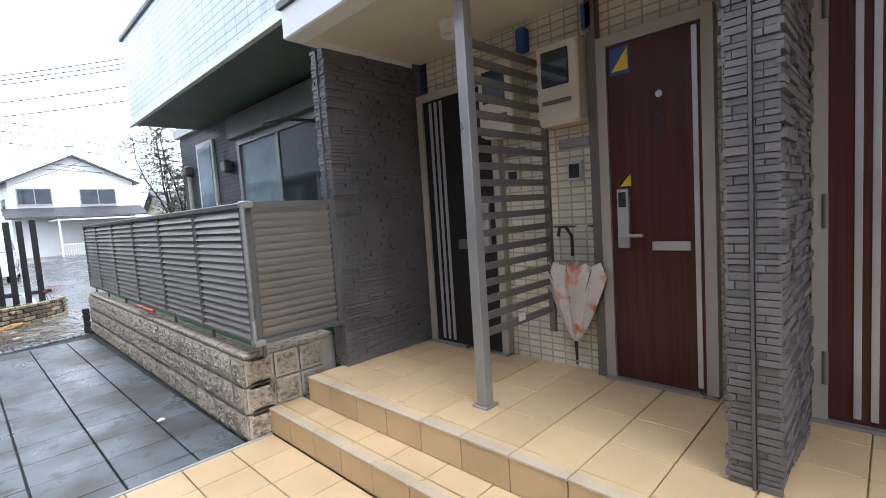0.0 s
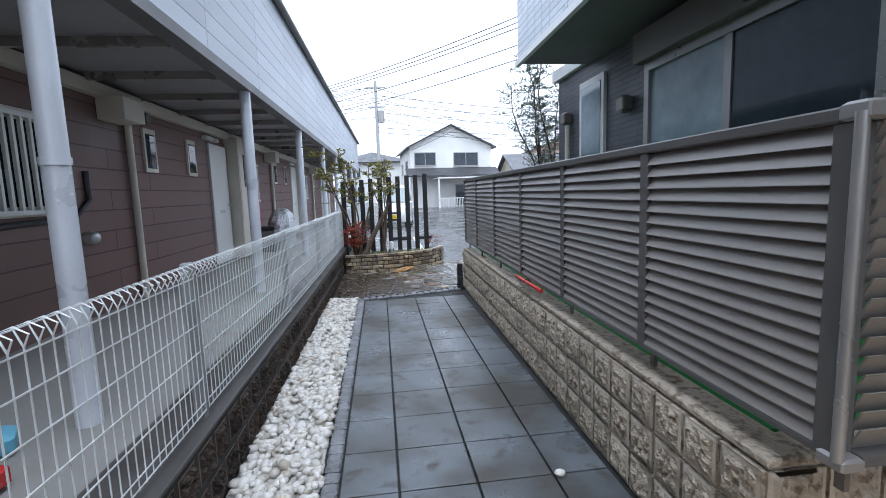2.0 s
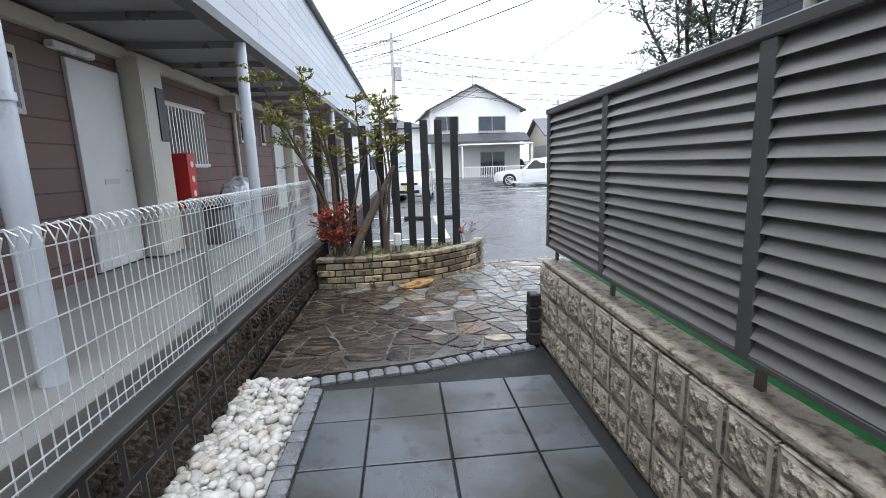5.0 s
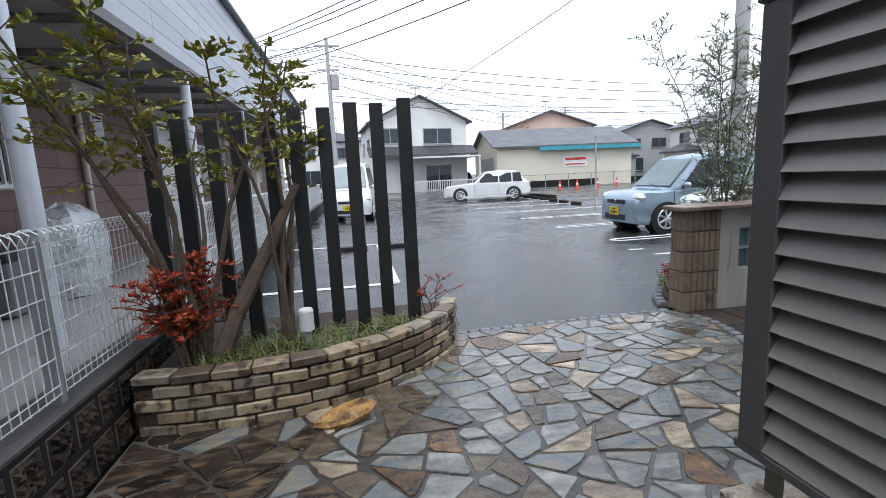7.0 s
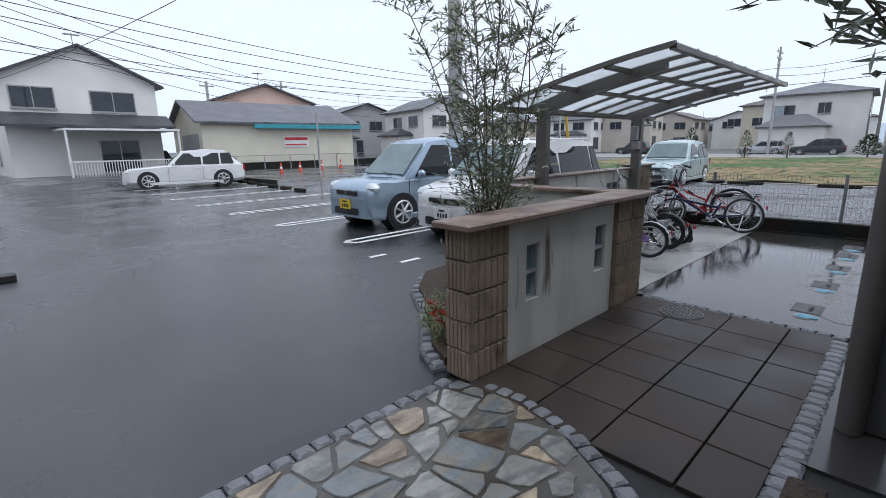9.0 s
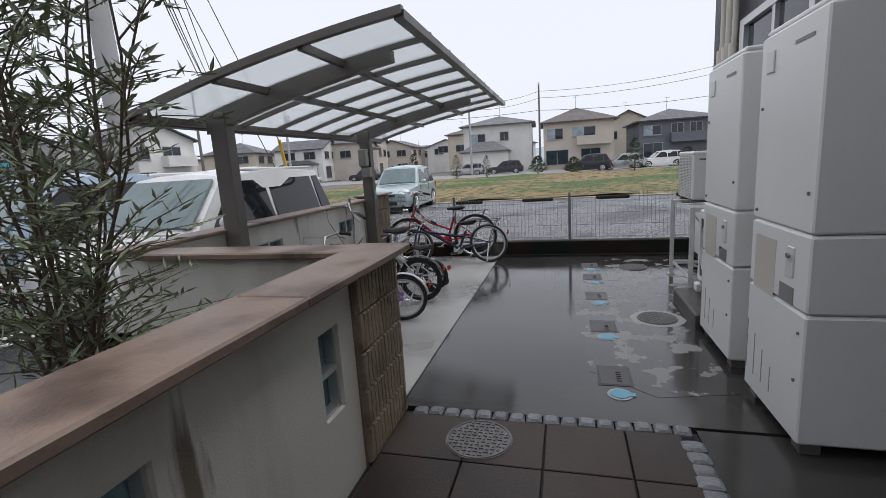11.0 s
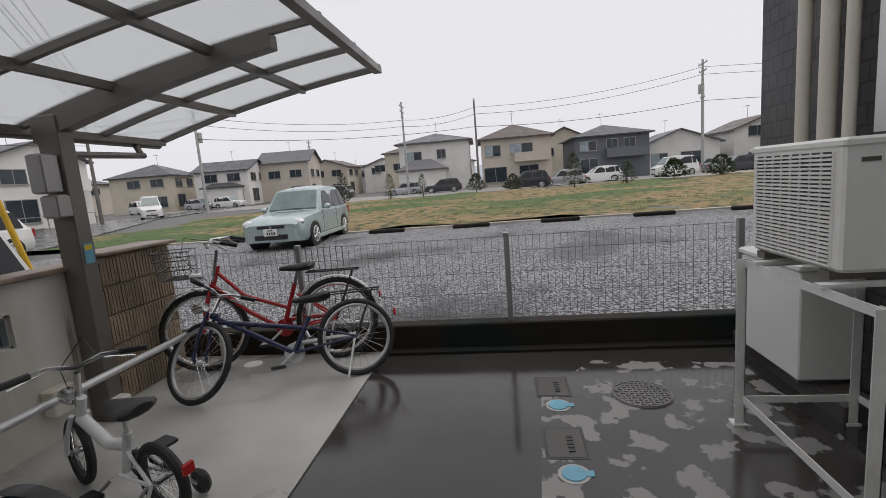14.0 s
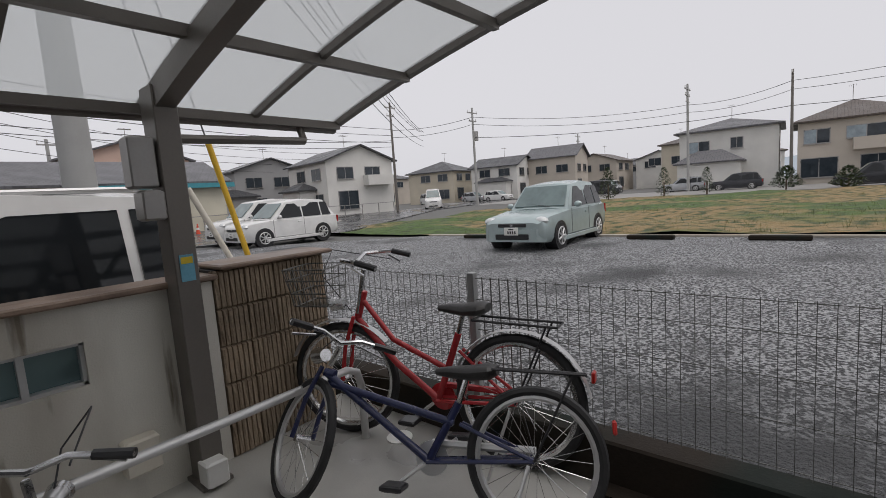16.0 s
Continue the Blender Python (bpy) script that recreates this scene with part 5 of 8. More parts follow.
    part("handlebar", G().tube(hb, 0.011, 8, True, m), M["chrome"], b, "", True)
    for s in (0, -1):
        e, f = Vector(hb[s]), Vector(hb[1 if s == 0 else -2])
        part("grip", G().tube([e, e + (f - e).normalized() * 0.11], 0.016, 8, True, m), M["plastic_black"], b, "", True)
        part("brake_lever", G().tube([e + (f - e) * 0.9 + Vector((0.03, 0, -0.02)), e + (f - e) * 0.2 + Vector((0.04, 0, -0.04))], 0.006, 6, True, m), M["chrome"], b, "", True)
    part("brake_cable", G().tube([(hb[1][0], hb[1][1], bh), (0.08, -0.1, bh + 0.08), (0.1, 0, bh - 0.05), (-0.06, 0, R * 2 + 0.06)], 0.003, 4, False, m), M["plastic_black"], b, "", True)
    part("front_lamp", G().cyl((-0.03, 0, R * 2 + 0.1), (0.05, 0, R * 2 + 0.1), 0.03, 0.04, 12, True, m), M["chrome"], b, "", True)
    rings = [[(L * 0.27 + x, w * math.cos(q), sh + h * math.sin(q) + z) for q in (2 * math.pi * i / 12 for i in range(12))] for x, w, h, z in ((-0.13, 0.05, 0.02, 0.015), (-0.1, 0.085, 0.035, 0.01), (-0.02, 0.075, 0.032, 0.0), (0.06, 0.035, 0.026, 0.0), (0.13, 0.02, 0.015, 0.0))]
    part("saddle", G().loft(rings), saddle, b, "", True)
    part("chainring", G().cyl((bb[0], -0.05, bb[2]), (bb[0], -0.045, bb[2]), 0.07, None, 20), chain_guard or M["alu"], b)
    part("chain_case", G().tube([(0, -0.045, R + 0.02), (bb[0], -0.05, bb[2] + 0.06)], 0.016, 6), chain_guard or M["plastic_black"], b, "", True)
    for s in (-1, 1):
        k = part("crank", G().tube([(bb[0], s * 0.06, bb[2]), (bb[0] + s * 0.1, s * 0.07, bb[2] - s * 0.08)], 0.009, 6), M["silver"], b, "", True)
        part("pedal", G().box(bb[0] + s * 0.1 - 0.045, s * 0.12 - 0.045, bb[2] - s * 0.08 - 0.012, bb[0] + s * 0.1 + 0.045, s * 0.12 + 0.045, bb[2] - s * 0.08 + 0.012, 0.006), M["plastic_black"], k)
    part("kickstand", G().tube([(0.02, 0.06, R * 0.95), (0.1, 0.16, 0.0)], 0.008, 6), M["silver"], b, "", True)
    if basket:
        g = G()
        for z, q in ((0.0, 0.8), (0.07, 0.88), (0.14, 0.95), (0.2, 1.0)):
            g.tube([(0.02, -0.13 * q, bh - 0.2 + z), (0.26 * q, -0.13 * q, bh - 0.2 + z), (0.26 * q, 0.13 * q, bh - 0.2 + z), (0.02, 0.13 * q, bh - 0.2 + z)], 0.004, 4, False, m, True)
        for i in range(9):
            y = -0.13 + 0.26 * i / 8
            g.tube([(0.02, y * 0.8, bh - 0.2), (0.21, y * 0.8, bh - 0.2), (0.26, y, bh)], 0.0025, 4, False, m)
        for i in range(6):
            x = 0.02 + 0.2 * i / 5
            for s in (-1, 1):
                g.tube([(x, s * 0.105, bh - 0.2), (x * 1.1, s * 0.13, bh)], 0.0025, 4, False, m)
        part("basket", g, basket, b, "wire basket")
    if rack_on:
        part("carrier", G().tube([(-0.2, -0.06, R * 2 + 0.05), (0.2, -0.06, R * 2 + 0.06), (0.2, 0.06, R * 2 + 0.06), (-0.2, 0.06, R * 2 + 0.05)], 0.006, 6, False, None, True).tube([(-0.15, 0.06, R * 2 + 0.05), (0, 0.06, R)], 0.005, 5).tube([(-0.15, -0.06, R * 2 + 0.05), (0, -0.06, R)], 0.005, 5), M["plastic_black"], b, "", True)
    part("rear_reflector", G().box(-R - 0.03, -0.025, R * 1.4, -R - 0.015, 0.025, R * 1.4 + 0.05, 0.005), M["red"], b)
    if trainers:
        for s in (-1, 1):
            w = part("training_wheel", G().ring((-0.02, s * 0.14, 0.06), 0.042, 0.018, "y", 18, 6).cyl((-0.02, s * 0.13, 0.06), (-0.02, s * 0.15, 0.06), 0.03, None, 12), M["plastic_black"], b, "", True)
            part("stay", G().tube([(0, s * 0.05, R), (-0.02, s * 0.12, 0.06)], 0.008, 6), M["silver"], w, "", True)
    return b


white_rubber = pbr("white_tyre", (0.5, 0.49, 0.46), 0.6)
purple = paint("purple_paint", (0.27, 0.14, 0.42))
white_frame = paint("white_frame", (0.7, 0.7, 0.7))
bicycle("kids_bicycle", (7.16, 12.6), (6.99, 13.32), 0.215, purple, "purple child's bicycle with tan saddle, purple basket and white mudguards", -4, white_rubber, None, white_frame, M["tan"], True, 0.018, 14, purple, 0.6, 0.72, False, False, purple)
bicycle("folding_bicycle", (7.75, 12.62), (7.77, 13.42), 0.232, white_frame, "white folding bicycle with black saddle and raised handlebar", -4, M["plastic_black"], None, M["plastic_black"], None, False, 0.02, 44, None, 0.74, 0.98, False, False, None, True, "flat")
bicycle("kids_bicycle", (8.22, 12.6), (8.42, 13.2), 0.165, white_frame, "white toddler bicycle with black training wheels", -2, M["plastic_black"], None, None, None, False, 0.018, -10, None, 0.46, 0.6, True, False, M["plastic_black"], True, "flat")
pink = paint("pink_rim", (0.55, 0.12, 0.22))
bicycle("balance_bicycle", (7.7, 13.56), (8.18, 13.57), 0.13, M["plastic_black"], "small black balance bicycle with pink wheels by the wall", 2, pink, None, None, None, False, 0.016, 0, None, 0.42, 0.52, False, False, None, True, "flat")
bicycle("kids_bicycle", (6.22, 12.62), (6.0, 13.25), 0.215, pink, "pink child's bicycle with white rims", -4, white_rubber, None, white_frame, M["tan"], True, 0.018, -10, None, 0.6, 0.72, False, False, pink)
red_paint = paint("red_frame", (0.42, 0.03, 0.035))
bicycle("city_bicycle", (9.93, 12.46), (9.7, 13.42), 0.315, red_paint, "red step-through city bicycle with front basket by the fence", 5, M["chrome"], None, M["silver"], None, True, 0.017, 12, M["fence_dark"], 0.73, 0.94, False, True, red_paint)
navy = paint("navy_frame", (0.018, 0.024, 0.075))
bicycle("city_bicycle", (9.585, 12.19), (9.17, 13.12), 0.27, navy, "dark blue bicycle with black carrier leaning beside the red one", 20, M["silver"], None, None, None, False, 0.017, -36, None, 0.58, 0.69, False, True, M["silver"], False, "flat")


# ---- vehicles ----
dark_glass = pbr("car_glass", (0.012, 0.014, 0.016), 0.05, 0, 2, 0.2, 0, 10, rvar=0.02, spec=0.4)
pale_glass = pbr("windscreen", (0.12, 0.17, 0.17), 0.04, 0, 2, 0.2, 0, 10, rvar=0.02, spec=0.9)
lens_mat = pbr("headlight", (0.6, 0.62, 0.62), 0.12, 0.2, 9, 0.15, 0)
tail_mat = pbr("tail_lamp", (0.35, 0.02, 0.02), 0.15)
plate_white, plate_yellow = pbr("plate_white", (0.75, 0.75, 0.72), 0.4), pbr("plate_yellow", (0.75, 0.55, 0.02), 0.4)


def car(name, m, L, W, H, body, label, hood=0.24, cowl=0.36, roof0=0.5, roof1=0.86, tail=0.97, belt=0.58, nose=0.42, plate=None, group="parked cars", detail=True, wheel_r=0.3, rails=False, hood_h=None):
    """A parked car along its own x, its front at x = 0. The fractions are of the length and the height."""
    c = holder(name, m, label, "car", group)
    hw, zb, zh = W / 2, H * belt, H * (hood_h or belt)

    def section(x, z_low, z_mid, z_top, w, tuck=0.86):
        return [(x, -w * 0.9, z_low), (x, -w, z_low + 0.1), (x, -w, z_mid), (x, -w * 0.97, z_top - 0.03), (x, -w * tuck, z_top), (x, w * tuck, z_top), (x, w * 0.97, z_top - 0.03), (x, w, z_mid), (x, w, z_low + 0.1), (x, w * 0.9, z_low)]
    st = [(0.0, 0.3, H * nose * 0.7, H * nose, 0.78), (0.02 * L, 0.2, H * nose * 0.8, H * nose * 1.12, 0.9), (0.07 * L, 0.18, H * nose, H * nose * 1.22, 0.97), (hood * L, 0.18, H * 0.4, zh * 0.98, 1.0), (cowl * L, 0.18, H * 0.42, zb, 1.0), (0.7 * L, 0.18, H * 0.42, zb, 1.0), (0.93 * L, 0.2, H * 0.42, zb * 1.02, 0.98), (0.985 * L, 0.24, H * 0.42, zb, 0.93), (L, 0.34, H * 0.4, zb * 0.92, 0.84)]
    part("body", G().loft([section(x, a, b, t, hw * w, 0.8 if x < hood * L else 0.9) for x, a, b, t, w in st]), body, c, "", True)

    def cabin(x, z, w, tuck=1.0):
        return [(x, -hw * w, z), (x, hw * w, z)]
    top = [(cowl * L, zb - 0.02, 0.9), (roof0 * L, H * 0.955, 0.74), ((roof0 + roof1) / 2 * L, H, 0.74), (roof1 * L, H * 0.965, 0.73), (tail * L, zb, 0.86)]
    ring0 = [[(x, -hw * w, z), (x, -hw * w * 0.5, z + 0.035), (x, hw * w * 0.5, z + 0.035), (x, hw * w, z), (min(max(x, cowl * L + 0.02), tail * L - 0.02), hw * 0.93, zb - 0.01), (min(max(x, cowl * L + 0.02), tail * L - 0.02), -hw * 0.93, zb - 0.01)] for x, z, w in top]
    part("cabin", G().loft(ring0), body, c, "", True)

    def sheet(quad, mat, nm, lb=""):
        a = [Vector(p) for p in quad]
        n = (a[1] - a[0]).cross(a[2] - a[0]).normalized()
        part(nm, G().add([p + n * 0.012 for p in a] + [p - n * 0.01 for p in a], [(0, 1, 2, 3), (7, 6, 5, 4), (0, 4, 5, 1), (1, 5, 6, 2), (2, 6, 7, 3), (3, 7, 4, 0)]), mat, c, lb)

    x0, z0, w0 = top[0]
    x1, z1, w1 = top[1]
    k = lambda t: (x0 + (x1 - x0) * t, z0 + (z1 - z0) * t, w0 + (w1 - w0) * t)  # noqa: E731
    (ax, az, aw), (bx, bz, bw) = k(0.1), k(0.92)
    sheet([(ax - 0.02, -hw * aw * 0.9, az + 0.03), (bx - 0.02, -hw * bw * 0.9, bz + 0.02), (bx - 0.02, hw * bw * 0.9, bz + 0.02), (ax - 0.02, hw * aw * 0.9, az + 0.03)], pale_glass, "windscreen")
    x2, z2, w2 = top[3]
    x3, z3, w3 = top[4]
    q = lambda t: (x2 + (x3 - x2) * t, z2 + (z3 - z2) * t, w2 + (w3 - w2) * t)  # noqa: E731
    (ax, az, aw), (bx, bz, bw) = q(0.1), q(0.75)
    sheet([(ax + 0.02, hw * aw * 0.85, az), (bx + 0.02, hw * bw * 0.85, bz), (bx + 0.02, -hw * bw * 0.85, bz), (ax + 0.02, -hw * aw * 0.85, az)], dark_glass, "rear_window")
    zt = H * 0.93
    cuts = [cowl * L + 0.12 * L, (cowl + tail) / 2 * L - 0.02 * L, (roof1 - 0.06) * L]
    spans = [(k(0.2)[0] + 0.1, cuts[1] - 0.03), (cuts[1] + 0.03, cuts[2]), (cuts[2] + 0.06, (roof1 + tail) / 2 * L)]
    for s in (-1, 1):
        for i, (a, b) in enumerate(spans):
            ta = a + (x1 - k(0.2)[0] - 0.02 if i == 0 else 0)
            tb = b - (0.1 if i == 2 else 0)
            if b - a < 0.12 or tb - ta < 0.05:
                continue
            quad = [(a, s * hw * 0.925, zb + 0.03), (b, s * hw * 0.925, zb + 0.03), (tb, s * hw * 0.755, zt - 0.02), (ta, s * hw * 0.755, zt - 0.02)]
            sheet(quad if s < 0 else quad[::-1], dark_glass, "side_window")
        part("sill", G().box(0.2 * L, s * hw - 0.02, 0.16, 0.8 * L, s * hw + 0.012, 0.26, 0.01), body, c)
        if detail:
            for x in (cuts[1], cuts[1] + (cuts[1] - cowl * L) * -0.95):
                part("door_gap", G().box(x - 0.004, s * hw * 1.0 - 0.004, 0.3, x + 0.004, s * hw + 0.004, zb), M["plastic_black"], c)
            part("door_handle", G().box(cuts[1] - 0.24, s * (hw + 0.004) - 0.012, zb - 0.14, cuts[1] - 0.08, s * (hw + 0.004) + 0.012, zb - 0.105, 0.005), body, c)
            mr = part("mirror", G().sphere((k(0.25)[0] + 0.12, s * (hw + 0.07), zb + 0.08), (0.06, 0.09, 0.07), 10, 6), body, c, "", True)
        part("headlight", G().sphere((0.07 * L * 0.62, s * hw * 0.76, H * nose * 1.05), (0.12, 0.16, 0.09), 12, 6), lens_mat, c, "clear headlight", True)
        part("tail_lamp", G().box(L - 0.07, s * hw * 0.86 - 0.06, zb * 0.7, L + 0.005, s * hw * 0.86 + 0.06, zb * 0.98, 0.01), tail_mat, c)
        for x in (0.19 * L, 0.8 * L):
            part("wheel_arch", G().cyl((x, s * (hw - 0.25), wheel_r), (x, s * (hw + 0.006), wheel_r), wheel_r * 1.15, None, 24), M["plastic_black"], c, "", True)
            w = part("wheel", G().cyl((x, s * (hw - 0.16), wheel_r), (x, s * (hw + 0.012), wheel_r), wheel_r, wheel_r * 0.97, 28), M["rubber"], c, "tyre", True)
            g = G().ring((x, s * (hw + 0.008), wheel_r), wheel_r * 0.66, 0.018, "y", 24, 5).cyl((x, s * (hw + 0.005), wheel_r), (x, s * (hw + 0.022), wheel_r), wheel_r * 0.18, None, 12)
            for j in range(7):
                a = 2 * math.pi * j / 7
                g.tube([(x, s * (hw + 0.016), wheel_r), (x + wheel_r * 0.66 * math.cos(a), s * (hw + 0.012), wheel_r * (1 + 0.66 * math.sin(a)))], 0.022, 5)
            part("rim", g, M["silver"], w, "alloy rim", True)
    part("bumper", G().loft([[(-0.03, -hw * 0.72, z), (-0.04, 0, z), (-0.03, hw * 0.72, z), (0.12, hw * 0.92, z), (0.12, -hw * 0.92, z)] for z in (0.22, 0.28, H * nose * 0.72, H * nose * 0.78)]), body, c, "", True)
    part("lower_grille", G().box(-0.052, -hw * 0.5, 0.27, -0.03, hw * 0.5, 0.38, 0.01), M["plastic_black"], c)
    part("grille", G().box(-0.03, -hw * 0.42, H * nose * 0.86, 0.03, hw * 0.42, H * nose * 0.98, 0.01), M["plastic_black"], c)
    part("emblem", G().cyl((-0.036, 0, H * nose * 0.93), (-0.028, 0, H * nose * 0.93), 0.035, None, 14), M["chrome"], c)
    p = part("number_plate", G().box(-0.062, -0.165, 0.36, -0.05, 0.165, 0.525, 0.004), plate or plate_white, c)
    g = G()
    for i in range(4):
        g.box(-0.066, -0.11 + 0.055 * i, 0.39, -0.062, -0.08 + 0.055 * i, 0.45)
    part("plate_marks", g.box(-0.066, -0.06, 0.475, -0.062, 0.06, 0.5), M["plastic_black"], p)
    part("wiper", G().tube([(k(0.05)[0] - 0.03, -0.3, k(0.05)[1] + 0.05), (k(0.2)[0] - 0.035, 0.2, k(0.2)[1] + 0.02)], 0.008, 4), M["plastic_black"], c)
    if rails:
        for s in (-1, 1):
            part("roof_rail", G().tube([(roof0 * L + 0.1, s * hw * 0.66, H), (roof1 * L - 0.05, s * hw * 0.66, H)], 0.018, 6), M["silver"], c, "", True)
    return c


icy = paint("icy_blue_paint", (0.36, 0.44, 0.52), 0.2, 0.45)
pearl = paint("pearl_white", (0.68, 0.68, 0.67), 0.18)
mint = paint("pale_mint_silver", (0.42, 0.5, 0.5), 0.22, 0.35)
graphite = paint("graphite", (0.05, 0.052, 0.058), 0.2, 0.3)
silver_paint = paint("silver_car", (0.4, 0.41, 0.42), 0.22, 0.6)
car("kei_car", pose(5.95, 17.3, -0.012), 3.35, 1.45, 1.53, icy, "icy blue kei hatchback parked on the wet asphalt", 0.16, 0.22, 0.42, 0.86, 0.975, 0.55, 0.45, plate_yellow, wheel_r=0.29)
car("kei_wagon", pose(6.15, 15.1, -0.012), 3.35, 1.45, 1.46, pearl, "white kei wagon with dark windows behind the shrub", 0.15, 0.21, 0.38, 0.93, 0.985, 0.6, 0.46, plate_white, wheel_r=0.28, rails=True)
car("hatchback", pose(5.2, 31.6, -0.012, 0, 0, -14), 4.2, 1.78, 1.42, pearl, "white hatchback parked across the far bays", 0.28, 0.34, 0.47, 0.84, 0.97, 0.6, 0.44, plate_white, wheel_r=0.31)
car("kei_van", pose(0.45, 23.3, -0.012, 0, 0, 84), 3.35, 1.45, 1.85, pearl, "white kei van with yellow plate facing the entrance", 0.1, 0.15, 0.3, 0.94, 0.99, 0.53, 0.36, plate_yellow, wheel_r=0.27)
car("small_hatchback", pose(16.62, 16.52, -0.02, 0, 0, 2), 3.7, 1.58, 1.42, mint, "pale mint-silver small hatchback on the gravel", 0.27, 0.34, 0.48, 0.84, 0.97, 0.58, 0.43, plate_white, wheel_r=0.28)
car("compact_car", pose(15.5, 26.6, -0.02, 0, 0, -2), 3.7, 1.66, 1.5, pearl, "white compact car beside the side road", 0.2, 0.27, 0.44, 0.86, 0.97, 0.58, 0.44, plate_white, wheel_r=0.29)
car("compact_car", pose(15.9, 29.0, -0.02, 0, 0, -2), 3.6, 1.66, 1.6, pearl, "white tall compact car beside the side road", 0.16, 0.23, 0.42, 0.9, 0.98, 0.58, 0.44, plate_white, wheel_r=0.29)
car("carport_car", pose(6.8, 49.5, -0.1, 0, 0, 4), 4.6, 1.75, 1.6, graphite, "dark minivan under the carport of the gabled house", 0.2, 0.27, 0.42, 0.92, 0.98, 0.56, 0.42, plate_white, detail=False)
far_cars = [(54, -3, 100, pearl, 1.9), (52, 4.5, 95, pearl, 1.5), (50, 11.2, 92, graphite, 1.6), (55, -9, 96, graphite, 1.5), (56, -12.5, 90, silver_paint, 1.45), (57, -17, 85, pearl, 1.9), (60, -21, 80, pearl, 1.5),
            (58, 20, 92, graphite, 1.5), (61, 25, 92, silver_paint, 1.45), (63, 30, 90, graphite, 1.8), (64, 34.5, 95, silver_paint, 1.7), (62, 39.5, 92, graphite, 1.6), (65, 46, 90, pearl, 1.5), (66, 51, 88, silver_paint, 1.5), (62, 58, 60, pearl, 1.8), (51, 8, 95, silver_paint, 1.45)]
for x, y, a, col, h in far_cars:
    car("parked_car", pose(x, y, -0.08, 0, 0, a + 180 if a > 91 else a), 4.1, 1.7, h, col, {"pearl_white": "white", "graphite": "dark grey", "silver_car": "silver"}[col.name] + " car parked beyond the field", 0.2 if h < 1.8 else 0.1, 0.28 if h < 1.8 else 0.15, 0.45 if h < 1.8 else 0.3, 0.88, 0.975, 0.58, 0.44, detail=False, group="cars beyond the field")


# ---- houses, poles and cables of the neighbourhood ----
def wall_paint(name, col):
    return pbr(name, col, 0.75, 0, 0.6, 0.1, 0.1, 30)


cream_wall, white_wall, grey_wall, pink_wall, beige_wall, dark_wall, yellow_wall = (wall_paint(n, c) for n, c in (("cream_wall", (0.62, 0.58, 0.47)), ("white_wall", (0.68, 0.67, 0.64)), ("grey_wall", (0.33, 0.33, 0.33)), ("pink_wall", (0.62, 0.44, 0.36)), ("beige_wall", (0.5, 0.45, 0.39)), ("dark_wall", (0.13, 0.14, 0.16)), ("yellow_wall", (0.52, 0.47, 0.38))))


tile_grey = grid_relief(pbr("roof_tile_grey", (0.12, 0.12, 0.13), 0.45, 0, 0.8, 0.15, 0.1), 0.3, 0.25, 0.02, 0.9, "xy", 0.5, 0.5)
tile_dark = grid_relief(pbr("roof_tile_dark", (0.06, 0.062, 0.068), 0.4, 0, 0.8, 0.2, 0.1), 0.3, 0.25, 0.02, 0.9, "xy", 0.5, 0.5)
tile_brown = grid_relief(pbr("roof_tile_brown", (0.09, 0.07, 0.06), 0.45, 0, 0.8, 0.2, 0.1), 0.3, 0.25, 0.02, 0.9, "xy", 0.5, 0.5)


def roof_gable(x0, y0, x1, y1, z, rise, over=0.45, along_x=True):
    """A gabled roof slab with overhang; its ridge along x or along y."""
    g = G()
    if along_x:
        m = (y0 + y1) / 2
        k = rise / (m - y0)
        for s, ye in ((-1, y0), (1, y1)):
            a, b = ye + s * over, z - over * k
            g.loft([[(x, a, b), (x, m, z + rise), (x, m, z + rise + 0.14), (x, a, b + 0.14)] for x in (x0 - over, x1 + over)])
    else:
        m = (x0 + x1) / 2
        k = rise / (m - x0)
        for s, xe in ((-1, x0), (1, x1)):
            a, b = xe + s * over, z - over * k
            g.loft([[(a, y, b), (m, y, z + rise), (m, y, z + rise + 0.14), (a, y, b + 0.14)] for y in (y0 - over, y1 + over)])
    return g


def roof_hip(x0, y0, x1, y1, z, rise, over=0.5):
    x0, y0, x1, y1 = x0 - over, y0 - over, x1 + over, y1 + over
    d = min(x1 - x0, y1 - y0) / 2
    if x1 - x0 >= y1 - y0:
        r = [(x0 + d, (y0 + y1) / 2, z + rise), (x1 - d, (y0 + y1) / 2, z + rise)]
        f = [(0, 1, 5, 4), (1, 2, 5), (2, 3, 4, 5), (3, 0, 4)]
    else:
        r = [((x0 + x1) / 2, y0 + d, z + rise), ((x0 + x1) / 2, y1 - d, z + rise)]
        f = [(0, 1, 4), (1, 2, 5, 4), (2, 3, 5), (3, 0, 4, 5)]
    v = [(x0, y0, z), (x1, y0, z), (x1, y1, z), (x0, y1, z)] + r
    g = G().add(v, f + [(3, 2, 1, 0)])
    return g.box(x0, y0, z - 0.14, x1, y1, z)


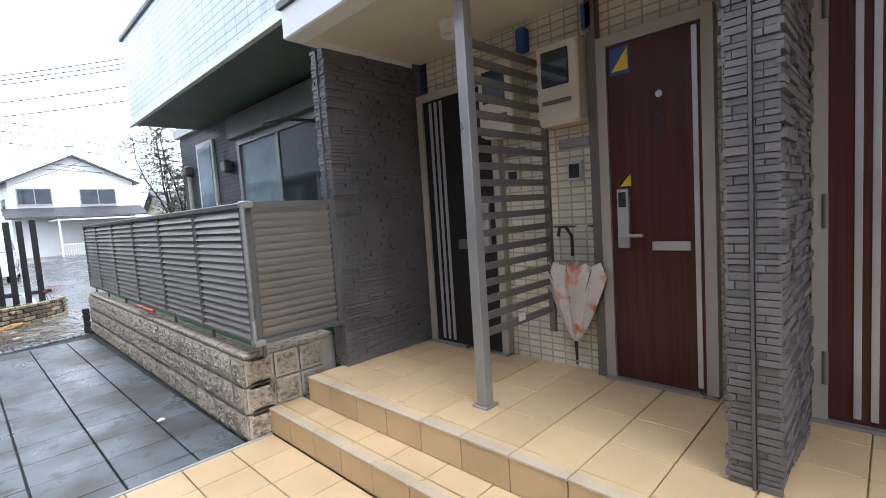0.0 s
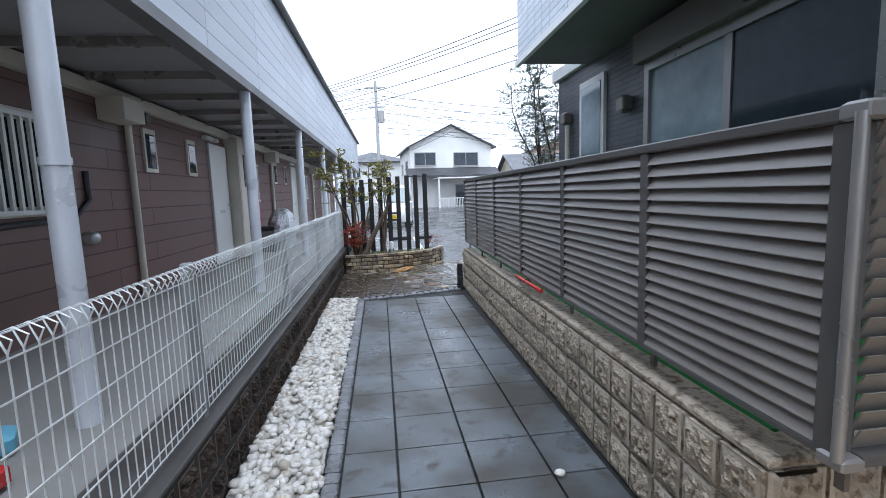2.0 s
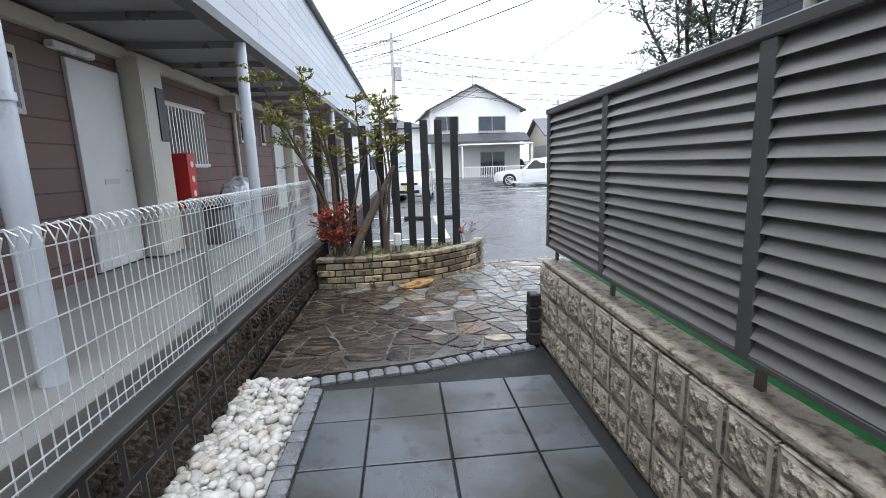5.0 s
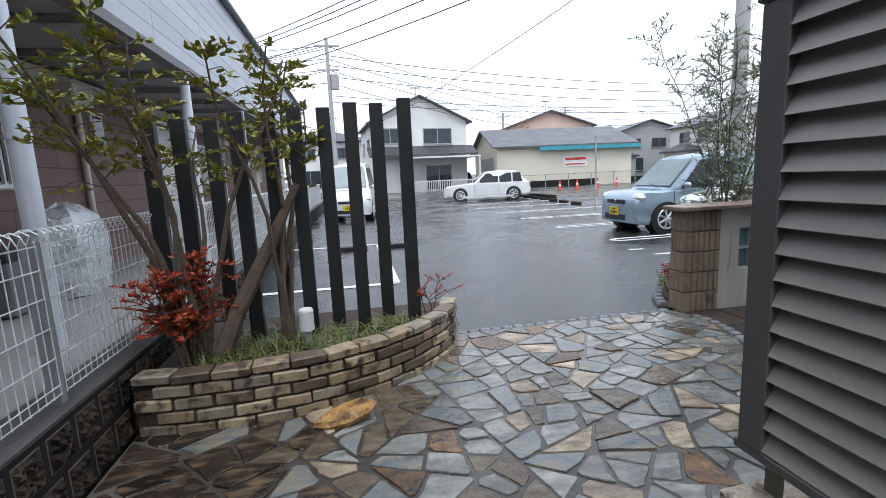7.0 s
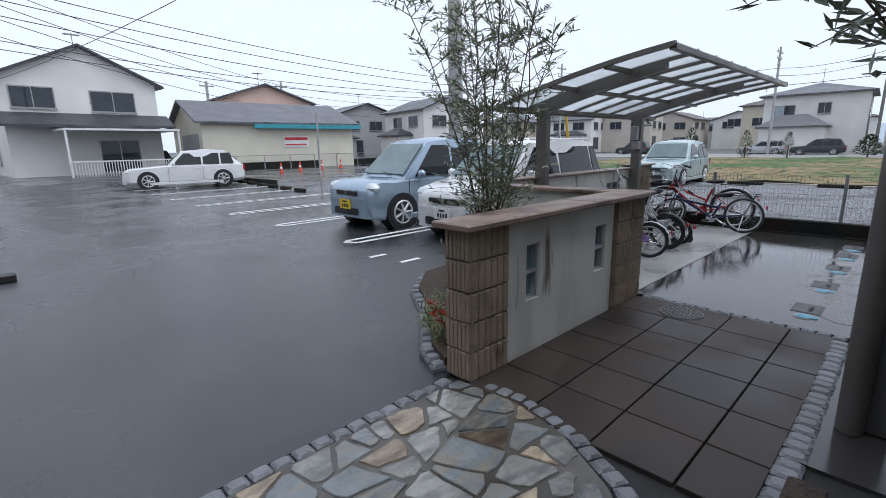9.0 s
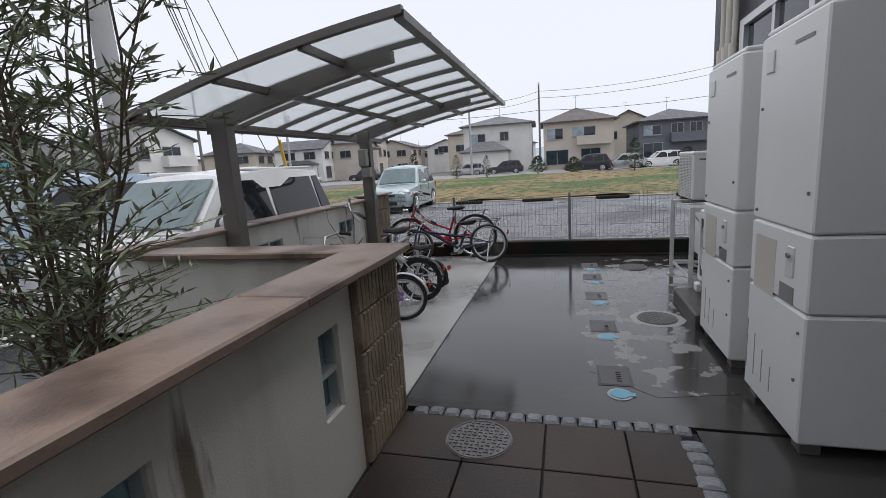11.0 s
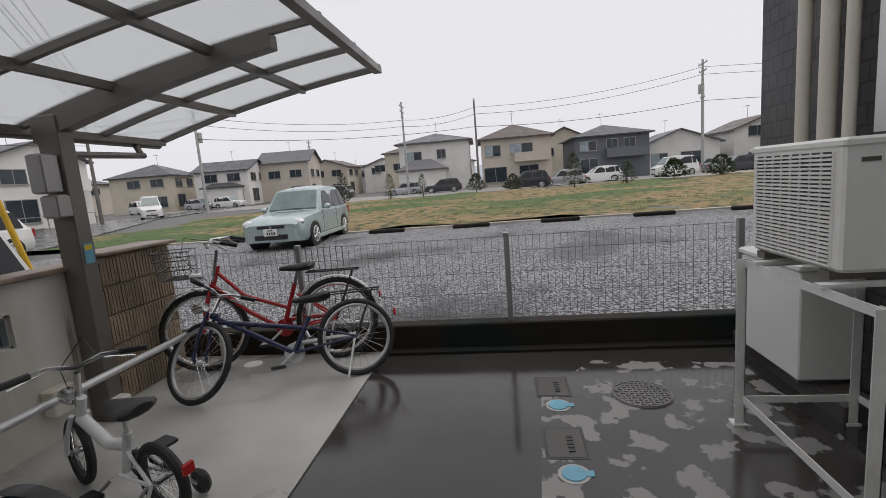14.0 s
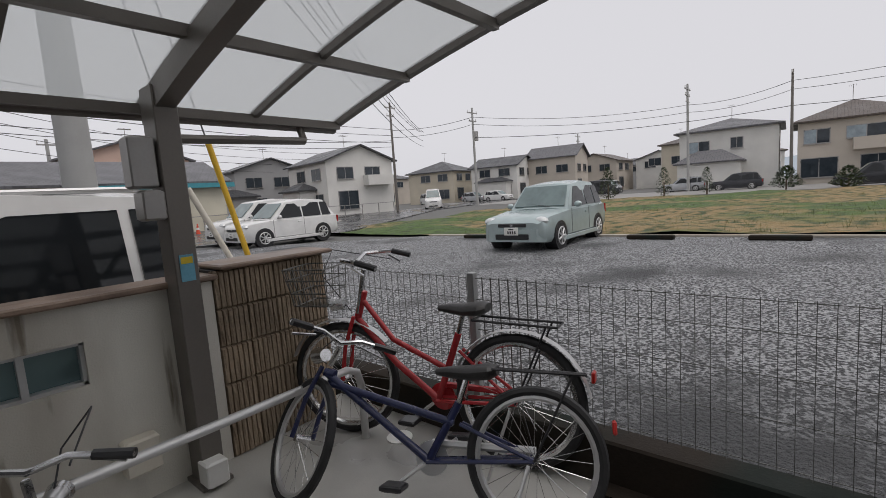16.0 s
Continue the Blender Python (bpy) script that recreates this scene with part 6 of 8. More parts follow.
def house_at(m, w, d, h, wall, roof, label, style="gable_x", rise=1.6, annex=None, windows=(), balcony=None, lean_to=None, aerial=True, name="house"):
    """A house on its own floor plan: x to w, y to d. windows: (face, u, z, width, height) with faces s, n, w, e."""
    o = holder(name, m, label, "house")
    wl = part("wall", G().box(0, 0, -0.3, w, d, h), wall, o)
    if style == "hip":
        part("roof", roof_hip(0, 0, w, d, h + 0.14, rise), roof, o)
    else:
        ax = style == "gable_x"
        if ax:
            for x in (0.0, w - 0.2):
                g = G().add([(x, 0, h), (x, d, h), (x, d / 2, h + rise), (x + 0.2, 0, h), (x + 0.2, d, h), (x + 0.2, d / 2, h + rise)], [(0, 2, 1), (3, 4, 5), (0, 3, 5, 2), (1, 2, 5, 4), (0, 1, 4, 3)])
                part("gable", g, wall, o)
        else:
            for y in (0.0, d - 0.2):
                g = G().add([(0, y, h), (w, y, h), (w / 2, y, h + rise), (0, y + 0.2, h), (w, y + 0.2, h), (w / 2, y + 0.2, h + rise)], [(0, 1, 2), (3, 5, 4), (0, 2, 5, 3), (1, 4, 5, 2), (0, 3, 4, 1)])
                part("gable", g, wall, o)
        part("roof", roof_gable(0, 0, w, d, h, rise, 0.45, ax), roof, o)
    place = {"s": lambda u, z, a, b, e: (u, -e, z, u + a, 0.02 - e * 0.2, z + b), "n": lambda u, z, a, b, e: (u, d - 0.02, z, u + a, d + e, z + b),
             "w": lambda u, z, a, b, e: (-e, u, z, 0.02, u + a, z + b), "e": lambda u, z, a, b, e: (w - 0.02, u, z, w + e, u + a, z + b)}
    for face, u, z, a, b in windows:
        f = part("window", G().box(*place[face](u - 0.07, z - 0.07, a + 0.14, b + 0.14, 0.05)), M["alu_light"], o)
        part("pane", G().box(*place[face](u, z, a / 2 - 0.03, b, 0.06)), M["win"], f)
        part("pane", G().box(*place[face](u + a / 2 + 0.03, z, a / 2 - 0.03, b, 0.06)), M["win_curtain"] if (int(u * 7) + int(z)) % 3 == 0 else M["win"], f)
        part("sill", G().box(*place[face](u - 0.1, z - 0.12, a + 0.2, 0.06, 0.12)), M["alu_light"], f)
    if annex:
        a0, b0, a1, b1, hh, rr = annex
        part("annex", G().box(a0, b0, -0.3, a1, b1, hh), wall, o)
        part("annex_roof", roof_hip(a0, b0, a1, b1, hh + 0.1, rr, 0.35), roof, o)
    if balcony:
        face, u, z, a = balcony
        bx = {"w": (-1.0, u, z, 0.0, u + a, z + 1.05), "s": (u, -1.0, z, u + a, 0.0, z + 1.05)}[face]
        part("balcony", G().box(*bx), wall, o)
    if lean_to:
        a0, b0, a1, b1, hh = lean_to
        part("carport_roof", G().box(a0, b0, hh, a1, b1, hh + 0.12), M["white"], o)
        for x, y in ((a0 + 0.1, b0 + 0.1), (a1 - 0.1, b0 + 0.1)):
            part("carport_post", G().cyl((x, y, -0.1), (x, y, hh), 0.07, None, 10), M["white"], o, "", True)
    if aerial:
        g = G().tube([(w * 0.6, d * 0.5, h + rise * 0.8), (w * 0.6, d * 0.5, h + rise + 1.7)], 0.025, 5)
        for i in range(4):
            g.tube([(w * 0.6 - 0.5, d * 0.5 + i * 0.16 - 0.2, h + rise + 1.6), (w * 0.6 + 0.5, d * 0.5 + i * 0.16 - 0.2, h + rise + 1.6)], 0.015, 4)
        part("aerial", g, M["alu"], o, "roof aerial")
    return o


# gabled house with carport, facing the entrance
o = house_at(pose(2.6, 48.3, -0.05, 0, 0, 4), 8.2, 9.5, 5.95, white_wall, tile_dark, "pale two-storey gabled house with carport", "gable_y", 2.0, None,
             [("s", 0.5, 4.2, 2.0, 1.15), ("s", 4.4, 4.1, 2.4, 1.2), ("s", 4.5, 0.2, 2.2, 2.0), ("w", 2.0, 3.6, 1.6, 1.1), ("w", 5.0, 0.8, 1.6, 1.2), ("w", 6.4, 3.6, 1.2, 1.0)], None, (2.1, -3.4, 8.3, 0.0, 2.75), True)
part("skirt_roof", G().loft([[(-0.5, y, 3.0 + 0.75 * t), (8.7, y, 3.0 + 0.75 * t), (8.7, y, 3.15 + 0.75 * t), (-0.5, y, 3.15 + 0.75 * t)] for y, t in ((-1.5, 0), (0.0, 1))]), tile_dark, o, "dark tiled skirt roof")
g = G()
for i in range(40):
    g.box(2.2 + i * 0.15, -3.5, 0.0, 2.24 + i * 0.15, -3.46, 0.95)
part("yard_railing", g.box(2.1, -3.51, 0.9, 8.4, -3.45, 0.97), M["white"], o, "white yard railing")
# flat-gabled pale workshop with a sign, pink house behind
o = house_at(pose(12.3, 45.0, -0.05, 0, 0, -4), 11.5, 9, 3.4, cream_wall, tile_grey, "long cream workshop with teal eaves", "gable_x", 1.6, None, [], None, None, False, "workshop")
part("teal_fascia", G().box(3.4, -0.6, 2.95, 12.0, -0.47, 3.25), pbr("teal", (0.05, 0.28, 0.34), 0.5), o)
part("shutter", G().box(-0.03, 1.0, 0, 0.02, 6.0, 2.6), grey_wall, o)
part("sign_board", G().box(5.6, -0.06, 1.6, 7.6, -0.02, 2.4), M["white"], o, "white sign with red bars")
part("sign_bar", G().box(5.7, -0.09, 2.12, 7.5, -0.06, 2.32).box(5.7, -0.09, 1.74, 7.4, -0.06, 1.84), M["red"], o)
house_at(pose(17.0, 55.5, -0.05, 0, 0, -4), 9, 8, 5.9, pink_wall, tile_grey, "pink house behind the workshop", "gable_y", 1.5, None, [("s", 2, 3.4, 2, 1.1)])
# dark-roofed pair on the corner
SIX = [("w", 1.2, 3.7, 1.8, 1.1), ("w", 4.6, 3.7, 1.8, 1.1), ("s", 1.2, 3.7, 1.8, 1.1), ("s", 4.5, 3.7, 1.8, 1.1), ("w", 1.0, 0.7, 2.0, 1.5), ("s", 1.2, 0.6, 2.2, 1.8)]
house_at(pose(34.0, 63, -0.05, 0, 0, -8), 8.5, 8, 5.6, grey_wall, tile_dark, "grey two-storey house with dark tiled roof", "gable_y", 1.4, (-2.5, -2.0, 1.5, 1.0, 2.6, 0.8), SIX)
house_at(pose(36.5, 49.5, -0.05, 0, 0, -8), 8.0, 8.5, 5.5, white_wall, tile_dark, "white and dark two-storey house on the corner", "gable_y", 1.5, (-1.8, 2.5, 0.2, 6.5, 2.7, 0.7), SIX, ("s", 4.2, 2.9, 3.2))
# row beyond the field, from the side road to the house corner
house_at(pose(70, 60, -0.05, 0, 0, 10), 9, 9, 5.2, yellow_wall, tile_dark, "ochre house with broad dark roof", "hip", 2.0, None, SIX)
house_at(pose(72, 49, -0.05, 0, 0, 8), 8, 8, 5.3, white_wall, tile_dark, "white two-storey house with dark roof", "gable_y", 1.5, (-2, 1, 0.1, 6, 2.8, 0.6), SIX)
house_at(pose(78, 42, -0.05, 0, 0, 8), 7.5, 8, 6.2, beige_wall, tile_grey, "tall beige house with steep grey roof", "gable_y", 1.8, None, SIX)
house_at(pose(92, 40.5, -0.05), 9, 8, 5.4, beige_wall, tile_brown, "beige house in the far row", "gable_x", 1.4, None, SIX)
house_at(pose(98, 31, -0.05), 9, 8, 5.2, white_wall, tile_grey, "pale house in the far row", "gable_x", 1.3, None, SIX)
house_at(pose(88, 27.5, -0.05), 4.5, 4.5, 6.6, yellow_wall, tile_brown, "narrow ochre tower house", "hip", 0.9, None, SIX[:2])
house_at(pose(96, 22.5, -0.05), 10, 6, 3.2, white_wall, tile_grey, "low white shed in the far row", "gable_x", 0.8, None, [], None, None, False, "shed")
house_at(pose(65, 15.3, -0.05, 0, 0, 3), 9, 8.8, 6.0, white_wall, tile_grey, "white two-storey house with grey roof", "hip", 1.4, (-3.2, 3.0, 0.1, 8.5, 2.7, 1.2), [("w", 6.0, 3.9, 1.9, 1.1), ("w", 3.0, 4.1, 1.0, 1.0), ("s", 2.0, 3.6, 1.6, 1.2), ("s", 5.0, 0.8, 1.8, 1.6)])
house_at(pose(64, 5.5, -0.05, 0, 0, 2), 9, 8.3, 5.6, beige_wall, tile_brown, "beige two-storey house with hipped dark roof", "hip", 1.9, None, [("w", 6.0, 3.7, 1.8, 1.2), ("w", 2.2, 3.9, 2.6, 1.0), ("w", 5.4, 0.6, 2.6, 1.7), ("w", 1.6, 0.6, 2.2, 1.7)], ("w", 0.4, 2.8, 4.0))
house_at(pose(80, -1.0, -0.05), 7, 6, 6.2, yellow_wall, tile_brown, "small ochre and orange house", "gable_x", 1.5, None, SIX[:2])
house_at(pose(64, -5.6, -0.05, 0, 0, 2), 9, 8.4, 4.9, dark_wall, tile_dark, "dark grey and white modern house", "hip", 1.5, None, [("w", 6.0, 3.4, 1.8, 1.0), ("w", 1.6, 3.5, 1.2, 1.0), ("w", 3.6, 3.5, 1.2, 1.0), ("w", 5.8, 0.8, 2.0, 1.6)], ("w", 0.4, 2.4, 4.6))
house_at(pose(67, -14.5, -0.05), 9, 9, 3.4, white_wall, tile_grey, "low pale house with one storey and grey roof", "gable_x", 1.7, None, [("w", 2, 0.8, 2.4, 1.6), ("w", 6, 0.8, 1.8, 1.6)])
house_at(pose(68, -24.5, -0.05), 9, 8, 4.6, white_wall, tile_brown, "white house with brown roof", "gable_x", 1.5, None, SIX)
house_at(pose(58, -29, -0.05), 7, 8.5, 7.4, white_wall, tile_dark, "tall white three-storey house", "gable_y", 0.7, (-1, 2, 0.1, 8, 4.6, 0.2), [("w", 1.4, 5.4, 1.2, 1.4), ("w", 2.0, 2.4, 2.6, 1.2)])
for i in range(9):
    house_at(pose(112 + 5 * (i % 3), 70 - 13 * i, -0.05, 0, 0, 7 * (i % 3)), 10, 9, 5.2 + 0.5 * (i % 2), (beige_wall, white_wall, grey_wall)[i % 3], (tile_grey, tile_brown, tile_dark)[i % 3], "distant two-storey house of the far street", ("gable_x", "hip", "gable_y")[i % 3], 1.6, None, SIX[:4])
for i in range(5):
    house_at(pose(-6 - 11 * i, 62 + 3 * (i % 2), -0.05), 9, 9, 5.4, (white_wall, beige_wall, grey_wall)[i % 3], (tile_dark, tile_grey)[i % 2], "distant house behind the car park", ("hip", "gable_y")[i % 2], 1.6, None, SIX)
for i in range(4):
    house_at(pose(40 + 12 * i, 80 + 4 * (i % 2), -0.05), 9.5, 9, 5.4, (beige_wall, white_wall, grey_wall)[i % 3], (tile_grey, tile_dark)[i % 2], "distant house down the side road", ("gable_x", "hip")[i % 2], 1.6, None, SIX)
# boundary wall, railings and side road
setting("road_side", G().prism([(20, 27), (42, 40), (95, 52), (95, 57), (38, 46), (14, 31)], -0.2, -0.005), M["asphalt"], "narrow wet side road past the field", "road")
setting("road_far", G().prism([(46.8, -60), (60, -60), (64, 60), (49, 40)], -0.2, -0.04), M["corridor"], "pale paved parking strip beyond the field", "parking strip")
setting("wall_boundary", G().box(9.6, 28.5, -0.1, 9.8, 45, 0.18).box(10.4, 44.4, -0.1, 30, 44.6, 0.5), M["kerb"], "low concrete boundary kerb of the far lot", "kerb")
g = G().box(12, 44.0, 0.95, 40, 44.04, 1.0)
for i in range(15):
    g.box(12 + 2 * i, 43.99, -0.1, 12.06 + 2 * i, 44.05, 1.0)
thing("guard_rail", g, M["alu_light"], "grey pipe railing along the far lot", "railing")
g = G()
for i in range(60):
    g.box(52.6, -60 + i * 0.5, 0, 52.7, -59.6 + i * 0.5, 1.6)
thing("far_fence", g, pbr("rust_fence", (0.16, 0.075, 0.055), 0.7), "rust-brown slatted fence beyond the field", "fence")
cone_mat = pbr("cone_red", (0.6, 0.07, 0.03), 0.5)
for x, y in ((14.2, 37.5), (16.0, 38.6), (18.0, 39.4), (20, 40.2)):
    c = holder("traffic_cone", (x, y, -0.05), "red traffic cone with white band", "traffic cone", "traffic cones")
    part("body", G().cyl((0, 0, 0), (0, 0, 0.65), 0.13, 0.03, 12), cone_mat, c, "", True)
    part("foot", G().box(-0.18, -0.18, 0, 0.18, 0.18, 0.03), cone_mat, c)
    part("band", G().cyl((0, 0, 0.3), (0, 0, 0.42), 0.088, 0.07, 12), M["white"], c, "", True)
for i in range(9):
    thing("wheel_stop", G().box(8.8 + 0.1 * i, 24.5 + 1.25 * i, -0.02, 8.95 + 0.1 * i, 25.1 + 1.25 * i, 0.1, 0.02), M["kerb"], "dark wheel stop in the car park", "wheel stop", "wheel stops of the car park")
for x in (0.55, 1.35):
    thing("wheel_stop", G().box(x - 0.28, 17.2, -0.02, x + 0.25, 17.32, 0.09, 0.02), M["plastic_black"], "black rubber wheel stop", "wheel stop", "wheel stops of the car park")

# bay markings
def mark(pts, w=0.1):
    g = G()
    for (x0, y0), (x1, y1) in zip(pts, pts[1:]):
        d = math.hypot(x1 - x0, y1 - y0)
        nx, ny = -(y1 - y0) / d * w / 2, (x1 - x0) / d * w / 2
        g.add([(x0 + nx, y0 + ny, -0.006), (x1 + nx, y1 + ny, -0.006), (x1 - nx, y1 - ny, -0.006), (x0 - nx, y0 - ny, -0.006)], [(3, 2, 1, 0)])
    setting("line_marking", g, M["line"], "worn white parking bay line", "road marking")


for i in range(7):
    y = 16.25 + 2.35 * i
    mark([(9.4, y + 0.12), (5.35, y + 0.12), (5.22, y), (5.35, y - 0.12), (9.4, y - 0.12)])
mark([(1.05, 14.3), (1.05, 17.9), (-0.7, 17.9)], 0.12)
mark([(1.05, 14.3), (-0.7, 14.3)], 0.12)
mark([(4.9, 15.2), (5.15, 15.2)], 0.08)
mark([(5.0, 14.7), (5.3, 14.7)], 0.08)


# utility poles and cables
def pole(x, y, h, arms, label, r=0.17, trafo=False, mat="pole"):
    p = holder("utility_pole", (x, y, -0.1), label, "utility pole", "utility poles")
    part("shaft", G().tube([(0, 0, 0), (0, 0, h)], [r, r * 0.62], 12), M[mat], p, "", True)
    for z, w in arms:
        a = part("cross_arm", G().box(-w / 2, -0.05, h - z - 0.05, w / 2, 0.05, h - z + 0.05), M["alu_light"], p)
        for s in (-0.45, 0, 0.45):
            part("insulator", G().cyl((w * s, 0, h - z + 0.05), (w * s, 0, h - z + 0.25), 0.05, 0.03, 8), M["white"], a, "", True)
    if trafo:
        part("transformer", G().cyl((0.35, 0, h - 3.2), (0.35, 0, h - 2.3), 0.28, None, 14), M["alu_light"], p, "grey transformer drum", True)
    return p


pole(-0.3, 41, 10.5, ((0.5, 1.6), (2.0, 1.4)), "concrete utility pole with transformer by the car park", 0.17, True)
pole(9.78, 18.4, 9.5, ((0.6, 1.4),), "pale concrete utility pole behind the shrub", 0.19)
pole(25.5, 60, 8.5, ((0.4, 1.4), (1.1, 1.0)), "utility pole behind the workshop")
pole(16.6, 56, 7.5, ((0.4, 1.2),), "utility pole behind the gabled house")
pole(41.5, 45, 10.8, ((0.5, 1.4), (1.3, 1.0)), "dark leaning utility pole on the side road", 0.15, False, "alu")
pole(47, 39, 9.8, ((0.5, 1.6), (1.3, 1.2)), "utility pole by the side road", 0.15, True)
pole(84, 44, 10, ((0.5, 1.8), (1.3, 1.2)), "utility pole in the far row", 0.16)
pole(60, 22.3, 10.5, ((0.5, 2.2), (1.1, 1.8), (1.7, 1.2)), "utility pole with three cross-arms", 0.15)
pole(57, 13.9, 9.6, ((0.3, 0.8),), "dark utility pole beyond the field", 0.14, False, "alu")
pole(57, -8.6, 11.0, ((0.4, 2.0), (1.1, 1.6), (3.6, 0.9)), "utility pole with many cross-arms beside the tall house", 0.17, True)
mk = holder("marker_post", (8.5, 22.7, -0.05), "thin pale marker post at the bay edge", "post")
part("shaft", G().cyl((0, 0, 0), (0, 0, 2.4), 0.03, None, 8), M["pole"], mk, "", True)


def cable(a, b, sag, r=0.02):
    pts = []
    for i in range(13):
        t = i / 12
        pts.append((a[0] + (b[0] - a[0]) * t, a[1] + (b[1] - a[1]) * t, a[2] + (b[2] - a[2]) * t - sag * 4 * t * (1 - t)))
    thing("cable", G().tube(pts, r, 5, False), M["wire"], "thin dark overhead cable", "cable", "overhead cables")


for z, s in ((9.9, 0.5), (9.1, 0.5), (8.4, 0.5), (7.6, 0.6)):
    cable((-0.3, 41, z), (-60, 47, z), 1.0)
    cable((-0.3, 41, z), (25.5, 60, z - 1.8), s)
    cable((25.5, 60, z - 1.8), (58, 66, z - 1.4), s)
cable((-0.3, 41, 6.8), (41.5, 45, 7.0), 0.9)
cable((-0.3, 41, 6.4), (41.5, 45, 6.4), 0.8)
for dx, dz in ((-0.6, 0.0), (0.0, 0.0), (0.6, 0.0), (0.1, 0.9), (0.1, 1.5)):
    cable((9.78 + dx, 18.4, 9.0 - dz), (-14 + dx, 48, 9.6 - dz), 0.9, 0.02)
    cable((9.78 + dx, 18.4, 9.0 - dz), (46 + dx * 0.5, 45, 8.1 - dz), 1.0, 0.02)
    cable((-14 + dx, 48, 9.6 - dz), (-0.3 + dx, 41, 9.9 - dz), 0.3, 0.02)
for dz in (0.0, 0.6, 1.3):
    cable((-0.3, 41, 9.3 - dz), (41.5, 45, 8.1 - dz), 0.8, 0.022)
cable((9.78, 18.4, 7.6), (2.6, 49, 5.6), 0.4, 0.014)
for dz in (0, 0.7):
    cable((41.5, 45, 8.0 - dz), (47, 39, 8.8 - dz), 0.3)
    cable((47, 39, 8.8 - dz), (60, 22.3, 8.4 - dz), 0.6)
    cable((60, 22.3, 8.4 - dz), (57, 13.9, 8.6 - dz), 0.4)
    cable((57, 13.9, 8.6 - dz), (57, -8.6, 10.2 - dz), 0.7)
    cable((57, -8.6, 10.2 - dz), (58, -60, 10 - dz), 0.6)
cable((47, 39, 6.8), (57, 13.9, 6.6), 0.6, 0.025)
cable((57, 13.9, 6.6), (57, -8.6, 7.0), 0.5, 0.025)
cable((57, -8.6, 7.0), (57, -60, 7), 0.5, 0.025)
# yellow guy-wire guards by the wall
M["guard_yellow"] = pbr("guard_yellow", (0.62, 0.38, 0.03), 0.5, 0, 4, 0.2, 0.1)
for a, b, m in (((10.56, 15.6, -0.05), (10.11, 15.62, 1.92), "guard_yellow"), ((10.58, 15.58, -0.05), (9.89, 15.6, 1.49), "cream")):
    thing("guy_guard", G().tube([a, b], 0.026, 10), M[m], ("yellow" if m == "guard_yellow" else "pale weathered") + " tube guarding a guy wire beside the wagon", "guy wire guard", smooth=True)
cable((10.11, 15.62, 1.9), (9.78, 18.3, 8.6), 0.0, 0.008)
cable((9.89, 15.6, 1.48), (9.78, 18.25, 7.4), 0.0, 0.008)
van = car("kei_truck", pose(43.0, 41.5, -0.05, 0, 0, 40), 4.2, 1.7, 2.0, pearl, "white van stopped on the side road", 0.1, 0.16, 0.3, 0.95, 0.99, 0.55, 0.4, detail=False, group="cars beyond the field")
# far hills; their pale blue-grey base colour stands in for distance haze
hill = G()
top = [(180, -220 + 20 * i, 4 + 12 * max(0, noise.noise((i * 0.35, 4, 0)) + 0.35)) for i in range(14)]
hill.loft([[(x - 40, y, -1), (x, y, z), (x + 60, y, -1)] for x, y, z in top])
setting("backdrop_hills", hill, pbr("far_hills", (0.33, 0.38, 0.43), 0.9, 0, 0.02, 0.1, 0), "hills on the horizon, coloured blue-grey for haze", "hills", True)


# ---- plants ----
def leaf_mat(name, col, other=None, lo=0.5, hi=0.7):
    m = pbr(name, col, 0.4, 0, 6, 0.35, 0, 10)
    n, l = m.node_tree.nodes, m.node_tree.links
    p = n["Principled BSDF"]
    geo, hs = n.new("ShaderNodeNewGeometry"), n.new("ShaderNodeMix")
    hs.data_type = "RGBA"
    hs.inputs[7].default_value = (*(other or tuple(c * 0.55 for c in col)), 1)
    l.new(geo.outputs["Random Per Island"], hs.inputs[0])
    l.new(p.inputs["Base Color"].links[0].from_socket, hs.inputs[6])
    l.new(hs.outputs[2], p.inputs["Base Color"])
    return m


def leaf_blade(g, at, way, up, length, width):
    """One leaf: a slim folded blade of two faces."""
    side = way.cross(up)
    side = side.normalized() * width if side.length > 1e-4 else Vector((width, 0, 0))
    n = side.cross(way).normalized() * width * 0.5
    a, b, c = at, at + way * length * 0.45, at + way * length
    g.add([a, b + side + n * 0.6, c, b - side + n * 0.6, b - n * 0.4], [(0, 4, 1), (4, 2, 1), (0, 3, 4), (4, 3, 2)])


